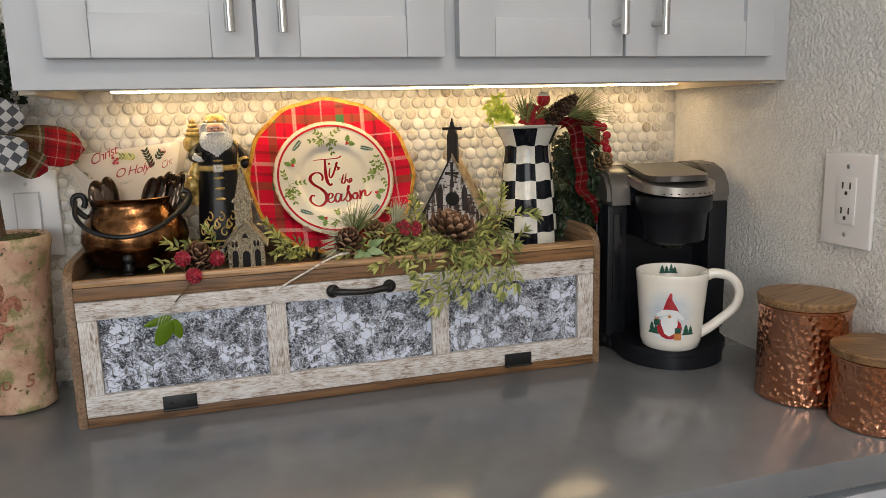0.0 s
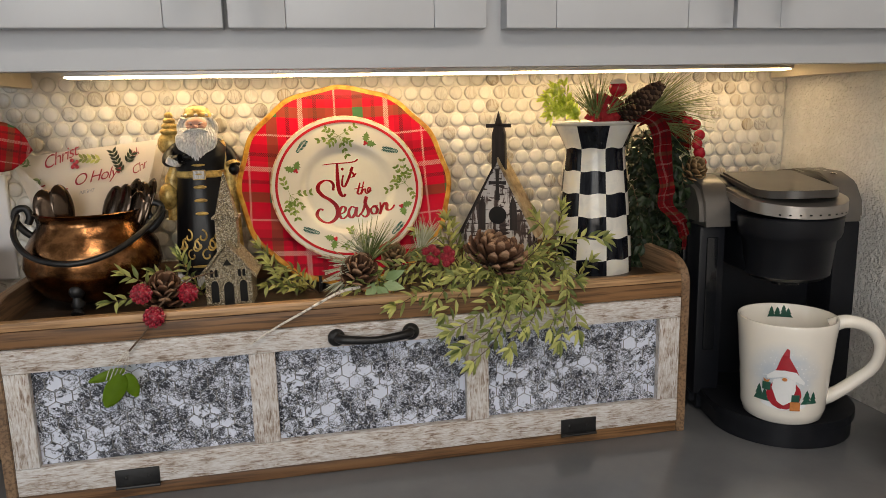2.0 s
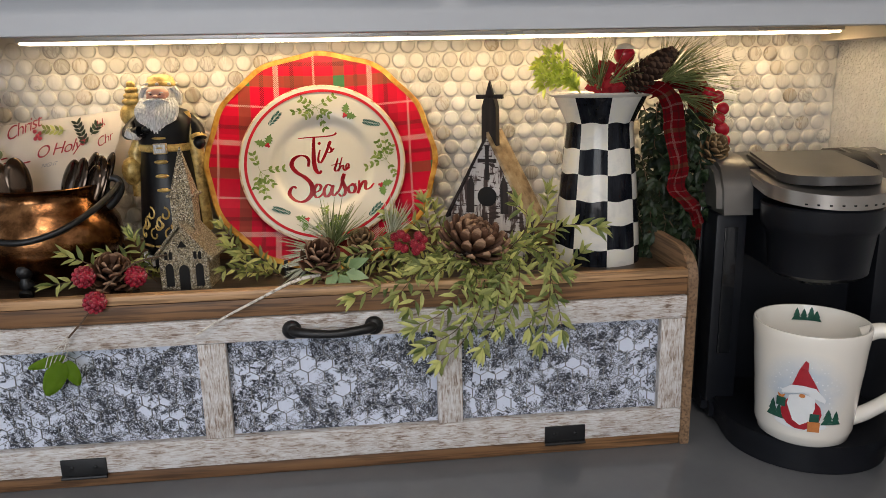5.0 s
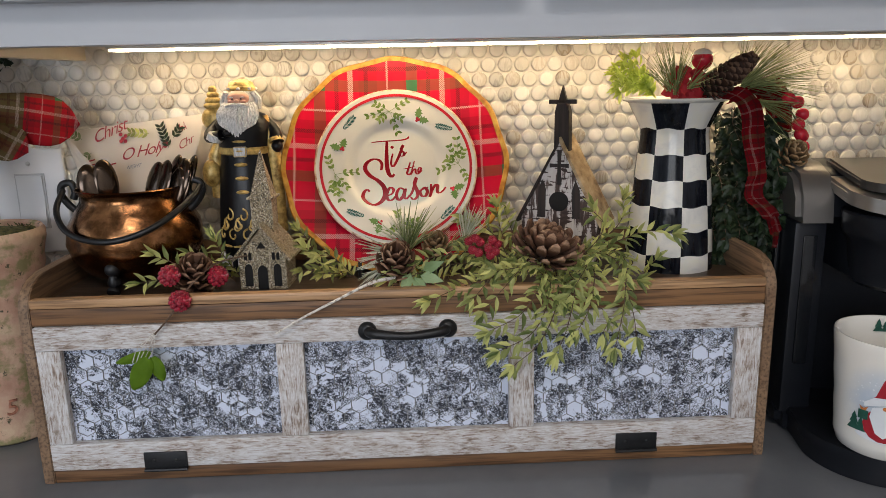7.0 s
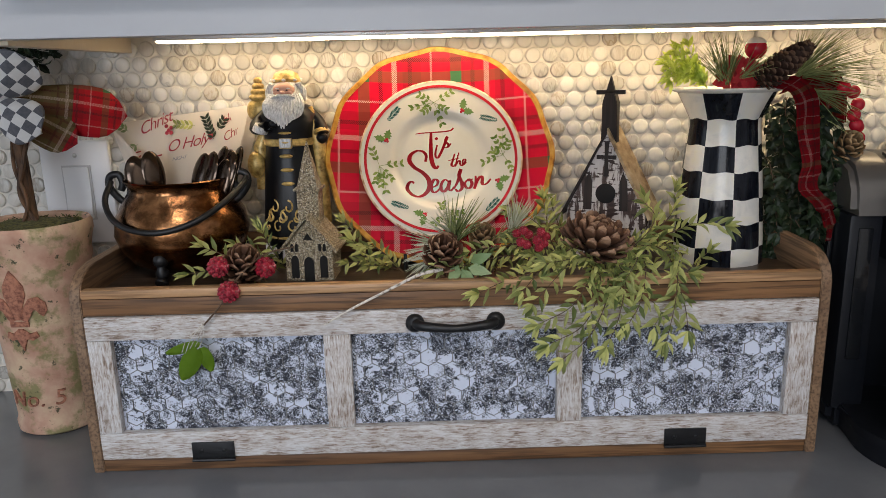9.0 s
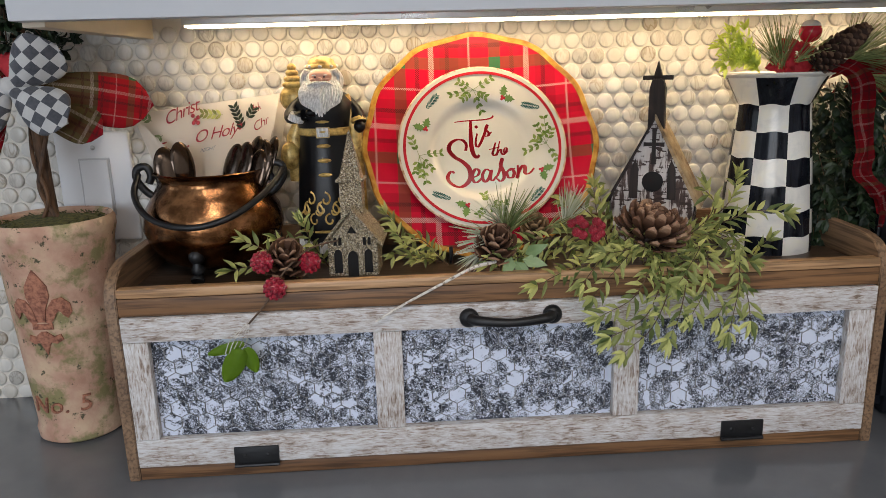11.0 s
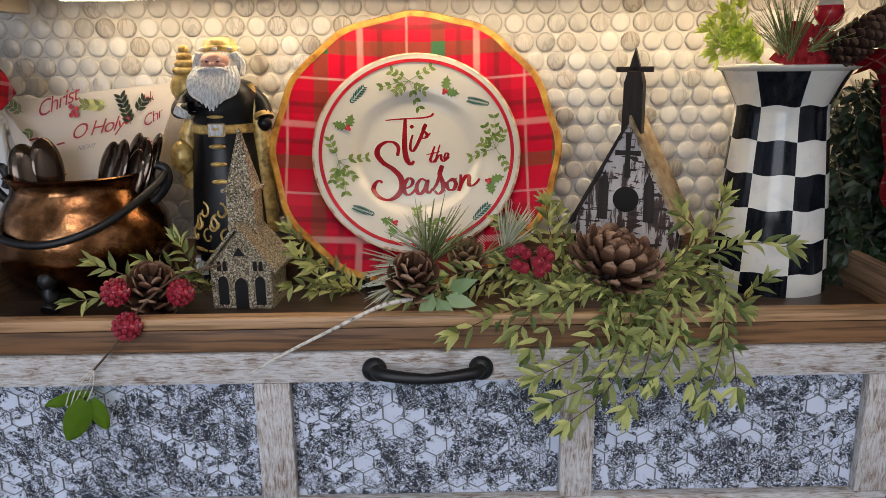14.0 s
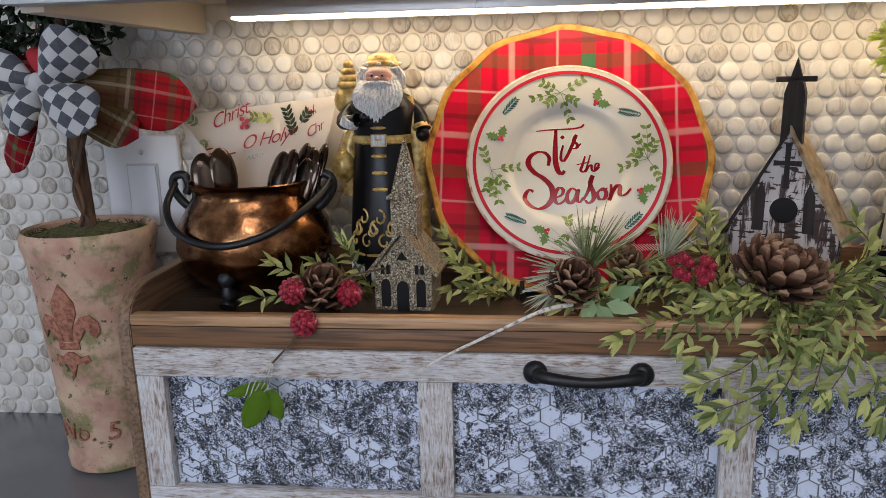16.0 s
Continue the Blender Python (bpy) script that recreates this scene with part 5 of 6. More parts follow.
grid = [[bm.verts.new((vase_r(z) * math.cos(TAU * i / SEG), vase_r(z) * math.sin(TAU * i / SEG), z + 0.0010 * math.sin(i * 0.9 + z * 40) * (0.01 < z < 0.19))) for i in range(SEG)] for z in rings]
for j in range(len(rings) - 1):
    for i in range(SEG):
        f = bm.faces.new((grid[j][i], grid[j][(i + 1) % SEG], grid[j + 1][(i + 1) % SEG], grid[j + 1][i]))
        f.material_index = (row_of[j] + i // PER) % 2
base_c = bm.verts.new((0, 0, 0.0))
for i in range(SEG):
    bm.faces.new((grid[0][(i + 1) % SEG], grid[0][i], base_c))
part("body", bm, [M["vase_white"], M["vase_black"]], vase)
part("lip", lathe([(0.0525, 0.1925), (0.0585, 0.1945), (0.0598, 0.1962), (0.0590, 0.1980), (0.0540, 0.1980), (0.046, 0.190), (0.038, 0.170), (0.037, 0.144), (0.0, 0.143)], 64), M["vase_white"], vase, "white flared lip")

# ---- garland over the front lip ----
def P(x, y, z):
    return Vector((x, y, z))


garland = thing("leaf_garland", pose(0, 0, 0), "trailing olive-green leaf garland spilling over the box front", "garland")
SPRAYS = [
    [(0.545, 0.060, 1.128), (0.534, 0.030, 1.150), (0.490, -0.004, 1.135), (0.465, -0.022, 1.115)],
    [(0.550, 0.050, 1.125), (0.505, 0.020, 1.128), (0.455, 0.004, 1.120), (0.422, -0.014, 1.112)],
    [(0.550, 0.040, 1.130), (0.540, -0.002, 1.130), (0.515, -0.026, 1.100), (0.480, -0.030, 1.082)],
    [(0.550, 0.040, 1.130), (0.545, -0.012, 1.115), (0.525, -0.030, 1.080), (0.490, -0.034, 1.062)],
    [(0.560, 0.040, 1.130), (0.552, -0.018, 1.110), (0.532, -0.032, 1.070), (0.505, -0.032, 1.045)],
    [(0.560, 0.040, 1.135), (0.570, -0.010, 1.125), (0.560, -0.030, 1.085), (0.548, -0.034, 1.058)],
    [(0.570, 0.040, 1.140), (0.590, -0.006, 1.140), (0.582, -0.030, 1.105), (0.570, -0.034, 1.082)],
    [(0.580, 0.050, 1.140), (0.622, 0.006, 1.150), (0.620, -0.022, 1.110), (0.610, -0.030, 1.060)],
    [(0.580, 0.050, 1.140), (0.615, 0.010, 1.145), (0.628, -0.020, 1.100), (0.632, -0.028, 1.070)],
    [(0.570, 0.050, 1.130), (0.614, 0.030, 1.165), (0.626, 0.020, 1.185), (0.624, 0.010, 1.205)],
    [(0.580, 0.060, 1.130), (0.634, 0.034, 1.160), (0.654, 0.022, 1.170), (0.679, 0.015, 1.168)],
    [(0.570, 0.050, 1.120), (0.599, 0.020, 1.160), (0.604, 0.010, 1.182), (0.592, 0.004, 1.196)],
    [(0.560, 0.050, 1.120), (0.535, 0.010, 1.140), (0.515, -0.006, 1.142), (0.490, -0.012, 1.140)],
    [(0.520, 0.050, 1.120), (0.475, 0.040, 1.145), (0.454, 0.030, 1.150), (0.415, 0.028, 1.145)],
    [(0.500, 0.060, 1.115), (0.460, 0.045, 1.135), (0.415, 0.030, 1.130), (0.380, 0.018, 1.128)],
    [(0.520, 0.070, 1.115), (0.504, 0.066, 1.150), (0.484, 0.060, 1.172), (0.464, 0.056, 1.180)],
    [(0.550, 0.060, 1.120), (0.570, 0.020, 1.120), (0.600, 0.000, 1.128), (0.636, -0.006, 1.125)],
    [(0.560, 0.040, 1.125), (0.566, -0.006, 1.120), (0.600, -0.028, 1.096), (0.596, -0.032, 1.076)],
]
for k, pts in enumerate(SPRAYS):
    lv, st = bmesh.new(), bmesh.new()
    spray(lv, st, [P(*p) for p in pts], 0.0185, 0.0049, 0.0066, 0.0008, 46, 6)
    sp = part("twig", st, M["twig"], garland, "thin brown-green twig")
    tagged(part("leaves", lv, M["leaf"], sp, "narrow olive-green leaves", 0), kind="stuff")
for x, z in ((0.510, 1.128), (0.545, 1.124), (0.575, 1.130)):
    lv, st = bmesh.new(), bmesh.new()
    a = P(x, 0.004, z)
    spray(lv, st, [P(x, 0.030, 1.118), a, a + P(rnd.uniform(-0.02, 0.02), -0.018, rnd.uniform(-0.008, 0.016)), a + P(rnd.uniform(-0.04, 0.03), -0.026, rnd.uniform(-0.03, 0.012))], 0.0180, 0.0048, 0.0070, 0.0007, 50, 4)
    sp = part("twig", st, M["twig"], garland)
    tagged(part("leaves", lv, M["leaf"], sp, "", 0), kind="stuff")
for k in range(11):
    f = k / 10
    a = P(0.42 + 0.24 * f, 0.055 + 0.02 * math.sin(k * 2.3), 1.110)
    lv, st = bmesh.new(), bmesh.new()
    spray(lv, st, [a, a + P(rnd.uniform(-0.02, 0.02), -0.02, 0.018), a + P(rnd.uniform(-0.035, 0.035), -0.028, rnd.uniform(0.018, 0.05))], 0.0165, 0.0046, 0.0070, 0.0007, 50, 4)
    sp = part("twig", st, M["twig"], garland)
    tagged(part("leaves", lv, M["leaf"], sp, "", 0), kind="stuff")
# darker leaves behind the church and plate
back_green = thing("leaf_spray", pose(0, 0, 0), "dark green leaf spray lying behind the small church", "greenery")
for pts in ([(0.330, 0.10, 1.108), (0.300, 0.085, 1.130), (0.285, 0.075, 1.150)], [(0.335, 0.10, 1.108), (0.310, 0.080, 1.122), (0.282, 0.060, 1.128)], [(0.325, 0.10, 1.108), (0.320, 0.075, 1.120), (0.305, 0.055, 1.124)],
            [(0.20, 0.09, 1.110), (0.180, 0.075, 1.140), (0.160, 0.065, 1.150)], [(0.21, 0.09, 1.110), (0.195, 0.07, 1.145), (0.188, 0.065, 1.165)], [(0.30, 0.11, 1.108), (0.285, 0.105, 1.150), (0.275, 0.10, 1.165)],
            [(0.19, 0.06, 1.110), (0.150, 0.035, 1.130), (0.122, 0.015, 1.132)], [(0.19, 0.06, 1.110), (0.155, 0.035, 1.145), (0.135, 0.025, 1.158)], [(0.34, 0.09, 1.108), (0.315, 0.07, 1.140), (0.302, 0.06, 1.145)],
            [(0.54, 0.13, 1.110), (0.525, 0.12, 1.150), (0.515, 0.11, 1.175)], [(0.535, 0.10, 1.110), (0.510, 0.09, 1.150), (0.500, 0.08, 1.19)]):
    lv, st = bmesh.new(), bmesh.new()
    spray(lv, st, [P(*p) for p in pts], 0.0165, 0.0046, 0.0062, 0.0007, 50, 4)
    sp = part("twig", st, M["twig"], back_green)
    tagged(part("leaves", lv, M["leaf"], sp, "green leaves", 0), kind="stuff")

# pine tufts, cones and berries among the leaves
tuft = thing("pine_pick", pose(0, 0, 0), "frosted pine needle pick in front of the plates", "greenery")
for at, way, cnt, L, mat in (((0.398, 0.045, 1.150), (0.25, -0.35, 0.75), 60, 0.060, "needle"), ((0.385, 0.040, 1.148), (-0.9, -0.3, 0.15), 46, 0.042, "frosted"), ((0.400, 0.050, 1.155), (-0.5, -0.2, 0.8), 40, 0.045, "frosted"),
                             ((0.462, 0.050, 1.160), (0.25, -0.2, 1.0), 60, 0.044, "frosted"), ((0.440, 0.050, 1.150), (0.8, -0.2, 0.4), 36, 0.045, "needle"), ((0.375, 0.040, 1.135), (-0.8, -0.3, -0.3), 30, 0.030, "frosted")):
    bm = bmesh.new()
    needles(bm, at, way, cnt, L, 0.42)
    tagged(part("needle_tuft", bm, M[mat], tuft, "thin pine needles", 0), kind="stuff")
bm = bmesh.new()
for p, d in (((0.405, 0.020, 1.128), (0.4, -0.4, -0.5)), ((0.412, 0.018, 1.130), (0.7, -0.4, -0.1)), ((0.402, 0.022, 1.132), (-0.3, -0.5, -0.55)), ((0.415, 0.02, 1.135), (0.6, -0.4, 0.35))):
    leaf(bm, p, d, (0, -1, 0.3), 0.026, 0.013, 0.3, 0.2)
part("holly_leaf", bm, M["pale_leaf"], tuft, "pale frosted holly leaves", 30)
pinecone("pine_cone", pose(0.545, 0.034, 1.139, 14, 18, 0) @ Matrix.Diagonal((1.15, 1.0, 0.82, 1)), 0.027, 0.036, 72, "large open brown pine cone lying on the garland", M["cone"], open_=0.95)
pinecone("pine_cone", pose(0.384, 0.040, 1.128, 38, 8, 0), 0.034, 0.023, 40, "small brown pine cone with frosted needles", M["cone"], open_=0.8)
pinecone("pine_cone", pose(0.434, 0.056, 1.138, 30, -10, 0), 0.030, 0.018, 34, "small tan pine cone", M["cone_tan"], open_=0.7)
pinecone("pine_cone", pose(0.166, 0.050, 1.112, 30, 14, 0), 0.042, 0.024, 44, "brown pine cone beside the red berries", M["cone"], open_=0.7)
mid_berries = thing("berry_pick", pose(0.479, 0.026, 1.160), "cluster of frosted dark red berries", "berries", "berry picks")
for dx, dy, dz in ((-0.018, 0.004, 0.004), (-0.010, -0.004, 0.010), (-0.014, -0.006, -0.006), (-0.003, 0.0, 0.003), (0.007, -0.006, -0.004), (0.013, -0.002, 0.006), (0.016, -0.008, -0.008), (0.009, -0.010, -0.013), (-0.006, -0.006, -0.010), (0.020, 0.002, -0.001)):
    berry_cluster("berry", pose(dx * 0.8, dy, dz * 0.75), [(0, 0, 0)], 0.0050, "", mid_berries)
left_berries = thing("berry_sprig", pose(0, 0, 0), "frosted red raspberry sprig hanging over the lip", "berries", "berry picks")
for at in ((0.152, 0.014, 1.139), (0.197, 0.030, 1.133), (0.166, -0.004, 1.117)):
    berry_cluster("berry", pose(*at), [(0, 0, 0)], 0.0115, "sugared raspberry", left_berries)
part("twig", tube(curve([(0.225, 0.05, 1.150), (0.195, 0.030, 1.146), (0.170, 0.010, 1.125), (0.158, -0.008, 1.105), (0.139, -0.010, 1.084)], 6), 0.0010, 6), M["twig"], left_berries, "rough brown twig")
bm = bmesh.new()
for k in range(5):
    tube(curve([(0.139, -0.010, 1.086), (0.137 - 0.004 * k, -0.012, 1.070), (0.128 - 0.0035 * k, -0.012, 1.054 + 0.001 * (k % 3))], 4), 0.0004, 4, bm)
part("thread", bm, M["white_twig"], left_berries, "white thread stems")


def broad_leaf(name, m, length, width, parent):
    bm = bmesh.new()
    nx, ny = 10, 6
    grid = []
    for i in range(nx + 1):
        u = i / nx
        w = width * math.sin(math.pi * (0.03 + 0.95 * u ** 0.85)) ** 0.5 * 0.5
        grid.append([bm.verts.new((w * (2 * j / ny - 1), -0.12 * width * (1 - (2 * j / ny - 1) ** 2) + 0.1 * width * u * u, -length * u)) for j in range(ny + 1)])
    for a, b in zip(grid, grid[1:]):
        for j in range(ny):
            bm.faces.new((a[j], a[j + 1], b[j + 1], b[j]))
    bmesh.ops.solidify(bm, geom=bm.faces[:], thickness=0.0012)
    part(name, bm, M["mistletoe"], parent, "glossy bright green leaf", m=m)


broad_leaf("leaf", pose(0.131, -0.012, 1.060, 0, 30, 0), 0.040, 0.021, left_berries)
broad_leaf("leaf", pose(0.134, -0.010, 1.060, 0, -16, 0), 0.028, 0.015, left_berries)
broad_leaf("leaf", pose(0.133, -0.009, 1.064, 0, 74, 0), 0.038, 0.011, left_berries)
stick = part("twig", tube(curve([(0.385, 0.020, 1.128), (0.360, 0.006, 1.1265), (0.320, -0.004, 1.110), (0.285, -0.010, 1.094), (0.262, -0.012, 1.081)], 7), [0.0021 - 0.00005 * k for k in range(15)] + [0.0014 - 0.00004 * k for k in range(14)], 8), M["white_twig"])
tagged(stick, "whitened twig resting over the box lip", "twig")

# ---- arrangement in the vase ----
flowers = thing("vase_arrangement", pose(VX, VY, FLOOR), "pine, berry and red ribbon arrangement standing in the chequered vase", "arrangement")


def L(x, y, z):
    return (x - VX, y - VY, z - FLOOR)


for at, way, cnt, ln, wide in (((0.700, 0.085, 1.312), (-0.15, -0.25, 1), 60, 0.058, 0.42), ((0.692, 0.080, 1.316), (-0.8, -0.3, 0.9), 30, 0.052, 0.4), ((0.712, 0.075, 1.318), (0.7, -0.3, 0.6), 30, 0.040, 0.5),
                               ((0.775, 0.085, 1.318), (0.8, -0.2, 0.75), 62, 0.075, 0.38), ((0.785, 0.09, 1.318), (1.0, -0.15, 0.1), 62, 0.078, 0.34), ((0.772, 0.085, 1.325), (0.35, -0.2, 1.0), 34, 0.052, 0.4),
                               ((0.800, 0.10, 1.300), (0.9, -0.2, -0.35), 34, 0.060, 0.4), ((0.815, 0.11, 1.275), (0.7, -0.2, -0.5), 30, 0.045, 0.45)):
    bm = bmesh.new()
    needles(bm, L(*at), way, cnt, ln, wide, 0.00036)
    for v_ in bm.verts:
        v_.co.z = min(v_.co.z, 1.366 - FLOOR)
    tagged(part("pine_tuft", bm, M["needle"], flowers, "long thin pine needles", 0), kind="stuff")
M["cone_dark"] = woody("dark_cone_scales", (0.045, 0.022, 0.014), (0.22, 0.13, 0.08), 0.65)
pinecone("pine_cone", pose(*L(0.724, 0.068, 1.309)) @ pose(0, 0, 0, 6, 52, 0), 0.068, 0.0150, 130, "long dark brown pine cone", M["cone_dark"], flowers, open_=0.6)
pinecone("pine_cone", pose(*L(0.838, 0.105, 1.228)) @ pose(0, 0, 0, 50, 16, 0), 0.030, 0.019, 44, "pale tan pine cone", M["cone_tan"], flowers, open_=0.8)
M["decal_snow"] = plain("frosted_white", (0.74, 0.70, 0.68), 0.7, vary=0.1, scale=200)
M["ornament_red"] = plain("red_ornament", (0.52, 0.018, 0.034), 0.22, vary=0.15, scale=90)
bauble = part("bauble", ball(bmesh.new(), L(0.727, 0.082, 1.347), 0.0115, 18, 12), M["ornament_red"], flowers, "red bauble with a frosted top")
part("frost_cap", lathe([(0.0106, 0.0052), (0.0090, 0.0082), (0.0055, 0.0108), (0.0, 0.0120)], 18), M["decal_snow"], bauble, "white frosted cap", m=pose(*L(0.727, 0.082, 1.347)))
lime, st = bmesh.new(), bmesh.new()
for k in range(12):
    a = radians(100 + 11 * k)
    spray(lime, st, [P(*L(0.682, 0.095, 1.306)), P(*L(0.668, 0.085, 1.320)) + P(0.004 * math.cos(a), 0, 0.006 * math.sin(a)), P(*L(0.655, 0.075, 1.328)) + P(0.024 * math.cos(a), rnd.uniform(-0.015, 0.015), 0.024 * math.sin(a) * 0.9)], 0.013, 0.0050, 0.006, 0.0006, 45, 3)
part("fern_stems", st, M["leaf_lime"], flowers)
tagged(part("fern_leaves", lime, M["leaf_lime"], flowers, "bright lime fern leaves", 0), kind="stuff")
M["red_cloth"] = plain("red_cloth", (0.36, 0.012, 0.02), 0.75, vary=0.25, scale=120, bump=0.4)
rose = part("rosette", ball(bmesh.new(), L(0.714, 0.094, 1.316), 0.010, 12, 8), M["red_cloth"], flowers, "crumpled red cloth rosette")
for k in range(30):
    a, r_ = k * 2.39996, 0.0015 + 0.0034 * math.sqrt(k)
    bm = bmesh.new()
    leaf(bm, Vector(L(0.714, 0.090, 1.318)) + Vector((r_ * math.cos(a), -0.006 + 0.3 * r_, r_ * math.sin(a) * 0.75)), (math.cos(a), -0.5 + 0.02 * k, math.sin(a)), (0, -1, 0), 0.011, 0.012, 0.6, 0.3)
    part("petal", bm, M["red_cloth"], rose, smooth=60)
M["plaid_uv"] = plaid("tartan_ribbon", 0.042, 0.85, kind=2, line=0.22, red=(0.19, 0.003, 0.007), spec=0.15)
for pts, w, ac in (([L(0.728, 0.082, 1.304), L(0.752, 0.062, 1.311), L(0.772, 0.056, 1.296), L(0.780, 0.060, 1.262), L(0.790, 0.064, 1.225), L(0.783, 0.056, 1.200), L(0.800, 0.052, 1.180), L(0.812, 0.058, 1.160), L(0.816, 0.062, 1.138)], [0.016, 0.020, 0.022, 0.024, 0.023, 0.020, 0.018, 0.013, 0.008], [(0.1, -0.6, 0.8), (0.6, -0.5, 0.5), (1, -0.3, 0.15), (0.9, 0.3, 0.1), (1, -0.4, 0.1), (0.7, -0.5, 0.5), (0.9, 0.1, 0.2)]),
                   ([L(0.735, 0.080, 1.306), L(0.765, 0.105, 1.322), L(0.800, 0.115, 1.322), L(0.820, 0.12, 1.300), L(0.790, 0.125, 1.285)], 0.026, [(0.1, -0.9, 0.3), (0.2, -0.9, 0.3)]),
                   ([L(0.775, 0.11, 1.306), L(0.808, 0.105, 1.318), L(0.828, 0.11, 1.300), L(0.836, 0.115, 1.262)], 0.028, [(0.3, -0.6, 0.7), (0.6, -0.4, 0.6), (0.9, -0.2, 0.1)])):
    part("ribbon", ribbon(pts, w, ac, wave=0.0024), M["plaid_uv"], flowers, "red tartan ribbon")
for at in ((0.846, 0.098, 1.298), (0.855, 0.102, 1.284), (0.847, 0.094, 1.273), (0.858, 0.104, 1.259), (0.852, 0.096, 1.262), (0.858, 0.100, 1.247), (0.836, 0.100, 1.303)):
    bm = bmesh.new()
    part("berry", ball(bm, L(*at), 0.0074, 14, 10), M["ornament_red"], flowers, "shiny red berry")
part("berry_stem", tube(curve([L(0.79, 0.11, 1.31), L(0.83, 0.105, 1.30), L(0.853, 0.104, 1.27), L(0.862, 0.104, 1.235)], 6), 0.0009, 5), M["twig"], flowers)
dark, st = bmesh.new(), bmesh.new()
for k in range(80):
    x = 0.764 + 0.062 * rnd.random()
    z = 1.300 - 0.17 * rnd.random()
    y = 0.100 + 0.09 * rnd.random()
    if math.hypot(x - VX, y - VY) > 0.052:
        spray(dark, st, [P(*L(x, y, z)), P(*L(x + rnd.uniform(-0.008, 0.018), y - 0.012, z - 0.02)), P(*L(x + rnd.uniform(-0.012, 0.022), y - 0.02, max(1.112, z - 0.045)))], 0.016, 0.0085, 0.0065, 0.0006, 50, 3)
part("ivy_stems", st, M["twig"], flowers)
tagged(part("ivy_leaves", dark, M["leaf_dark"], flowers, "dark green trailing leaves", 0), kind="stuff")

# ---- single-serve coffee maker ----
M["graphite"] = plain("graphite_plastic", (0.15, 0.14, 0.13), 0.34, 0.6, vary=0.08, scale=60)
M["lid_satin"] = plain("satin_lid", (0.075, 0.07, 0.066), 0.3, 0.5, vary=0.08, scale=60)
M["silver_trim"] = plain("silver_trim", (0.36, 0.335, 0.31), 0.3, 0.8, vary=0.06, scale=60)
maker = thing("coffee_maker", pose(0.944, 0.062, TOP, 0, 0, -6) @ Matrix.Diagonal((1.08, 1.05, 1.035, 1)), "black single-serve coffee maker with silver trim on its lid", "coffee maker")
prof = [(0.142, 0.004), (0.142, 0.275), (0.135, 0.289), (0.118, 0.298), (0.070, 0.304), (0.020, 0.303), (-0.006, 0.295), (-0.020, 0.276), (-0.024, 0.252), (0.028, 0.250), (0.028, 0.032), (-0.018, 0.028), (-0.018, 0.004)]
body = part("body", prism(prof, 0.206, "x", at=-0.103, bevel=0.007), M["black_plastic"], maker)
for s in (-1, 1):
    top = prism([(0.138, 0.280), (0.130, 0.2925), (0.112, 0.3015), (0.066, 0.3070), (0.018, 0.3060), (-0.010, 0.296), (-0.0245, 0.274), (-0.028, 0.246), (0.02, 0.246), (0.10, 0.272)], 0.042, "x", at=-0.104 if s < 0 else 0.062, bevel=0.006)
    part("shoulder", top, M["graphite"], maker, "satin graphite shoulder")
    part("front_column", boxed((-0.103 if s < 0 else 0.070, -0.022, 0.024), (-0.070 if s < 0 else 0.103, 0.03, 0.246), 0.005), M["black_plastic"], maker)
part("water_window", boxed((-0.094, -0.0245, 0.085), (-0.080, -0.021, 0.232), 0.0012), M["gloss_black"], maker, "glossy water level window")
part("water_tank", boxed((-0.1085, 0.012, 0.012), (-0.1035, 0.128, 0.252), 0.002), M["gloss_black"], maker, "smoky side water tank")
HX, HY = -0.010, -0.055
head = part("brew_head", lathe([(0.0, 0.186), (0.018, 0.184), (0.041, 0.187), (0.047, 0.192), (0.051, 0.234), (0.0550, 0.238), (0.0570, 0.244), (0.0580, 0.262), (0.056, 0.264), (0.0, 0.264)], 56), M["black_plastic"], maker, m=pose(HX, HY, 0))
part("spout", lathe([(0.0, 0.1765), (0.016, 0.1775), (0.018, 0.186)], 24), M["gloss_black"], head)
part("neck_block", boxed((HX - 0.047, HY, 0.192), (HX + 0.047, 0.03, 0.262), 0.004), M["black_plastic"], maker)


def stadium(r, y_back, k=28):
    pts = [(r * math.cos(math.pi + math.pi * i / k), r * math.sin(math.pi + math.pi * i / k)) for i in range(k + 1)]
    return pts + [(r * 0.96, y_back), (-r * 0.96, y_back)]


bm = prism(stadium(0.0600, 0.092), 0.014, "z", at=0.0, bevel=0.004)
for v_ in bm.verts:
    v_.co.z += 0.264 + max(0, v_.co.y + 0.07) * 0.13
part("handle", bm, M["silver_trim"], maker, "silver lid handle band", m=pose(HX, HY, 0))
bm = prism(stadium(0.0490, 0.082), 0.009, "z", at=0.0, bevel=0.0025)
for v_ in bm.verts:
    v_.co.z += 0.2765 + max(0, v_.co.y + 0.07) * 0.13 + 0.009 * (1 - (v_.co.x / 0.06) ** 2)
part("lid", bm, M["lid_satin"], maker, "satin graphite lid", m=pose(HX, HY, 0))
for k in range(9):
    a = radians(-130 + 10 * k)
    part("print_bar", boxed((-0.0012, -0.0008, -0.0008), (0.0012, 0.0004, 0.0008)), M["gloss_black"], maker, m=pose(HX + 0.0598 * math.cos(a), HY + 0.0598 * math.sin(a), 0.2700, 0, 0, math.degrees(a) + 90))
for k in range(4):
    bm = bmesh.new()
    part("button", ball(bm, (0.083, 0.010 + 0.018 * k, 0.3045 + 0.0008 * k), (0.004, 0.0045, 0.0012), 10, 6), M["steel"], maker, "small round button")
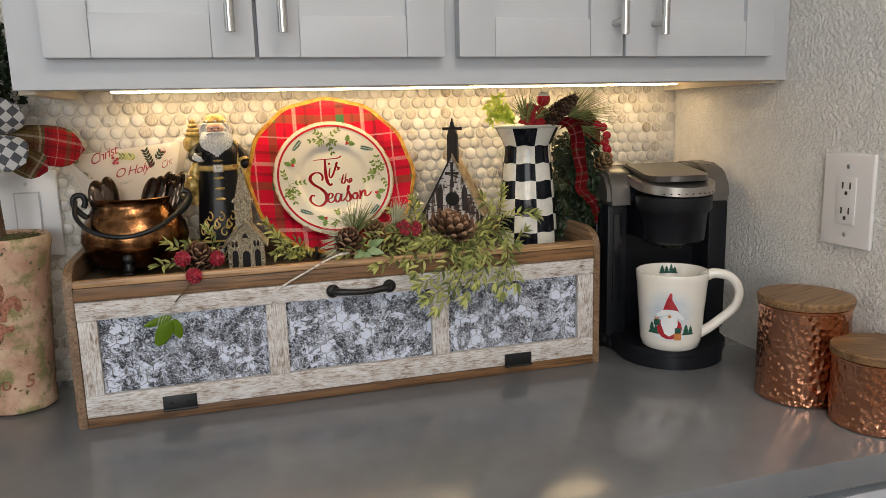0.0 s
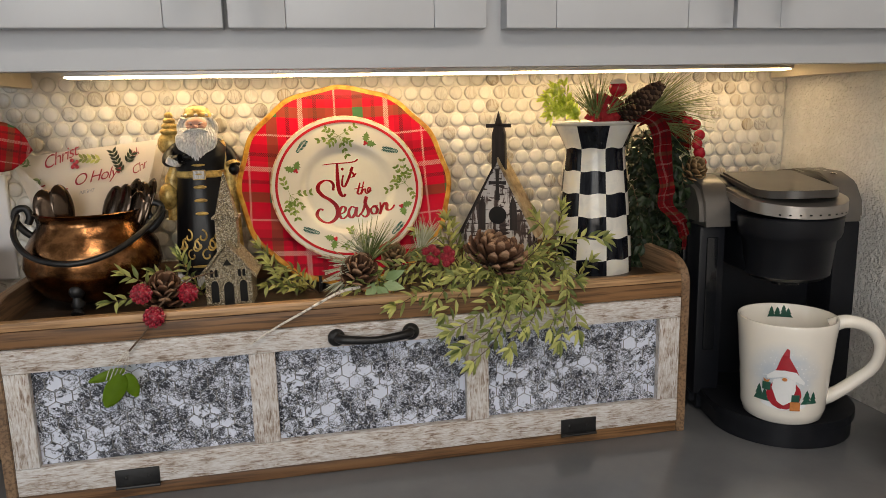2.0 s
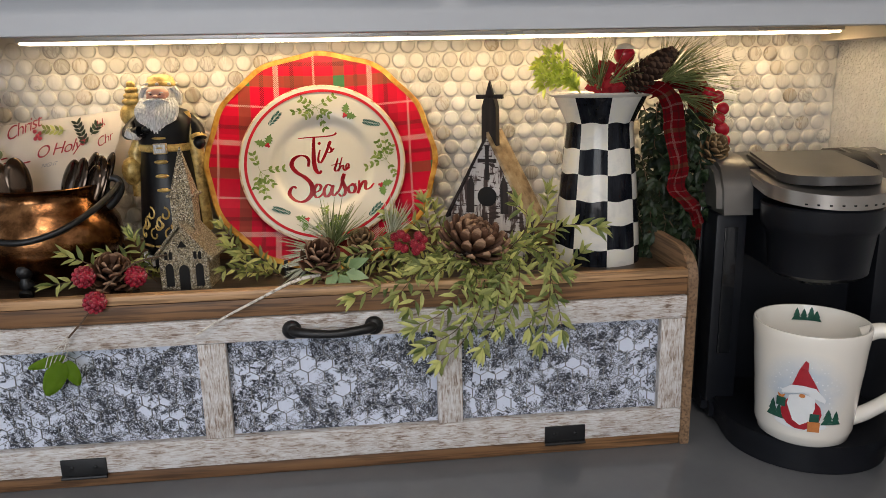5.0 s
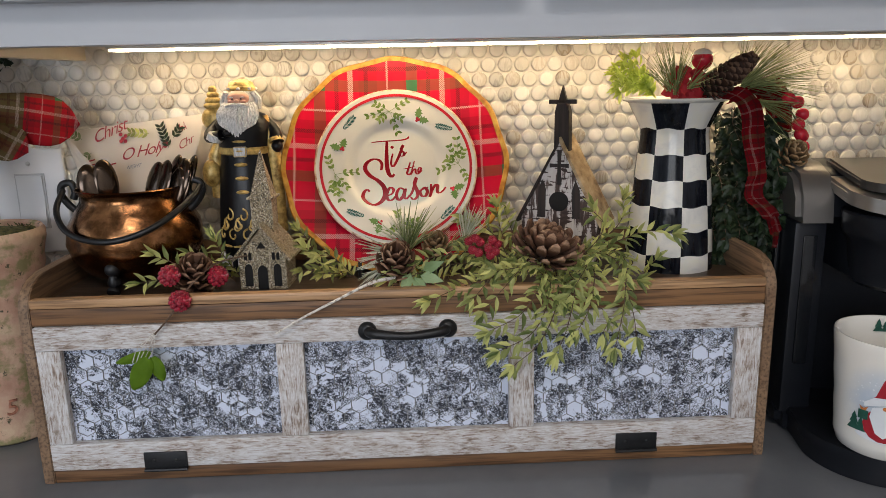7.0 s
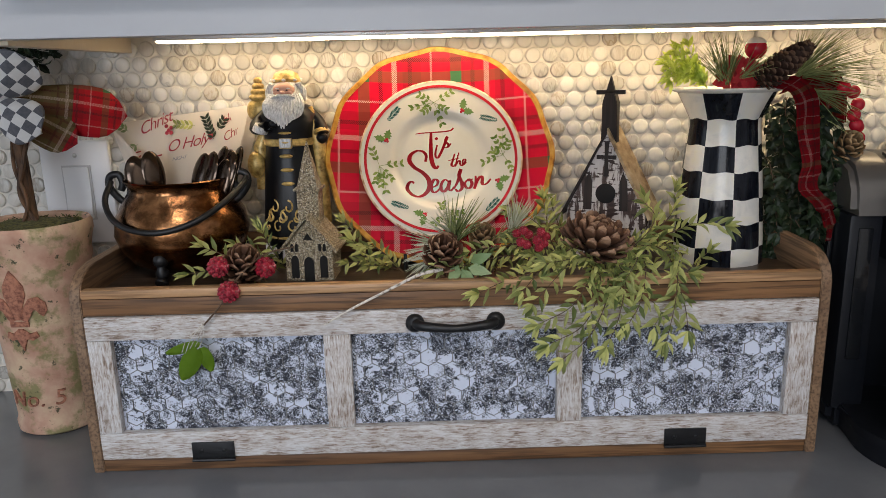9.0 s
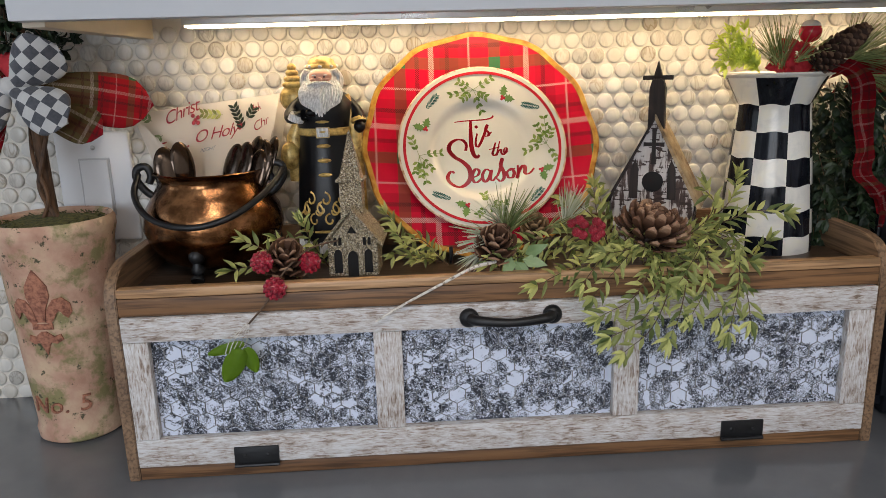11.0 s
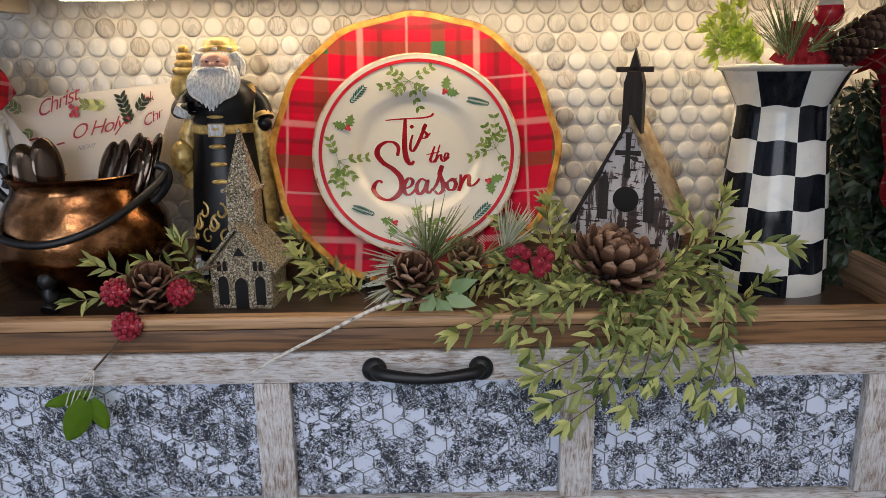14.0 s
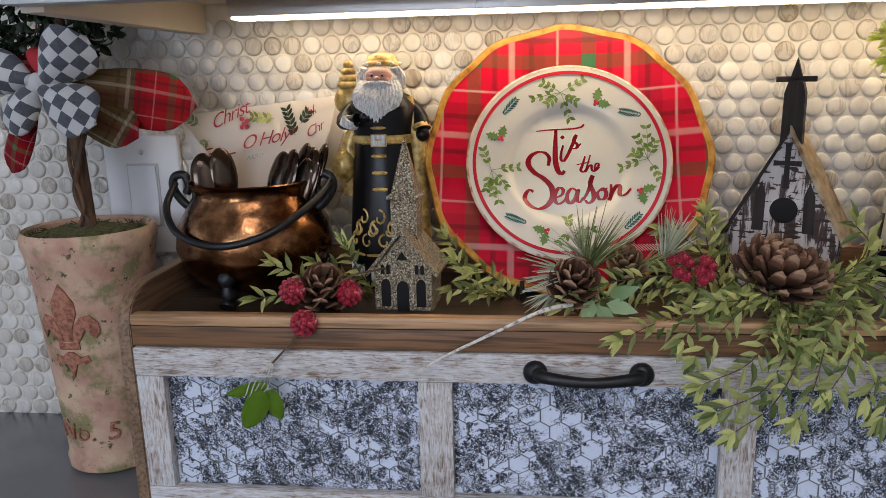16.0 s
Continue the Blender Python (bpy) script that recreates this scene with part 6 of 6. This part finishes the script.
bm = prism([(x, y * 1.0) for x, y in stadium(0.079, 0.06)], 0.020, "z", at=0.0, bevel=0.002)
part("base", bm, M["black_plastic"], maker, m=pose(-0.014, -0.064, 0.0005))
bm = prism([(x, y) for x, y in stadium(0.083, 0.05)], 0.010, "z", at=0.021, bevel=0.002)
part("drip_tray", bm, M["black_plastic"], maker, "matte black drip tray", m=pose(-0.014, -0.062, 0.0005))

# ---- mug on the drip tray ----
n = Nodes("mug_glaze")
sep = n.tree.nodes.new("ShaderNodeSeparateXYZ")
n.put(sep.inputs[0], n.coords(kind=3))
near = n.node("ShaderNodeVectorMath", out=1, props={"operation": "DISTANCE"}, i0=n.coords(kind=3), i1=(-0.012, -0.050, 0.062))
wash = n.noise(n.coords(), 40, 4, 0.6)
f = n.math("MULTIPLY", n.ramp(near, [(0.022, 1.0), (0.046, 0.0)]), n.ramp(wash, [(0.25, 0.45), (0.6, 1.0)]))
speck = n.ramp(n.node("ShaderNodeTexVoronoi", i0=n.coords(), i2=240.0), [(0.16, 1.0), (0.22, 0.0)])
col = n.mix(n.math("MULTIPLY", f, 0.75), (0.78, 0.745, 0.68), (0.40, 0.50, 0.62))
col = n.mix(n.math("MULTIPLY", speck, f), col, (0.8, 0.82, 0.84))
M["mug"] = n.done(col, 0.16, coat=0.3)
mug = thing("mug", pose(0.894, -0.046, TOP + 0.0335, 0, 0, -22), "large cream stoneware mug with a painted winter scene", "mug")
ridges = lambda a, z: 1 + 0.004 * math.sin(z * 420)
mug_prof = [(0.0, 0.0), (0.040, 0.0), (0.0445, 0.003), (0.0475, 0.012)] + [(0.0480 + 0.0085 * (k / 10) ** 1.2, 0.014 + 0.0108 * k) for k in range(11)] + [(0.0558, 0.1245), (0.0540, 0.1245), (0.0525, 0.120), (0.0450, 0.020), (0.038, 0.007), (0.0, 0.006)]
part("body", lathe(mug_prof, 64, wobble=lambda a, z: ridges(a, z) if 0.01 < z < 0.12 else 1.0), M["mug"], mug)
part("handle", tube(curve([(0.048, 0, 0.112), (0.066, -0.003, 0.119), (0.090, -0.006, 0.113), (0.103, -0.007, 0.092), (0.098, -0.007, 0.066), (0.078, -0.005, 0.045), (0.058, -0.003, 0.028), (0.046, 0, 0.020)], 7), [0.0088 - 0.0016 * math.sin(math.pi * k / 49) for k in range(50)], 14), M["mug"], mug)


def mug_r(z):
    return 0.0480 + 0.0085 * max(0.0, (z - 0.014) / 0.116) ** 1.2


def decal(name, outline, colour, lift=0.0006, at=-14.0, inside=False, label=""):
    """A flat painted shape laid round the mug: (along, height) in metres."""
    if not inside:
        outline = [(u * 1.15, 0.014 + (v_ - 0.014) * 1.12) for u, v_ in outline]
    bm = bmesh.new()
    mid_u = sum(u for u, _ in outline) / len(outline)
    mid_v = sum(v_ for _, v_ in outline) / len(outline)

    def wrap(u, v_):
        r = mug_r(v_) * 1.004 + lift if not inside else mug_r(v_) - 0.0045 - lift
        a = radians(-90 + at) + (u / mug_r(v_)) * (-1 if inside else 1)
        return (r * math.cos(a), r * math.sin(a), v_)

    ring = []
    n_ = len(outline)
    for i in range(n_):
        (u0, v0), (u1, v1) = outline[i], outline[(i + 1) % n_]
        ring += [(u0 + (u1 - u0) * k / 4, v0 + (v1 - v0) * k / 4) for k in range(4)]
    levels_ = [[bm.verts.new(wrap(mid_u + (u - mid_u) * s, mid_v + (v_ - mid_v) * s)) for u, v_ in ring] for s in (1.0, 0.66, 0.33)]
    c = bm.verts.new(wrap(mid_u, mid_v))
    m_ = len(ring)
    for a, b in zip(levels_, levels_[1:]):
        for i in range(m_):
            bm.faces.new((a[i], a[(i + 1) % m_], b[(i + 1) % m_], b[i]))
    for i in range(m_):
        bm.faces.new((levels_[-1][i], levels_[-1][(i + 1) % m_], c))
    part(name, bm, M[colour], mug, label)


def oval(u, v_, a, b, k=14):
    return [(u + a * math.cos(TAU * i / k), v_ + b * math.sin(TAU * i / k)) for i in range(k)]


M["decal_red"] = plain("painted_red", (0.36, 0.02, 0.03), 0.25, vary=0.2, scale=150)
M["decal_green"] = plain("painted_dark_green", (0.02, 0.085, 0.06), 0.25, vary=0.3, scale=200)
M["decal_white"] = plain("painted_white", (0.74, 0.76, 0.78), 0.25, vary=0.05, scale=100)
M["decal_gold"] = plain("painted_orange", (0.52, 0.19, 0.06), 0.25, vary=0.3, scale=200)


def tree_shape(u, v_, w, h):
    return [(u - w, v_), (u - w * 0.45, v_ + h * 0.35), (u - w * 0.7, v_ + h * 0.36), (u - w * 0.3, v_ + h * 0.68), (u - w * 0.42, v_ + h * 0.68), (u, v_ + h), (u + w * 0.42, v_ + h * 0.68), (u + w * 0.3, v_ + h * 0.68), (u + w * 0.7, v_ + h * 0.36), (u + w * 0.45, v_ + h * 0.35), (u + w, v_)]


decal("painted_snow", oval(0, 0.026, 0.022, 0.005), "decal_white", 0.0004)
for u, w, h in ((-0.024, 0.006, 0.018), (-0.018, 0.005, 0.014), (0.022, 0.006, 0.016), (0.029, 0.005, 0.014)):
    decal("painted_tree", tree_shape(u, 0.028, w, h), "decal_green", 0.0006)
decal("painted_coat", oval(0, 0.038, 0.0165, 0.0165), "decal_red", 0.0008)
decal("painted_beard", [(-0.010, 0.054), (-0.0115, 0.045), (-0.006, 0.030), (0.0, 0.026), (0.007, 0.031), (0.0105, 0.044), (0.010, 0.054), (0.0, 0.058)], "decal_white", 0.0011)
decal("painted_hat", [(-0.0155, 0.057), (-0.008, 0.066), (-0.004, 0.080), (0.0005, 0.090), (0.003, 0.088), (0.003, 0.080), (0.010, 0.067), (0.0155, 0.055), (0.009, 0.060), (0.0, 0.062), (-0.009, 0.061)], "decal_red", 0.0013)
decal("painted_hat_band", [(-0.0165, 0.054), (-0.009, 0.0595), (0.0, 0.061), (0.009, 0.0595), (0.018, 0.050), (0.0185, 0.0535), (0.010, 0.064), (0.0, 0.0655), (-0.009, 0.0645), (-0.0165, 0.058)], "decal_white", 0.0016)
decal("painted_parcel", [(-0.0205, 0.041), (-0.0125, 0.041), (-0.0125, 0.050), (-0.0205, 0.050)], "decal_green", 0.0016)
decal("painted_parcel", [(0.006, 0.021), (0.0155, 0.021), (0.0155, 0.031), (0.006, 0.031)], "decal_gold", 0.0018)
decal("painted_bow", [(0.007, 0.031), (0.0145, 0.031), (0.0145, 0.039), (0.007, 0.039)], "decal_green", 0.0017)
decal("painted_bow", [(-0.0185, 0.050), (-0.0145, 0.050), (-0.0130, 0.054), (-0.0165, 0.052), (-0.0200, 0.054)], "decal_gold", 0.0019)
decal("painted_nose", oval(0.0, 0.0555, 0.0024, 0.0020), "decal_gold", 0.0019)
for u, h in ((-0.010, 0.014), (-0.002, 0.013), (0.006, 0.016), (0.012, 0.012)):
    decal("painted_tree", tree_shape(u, 0.108, 0.006, h), "decal_green", 0.0004, at=176, inside=True)

# ---- hammered copper canisters ----
n = Nodes("hammered_copper")
cells = n.tree.nodes.new("ShaderNodeTexVoronoi")
cells.feature = "SMOOTH_F1"
n.put(cells.inputs[0], n.coords((1, 1, 0.9))), n.put(cells.inputs["Scale"], 135.0), n.put(cells.inputs["Smoothness"], 0.35)
n.bump(cells.outputs[0], 0.75, 0.0036)
big = n.noise(n.coords(), 14, 4)
M["hammered"] = n.done(n.ramp(big, [(0.3, (0.62, 0.27, 0.15)), (0.7, (0.78, 0.39, 0.25))]), 0.2, 1.0)
M["bright_copper"] = plain("bright_copper", (0.72, 0.36, 0.22), 0.18, 1.0, vary=0.06)
M["acacia"] = wood("acacia_wood_lid", (0.15, 0.075, 0.03), (0.36, 0.21, 0.10), "x", 0.45, 0.8)
for x, y, r, h, t in ((0.9925, -0.224, 0.0605, 0.149, 20), (1.013, -0.336, 0.0565, 0.104, -14)):
    can = thing("copper_canister", pose(x, y, TOP, 0, 0, t), ("tall" if h > 0.12 else "short") + " hammered copper canister with an acacia wood lid", "canister", "copper canisters")
    part("body", lathe([(0.0, 0.0005), (r - 0.003, 0.0005), (r - 0.0005, 0.002), (r, 0.005), (r, h - 0.016), (r + 0.0012, h - 0.014), (r + 0.0012, h - 0.012), (r - 0.002, h - 0.0115), (0.0, h - 0.012)], 96), M["hammered"], can)
    part("rim", lathe([(r, h - 0.0165), (r + 0.0016, h - 0.0155), (r + 0.0018, h - 0.0125), (r + 0.0004, h - 0.0112)], 96), M["bright_copper"], can, "smooth copper rim")
    part("lid", lathe([(0.0, h - 0.0110), (r + 0.0022, h - 0.0110), (r + 0.0030, h - 0.009), (r + 0.0030, h - 0.002), (r + 0.001, h), (0.0, h)], 96), M["acacia"], can, "acacia wood lid")

# ---- topiary in a terracotta pot ----
n = Nodes("mossy_terracotta")
v = n.coords()
a, b, c = n.noise(v, 22, 4, 0.6), n.noise(n.coords(loc=(3, 1, 2)), 26, 5, 0.65), n.noise(v, 160, 4)
col = n.ramp(a, [(0.3, (0.36, 0.18, 0.12)), (0.5, (0.50, 0.31, 0.22)), (0.72, (0.60, 0.46, 0.30))])
col = n.mix(n.ramp(b, [(0.50, 0.0), (0.60, 0.8)]), col, (0.17, 0.18, 0.06))
col = n.mix(n.ramp(n.noise(n.coords(loc=(7, 5, 2)), 70, 5, 0.7), [(0.60, 0.0), (0.65, 0.9)]), col, (0.03, 0.04, 0.016))
n.bump(n.math("ADD", c, b), 0.5, 0.0015)
M["terracotta"] = n.done(col, 0.85)
M["clay_red"] = two_tone("bare_terracotta", [(0.35, (0.16, 0.055, 0.035)), (0.6, (0.42, 0.18, 0.11))], 210, 0.85, bump=1.0, distance=0.0015)
M["moss"] = two_tone("dry_moss", [(0.35, (0.025, 0.03, 0.010)), (0.6, (0.12, 0.11, 0.03))], 260, 0.95, bump=1.0, distance=0.002)
TX, TY = -0.100, 0.136
topiary = thing("topiary", pose(TX, TY, TOP), "ball topiary in a mossy terracotta pot with chequered bow", "topiary")


def pot_r(z):
    return 0.0460 + 0.0145 * (z / 0.236)


pot_prof = [(0.0, 0.0), (0.0440, 0.0), (0.0485, 0.003), (0.0495, 0.012), (0.0475, 0.018)] + [(pot_r(z), z) for z in (0.03, 0.06, 0.1, 0.14, 0.18, 0.205)] + [(pot_r(0.215) + 0.0015, 0.213), (pot_r(0.22) + 0.0008, 0.222), (0.0630, 0.236), (0.0652, 0.243), (0.0652, 0.252), (0.0625, 0.257), (0.0590, 0.255), (0.0570, 0.240), (0.0, 0.238)]
pot = part("pot", lathe(pot_prof, 64, wobble=lambda a, z: 1 + 0.006 * noise.noise((3 * math.cos(a), 3 * math.sin(a), z * 12))), M["terracotta"], topiary, "mossy weathered terracotta pot")


def wrap_pot(bm, angle, lift):
    """Bends a flat drawing (x across, z up) round the pot."""
    for v_ in bm.verts:
        r = pot_r(v_.co.z) + lift - v_.co.y
        a = radians(angle) + v_.co.x / pot_r(v_.co.z)
        v_.co = (r * math.cos(a), r * math.sin(a), v_.co.z)
    return bm


def relief(outline, angle, thick=0.0024):
    """A raised shape on the pot."""
    bm = bmesh.new()
    mu, mv = sum(p[0] for p in outline) / len(outline), sum(p[1] for p in outline) / len(outline)
    rings_ = [[bm.verts.new((mu + (u - mu) * s, -h_, mv + (v_ - mv) * s)) for u, v_ in outline] for s, h_ in ((1.0, -0.001), (0.97, thick * 0.7), (0.75, thick), (0.4, thick))]
    for p, q in zip(rings_, rings_[1:]):
        for i in range(len(outline)):
            bm.faces.new((p[i], p[(i + 1) % len(outline)], q[(i + 1) % len(outline)], q[i]))
    bm.faces.new(rings_[-1])
    return wrap_pot(bm, angle, 0.0)


FL = -92
petal = [(0, 0.212), (-0.005, 0.204), (-0.012, 0.192), (-0.0125, 0.180), (-0.007, 0.166), (-0.004, 0.150), (0.004, 0.150), (0.007, 0.166), (0.0125, 0.180), (0.012, 0.192), (0.005, 0.204)]
wing = [(0.004, 0.150), (0.007, 0.166), (0.014, 0.176), (0.024, 0.178), (0.031, 0.170), (0.032, 0.160), (0.027, 0.153), (0.025, 0.160), (0.019, 0.164), (0.013, 0.158), (0.009, 0.148)]
foot = [(0.003, 0.140), (0.010, 0.134), (0.017, 0.136), (0.019, 0.129), (0.012, 0.125), (0.006, 0.127), (0.0, 0.112), (-0.006, 0.127), (-0.012, 0.125), (-0.019, 0.129), (-0.017, 0.136), (-0.010, 0.134), (-0.003, 0.140)]
for o in (petal, wing, [(-u, v_) for u, v_ in reversed(wing)], foot, [(-0.011, 0.142), (0.011, 0.142), (0.011, 0.149), (-0.011, 0.149)]):
    part("relief", relief(o, FL), M["clay_red"], pot, "raised bare-clay fleur-de-lis")
me = lettering("No. 5", 0.028, 0.0, 0.15, 0.0012, 1.05)
bm = bmesh.new()
bm.from_mesh(me)
bm.transform(Matrix.Translation((-0.036, 0, 0.040)) @ Matrix.Rotation(radians(90), 4, "X"))
bmesh.ops.subdivide_edges(bm, edges=[e for e in bm.edges if e.calc_length() > 0.006], cuts=2)
part("number_relief", wrap_pot(bm, FL + 2, 0.0008), M["clay_red"], pot, "raised clay lettering", smooth=0)
bm = lathe([(0.060, 0.240), (0.055, 0.250), (0.030, 0.256), (0.0, 0.258)], 40)
for v_ in bm.verts:
    v_.co.z += 0.004 * noise.noise(v_.co * 90) if v_.co.z > 0.245 else 0
bm2 = bm
for k in range(260):
    a, r_ = rnd.uniform(0, TAU), 0.056 * math.sqrt(rnd.random())
    p = Vector((r_ * math.cos(a), r_ * math.sin(a), 0.252))
    tube([p, p + Vector((rnd.uniform(-0.006, 0.006), rnd.uniform(-0.006, 0.006), rnd.uniform(0.000, 0.0035)))], 0.0007, 3, bm2, cap=False)
tagged(part("moss", bm2, M["moss"], topiary, "dry green-brown moss"), kind="stuff")
M["bark"] = two_tone("topiary_bark", [(0.35, (0.022, 0.012, 0.007)), (0.6, (0.13, 0.065, 0.03))], 90, 0.75, stretch=(2, 2, 0.25), bump=0.8)
part("trunk", tube(curve([(0.002, 0, 0.245), (-0.001, 0.002, 0.30), (0.000, -0.002, 0.36), (-0.004, 0.0, 0.42), (-0.004, 0, 0.48)], 6), 0.0068, 10), M["bark"], topiary)
part("vine", tube(curve([(0.010, -0.004, 0.25), (-0.004, -0.009, 0.29), (0.007, -0.009, 0.33), (0.008, 0.005, 0.37), (-0.008, -0.007, 0.42)], 6), 0.0026, 7), M["bark"], topiary, "twisted vine stem")
part("vine", tube(curve([(-0.010, -0.005, 0.25), (0.004, -0.010, 0.28), (-0.006, -0.008, 0.32), (-0.009, 0.004, 0.36), (0.006, -0.008, 0.41)], 6), 0.0022, 7), M["bark"], topiary, "twisted vine stem")
crown, st = bmesh.new(), bmesh.new()
for k in range(330):
    z = 1 - 2 * (k + 0.5) / 330
    a = k * 2.39996
    q = math.sqrt(1 - z * z)
    d = Vector((q * math.cos(a), q * math.sin(a), z))
    r_ = 0.066 * rnd.uniform(0.70, 1.14)
    p = Vector((-0.014, -0.002, 0.492)) + d * r_
    if p.y < 0.075:
        for _ in range(4):
            leaf(crown, p, d + Vector((rnd.uniform(-0.9, 0.9), rnd.uniform(-0.9, 0.9), rnd.uniform(-0.9, 0.9))), d, rnd.uniform(0.010, 0.018), rnd.uniform(0.006, 0.010), 0.3, 0.2)
for k in range(40):
    d = Vector((rnd.gauss(0, 1), rnd.gauss(0, 1), rnd.gauss(0, 1))).normalized()
    c0 = Vector((-0.014, -0.002, 0.492))
    tube([c0, c0 + d * 0.055], 0.0008, 4, st, cap=False)
tagged(part("crown", crown, M["leaf_dark"], topiary, "ball of small dark green leaves", 0), kind="stuff")
part("crown_twigs", st, M["twig"], topiary)
# bow of chequered and tartan ribbon
KN = Vector((0.004, -0.054, 0.400))
M["plaid_tail"] = plaid("tartan_tail", 0.06, 0.85, kind=2, line=0.35, red=(0.36, 0.006, 0.012), spec=0.2, olive=0.578)
bow = part("bow_knot", ball(bmesh.new(), KN, (0.009, 0.009, 0.010), 14, 10), M["check_cloth"], topiary, "knot of the ribbon bow")
chk, tar = "black and white chequered ribbon loop", "red and green tartan ribbon"
puff(KN + Vector((0, 0.006, 0)), (0.090, 0.050, -0.020), (0.3, -1, 0.25), 0.136, 0.058, 0.020, "ribbon_tail", "plaid_tail", bow, tar, 0.35)
puff(KN + Vector((0.004, 0.008, -0.004)), (0.085, 0.034, -0.062), (0.3, -1, 0.2), 0.088, 0.044, 0.012, "ribbon_tail", "plaid_tail", bow, tar, 0.4)
puff(KN + Vector((0, 0.006, 0)), (-0.07, 0.03, 0.02), (-0.3, -1, 0.15), 0.075, 0.040, 0.018, "ribbon_tail", "plaid_uv", bow, tar, 0.3)
puff(KN + Vector((-0.010, 0.006, -0.01)), (-0.045, 0.01, -0.08), (0, -1, 0.1), 0.085, 0.030, 0.012, "ribbon_tail", "plaid_uv", bow, tar, 0.3)
puff(KN, (0.80, -0.02, 0.62), (0.35, -1, -0.1), 0.066, 0.052, 0.018, "ribbon_loop", "check_cloth", bow, chk)
puff(KN, (0.80, -0.14, -0.52), (0.35, -1, 0.2), 0.068, 0.050, 0.018, "ribbon_loop", "check_cloth", bow, chk)
puff(KN, (-0.95, 0.0, 0.30), (-0.2, -1, 0.0), 0.058, 0.042, 0.026, "ribbon_loop", "check_cloth", bow, chk)
puff(KN, (-0.62, -0.05, -0.75), (-0.2, -1, 0.0), 0.056, 0.038, 0.022, "ribbon_loop", "check_cloth", bow, chk)
puff(KN + Vector((0.002, 0.004, 0.004)), (0.05, 0.02, 0.9), (0, -1, 0.1), 0.030, 0.026, 0.014, "ribbon_loop", "red_cloth", bow, "red ribbon loop behind the knot")
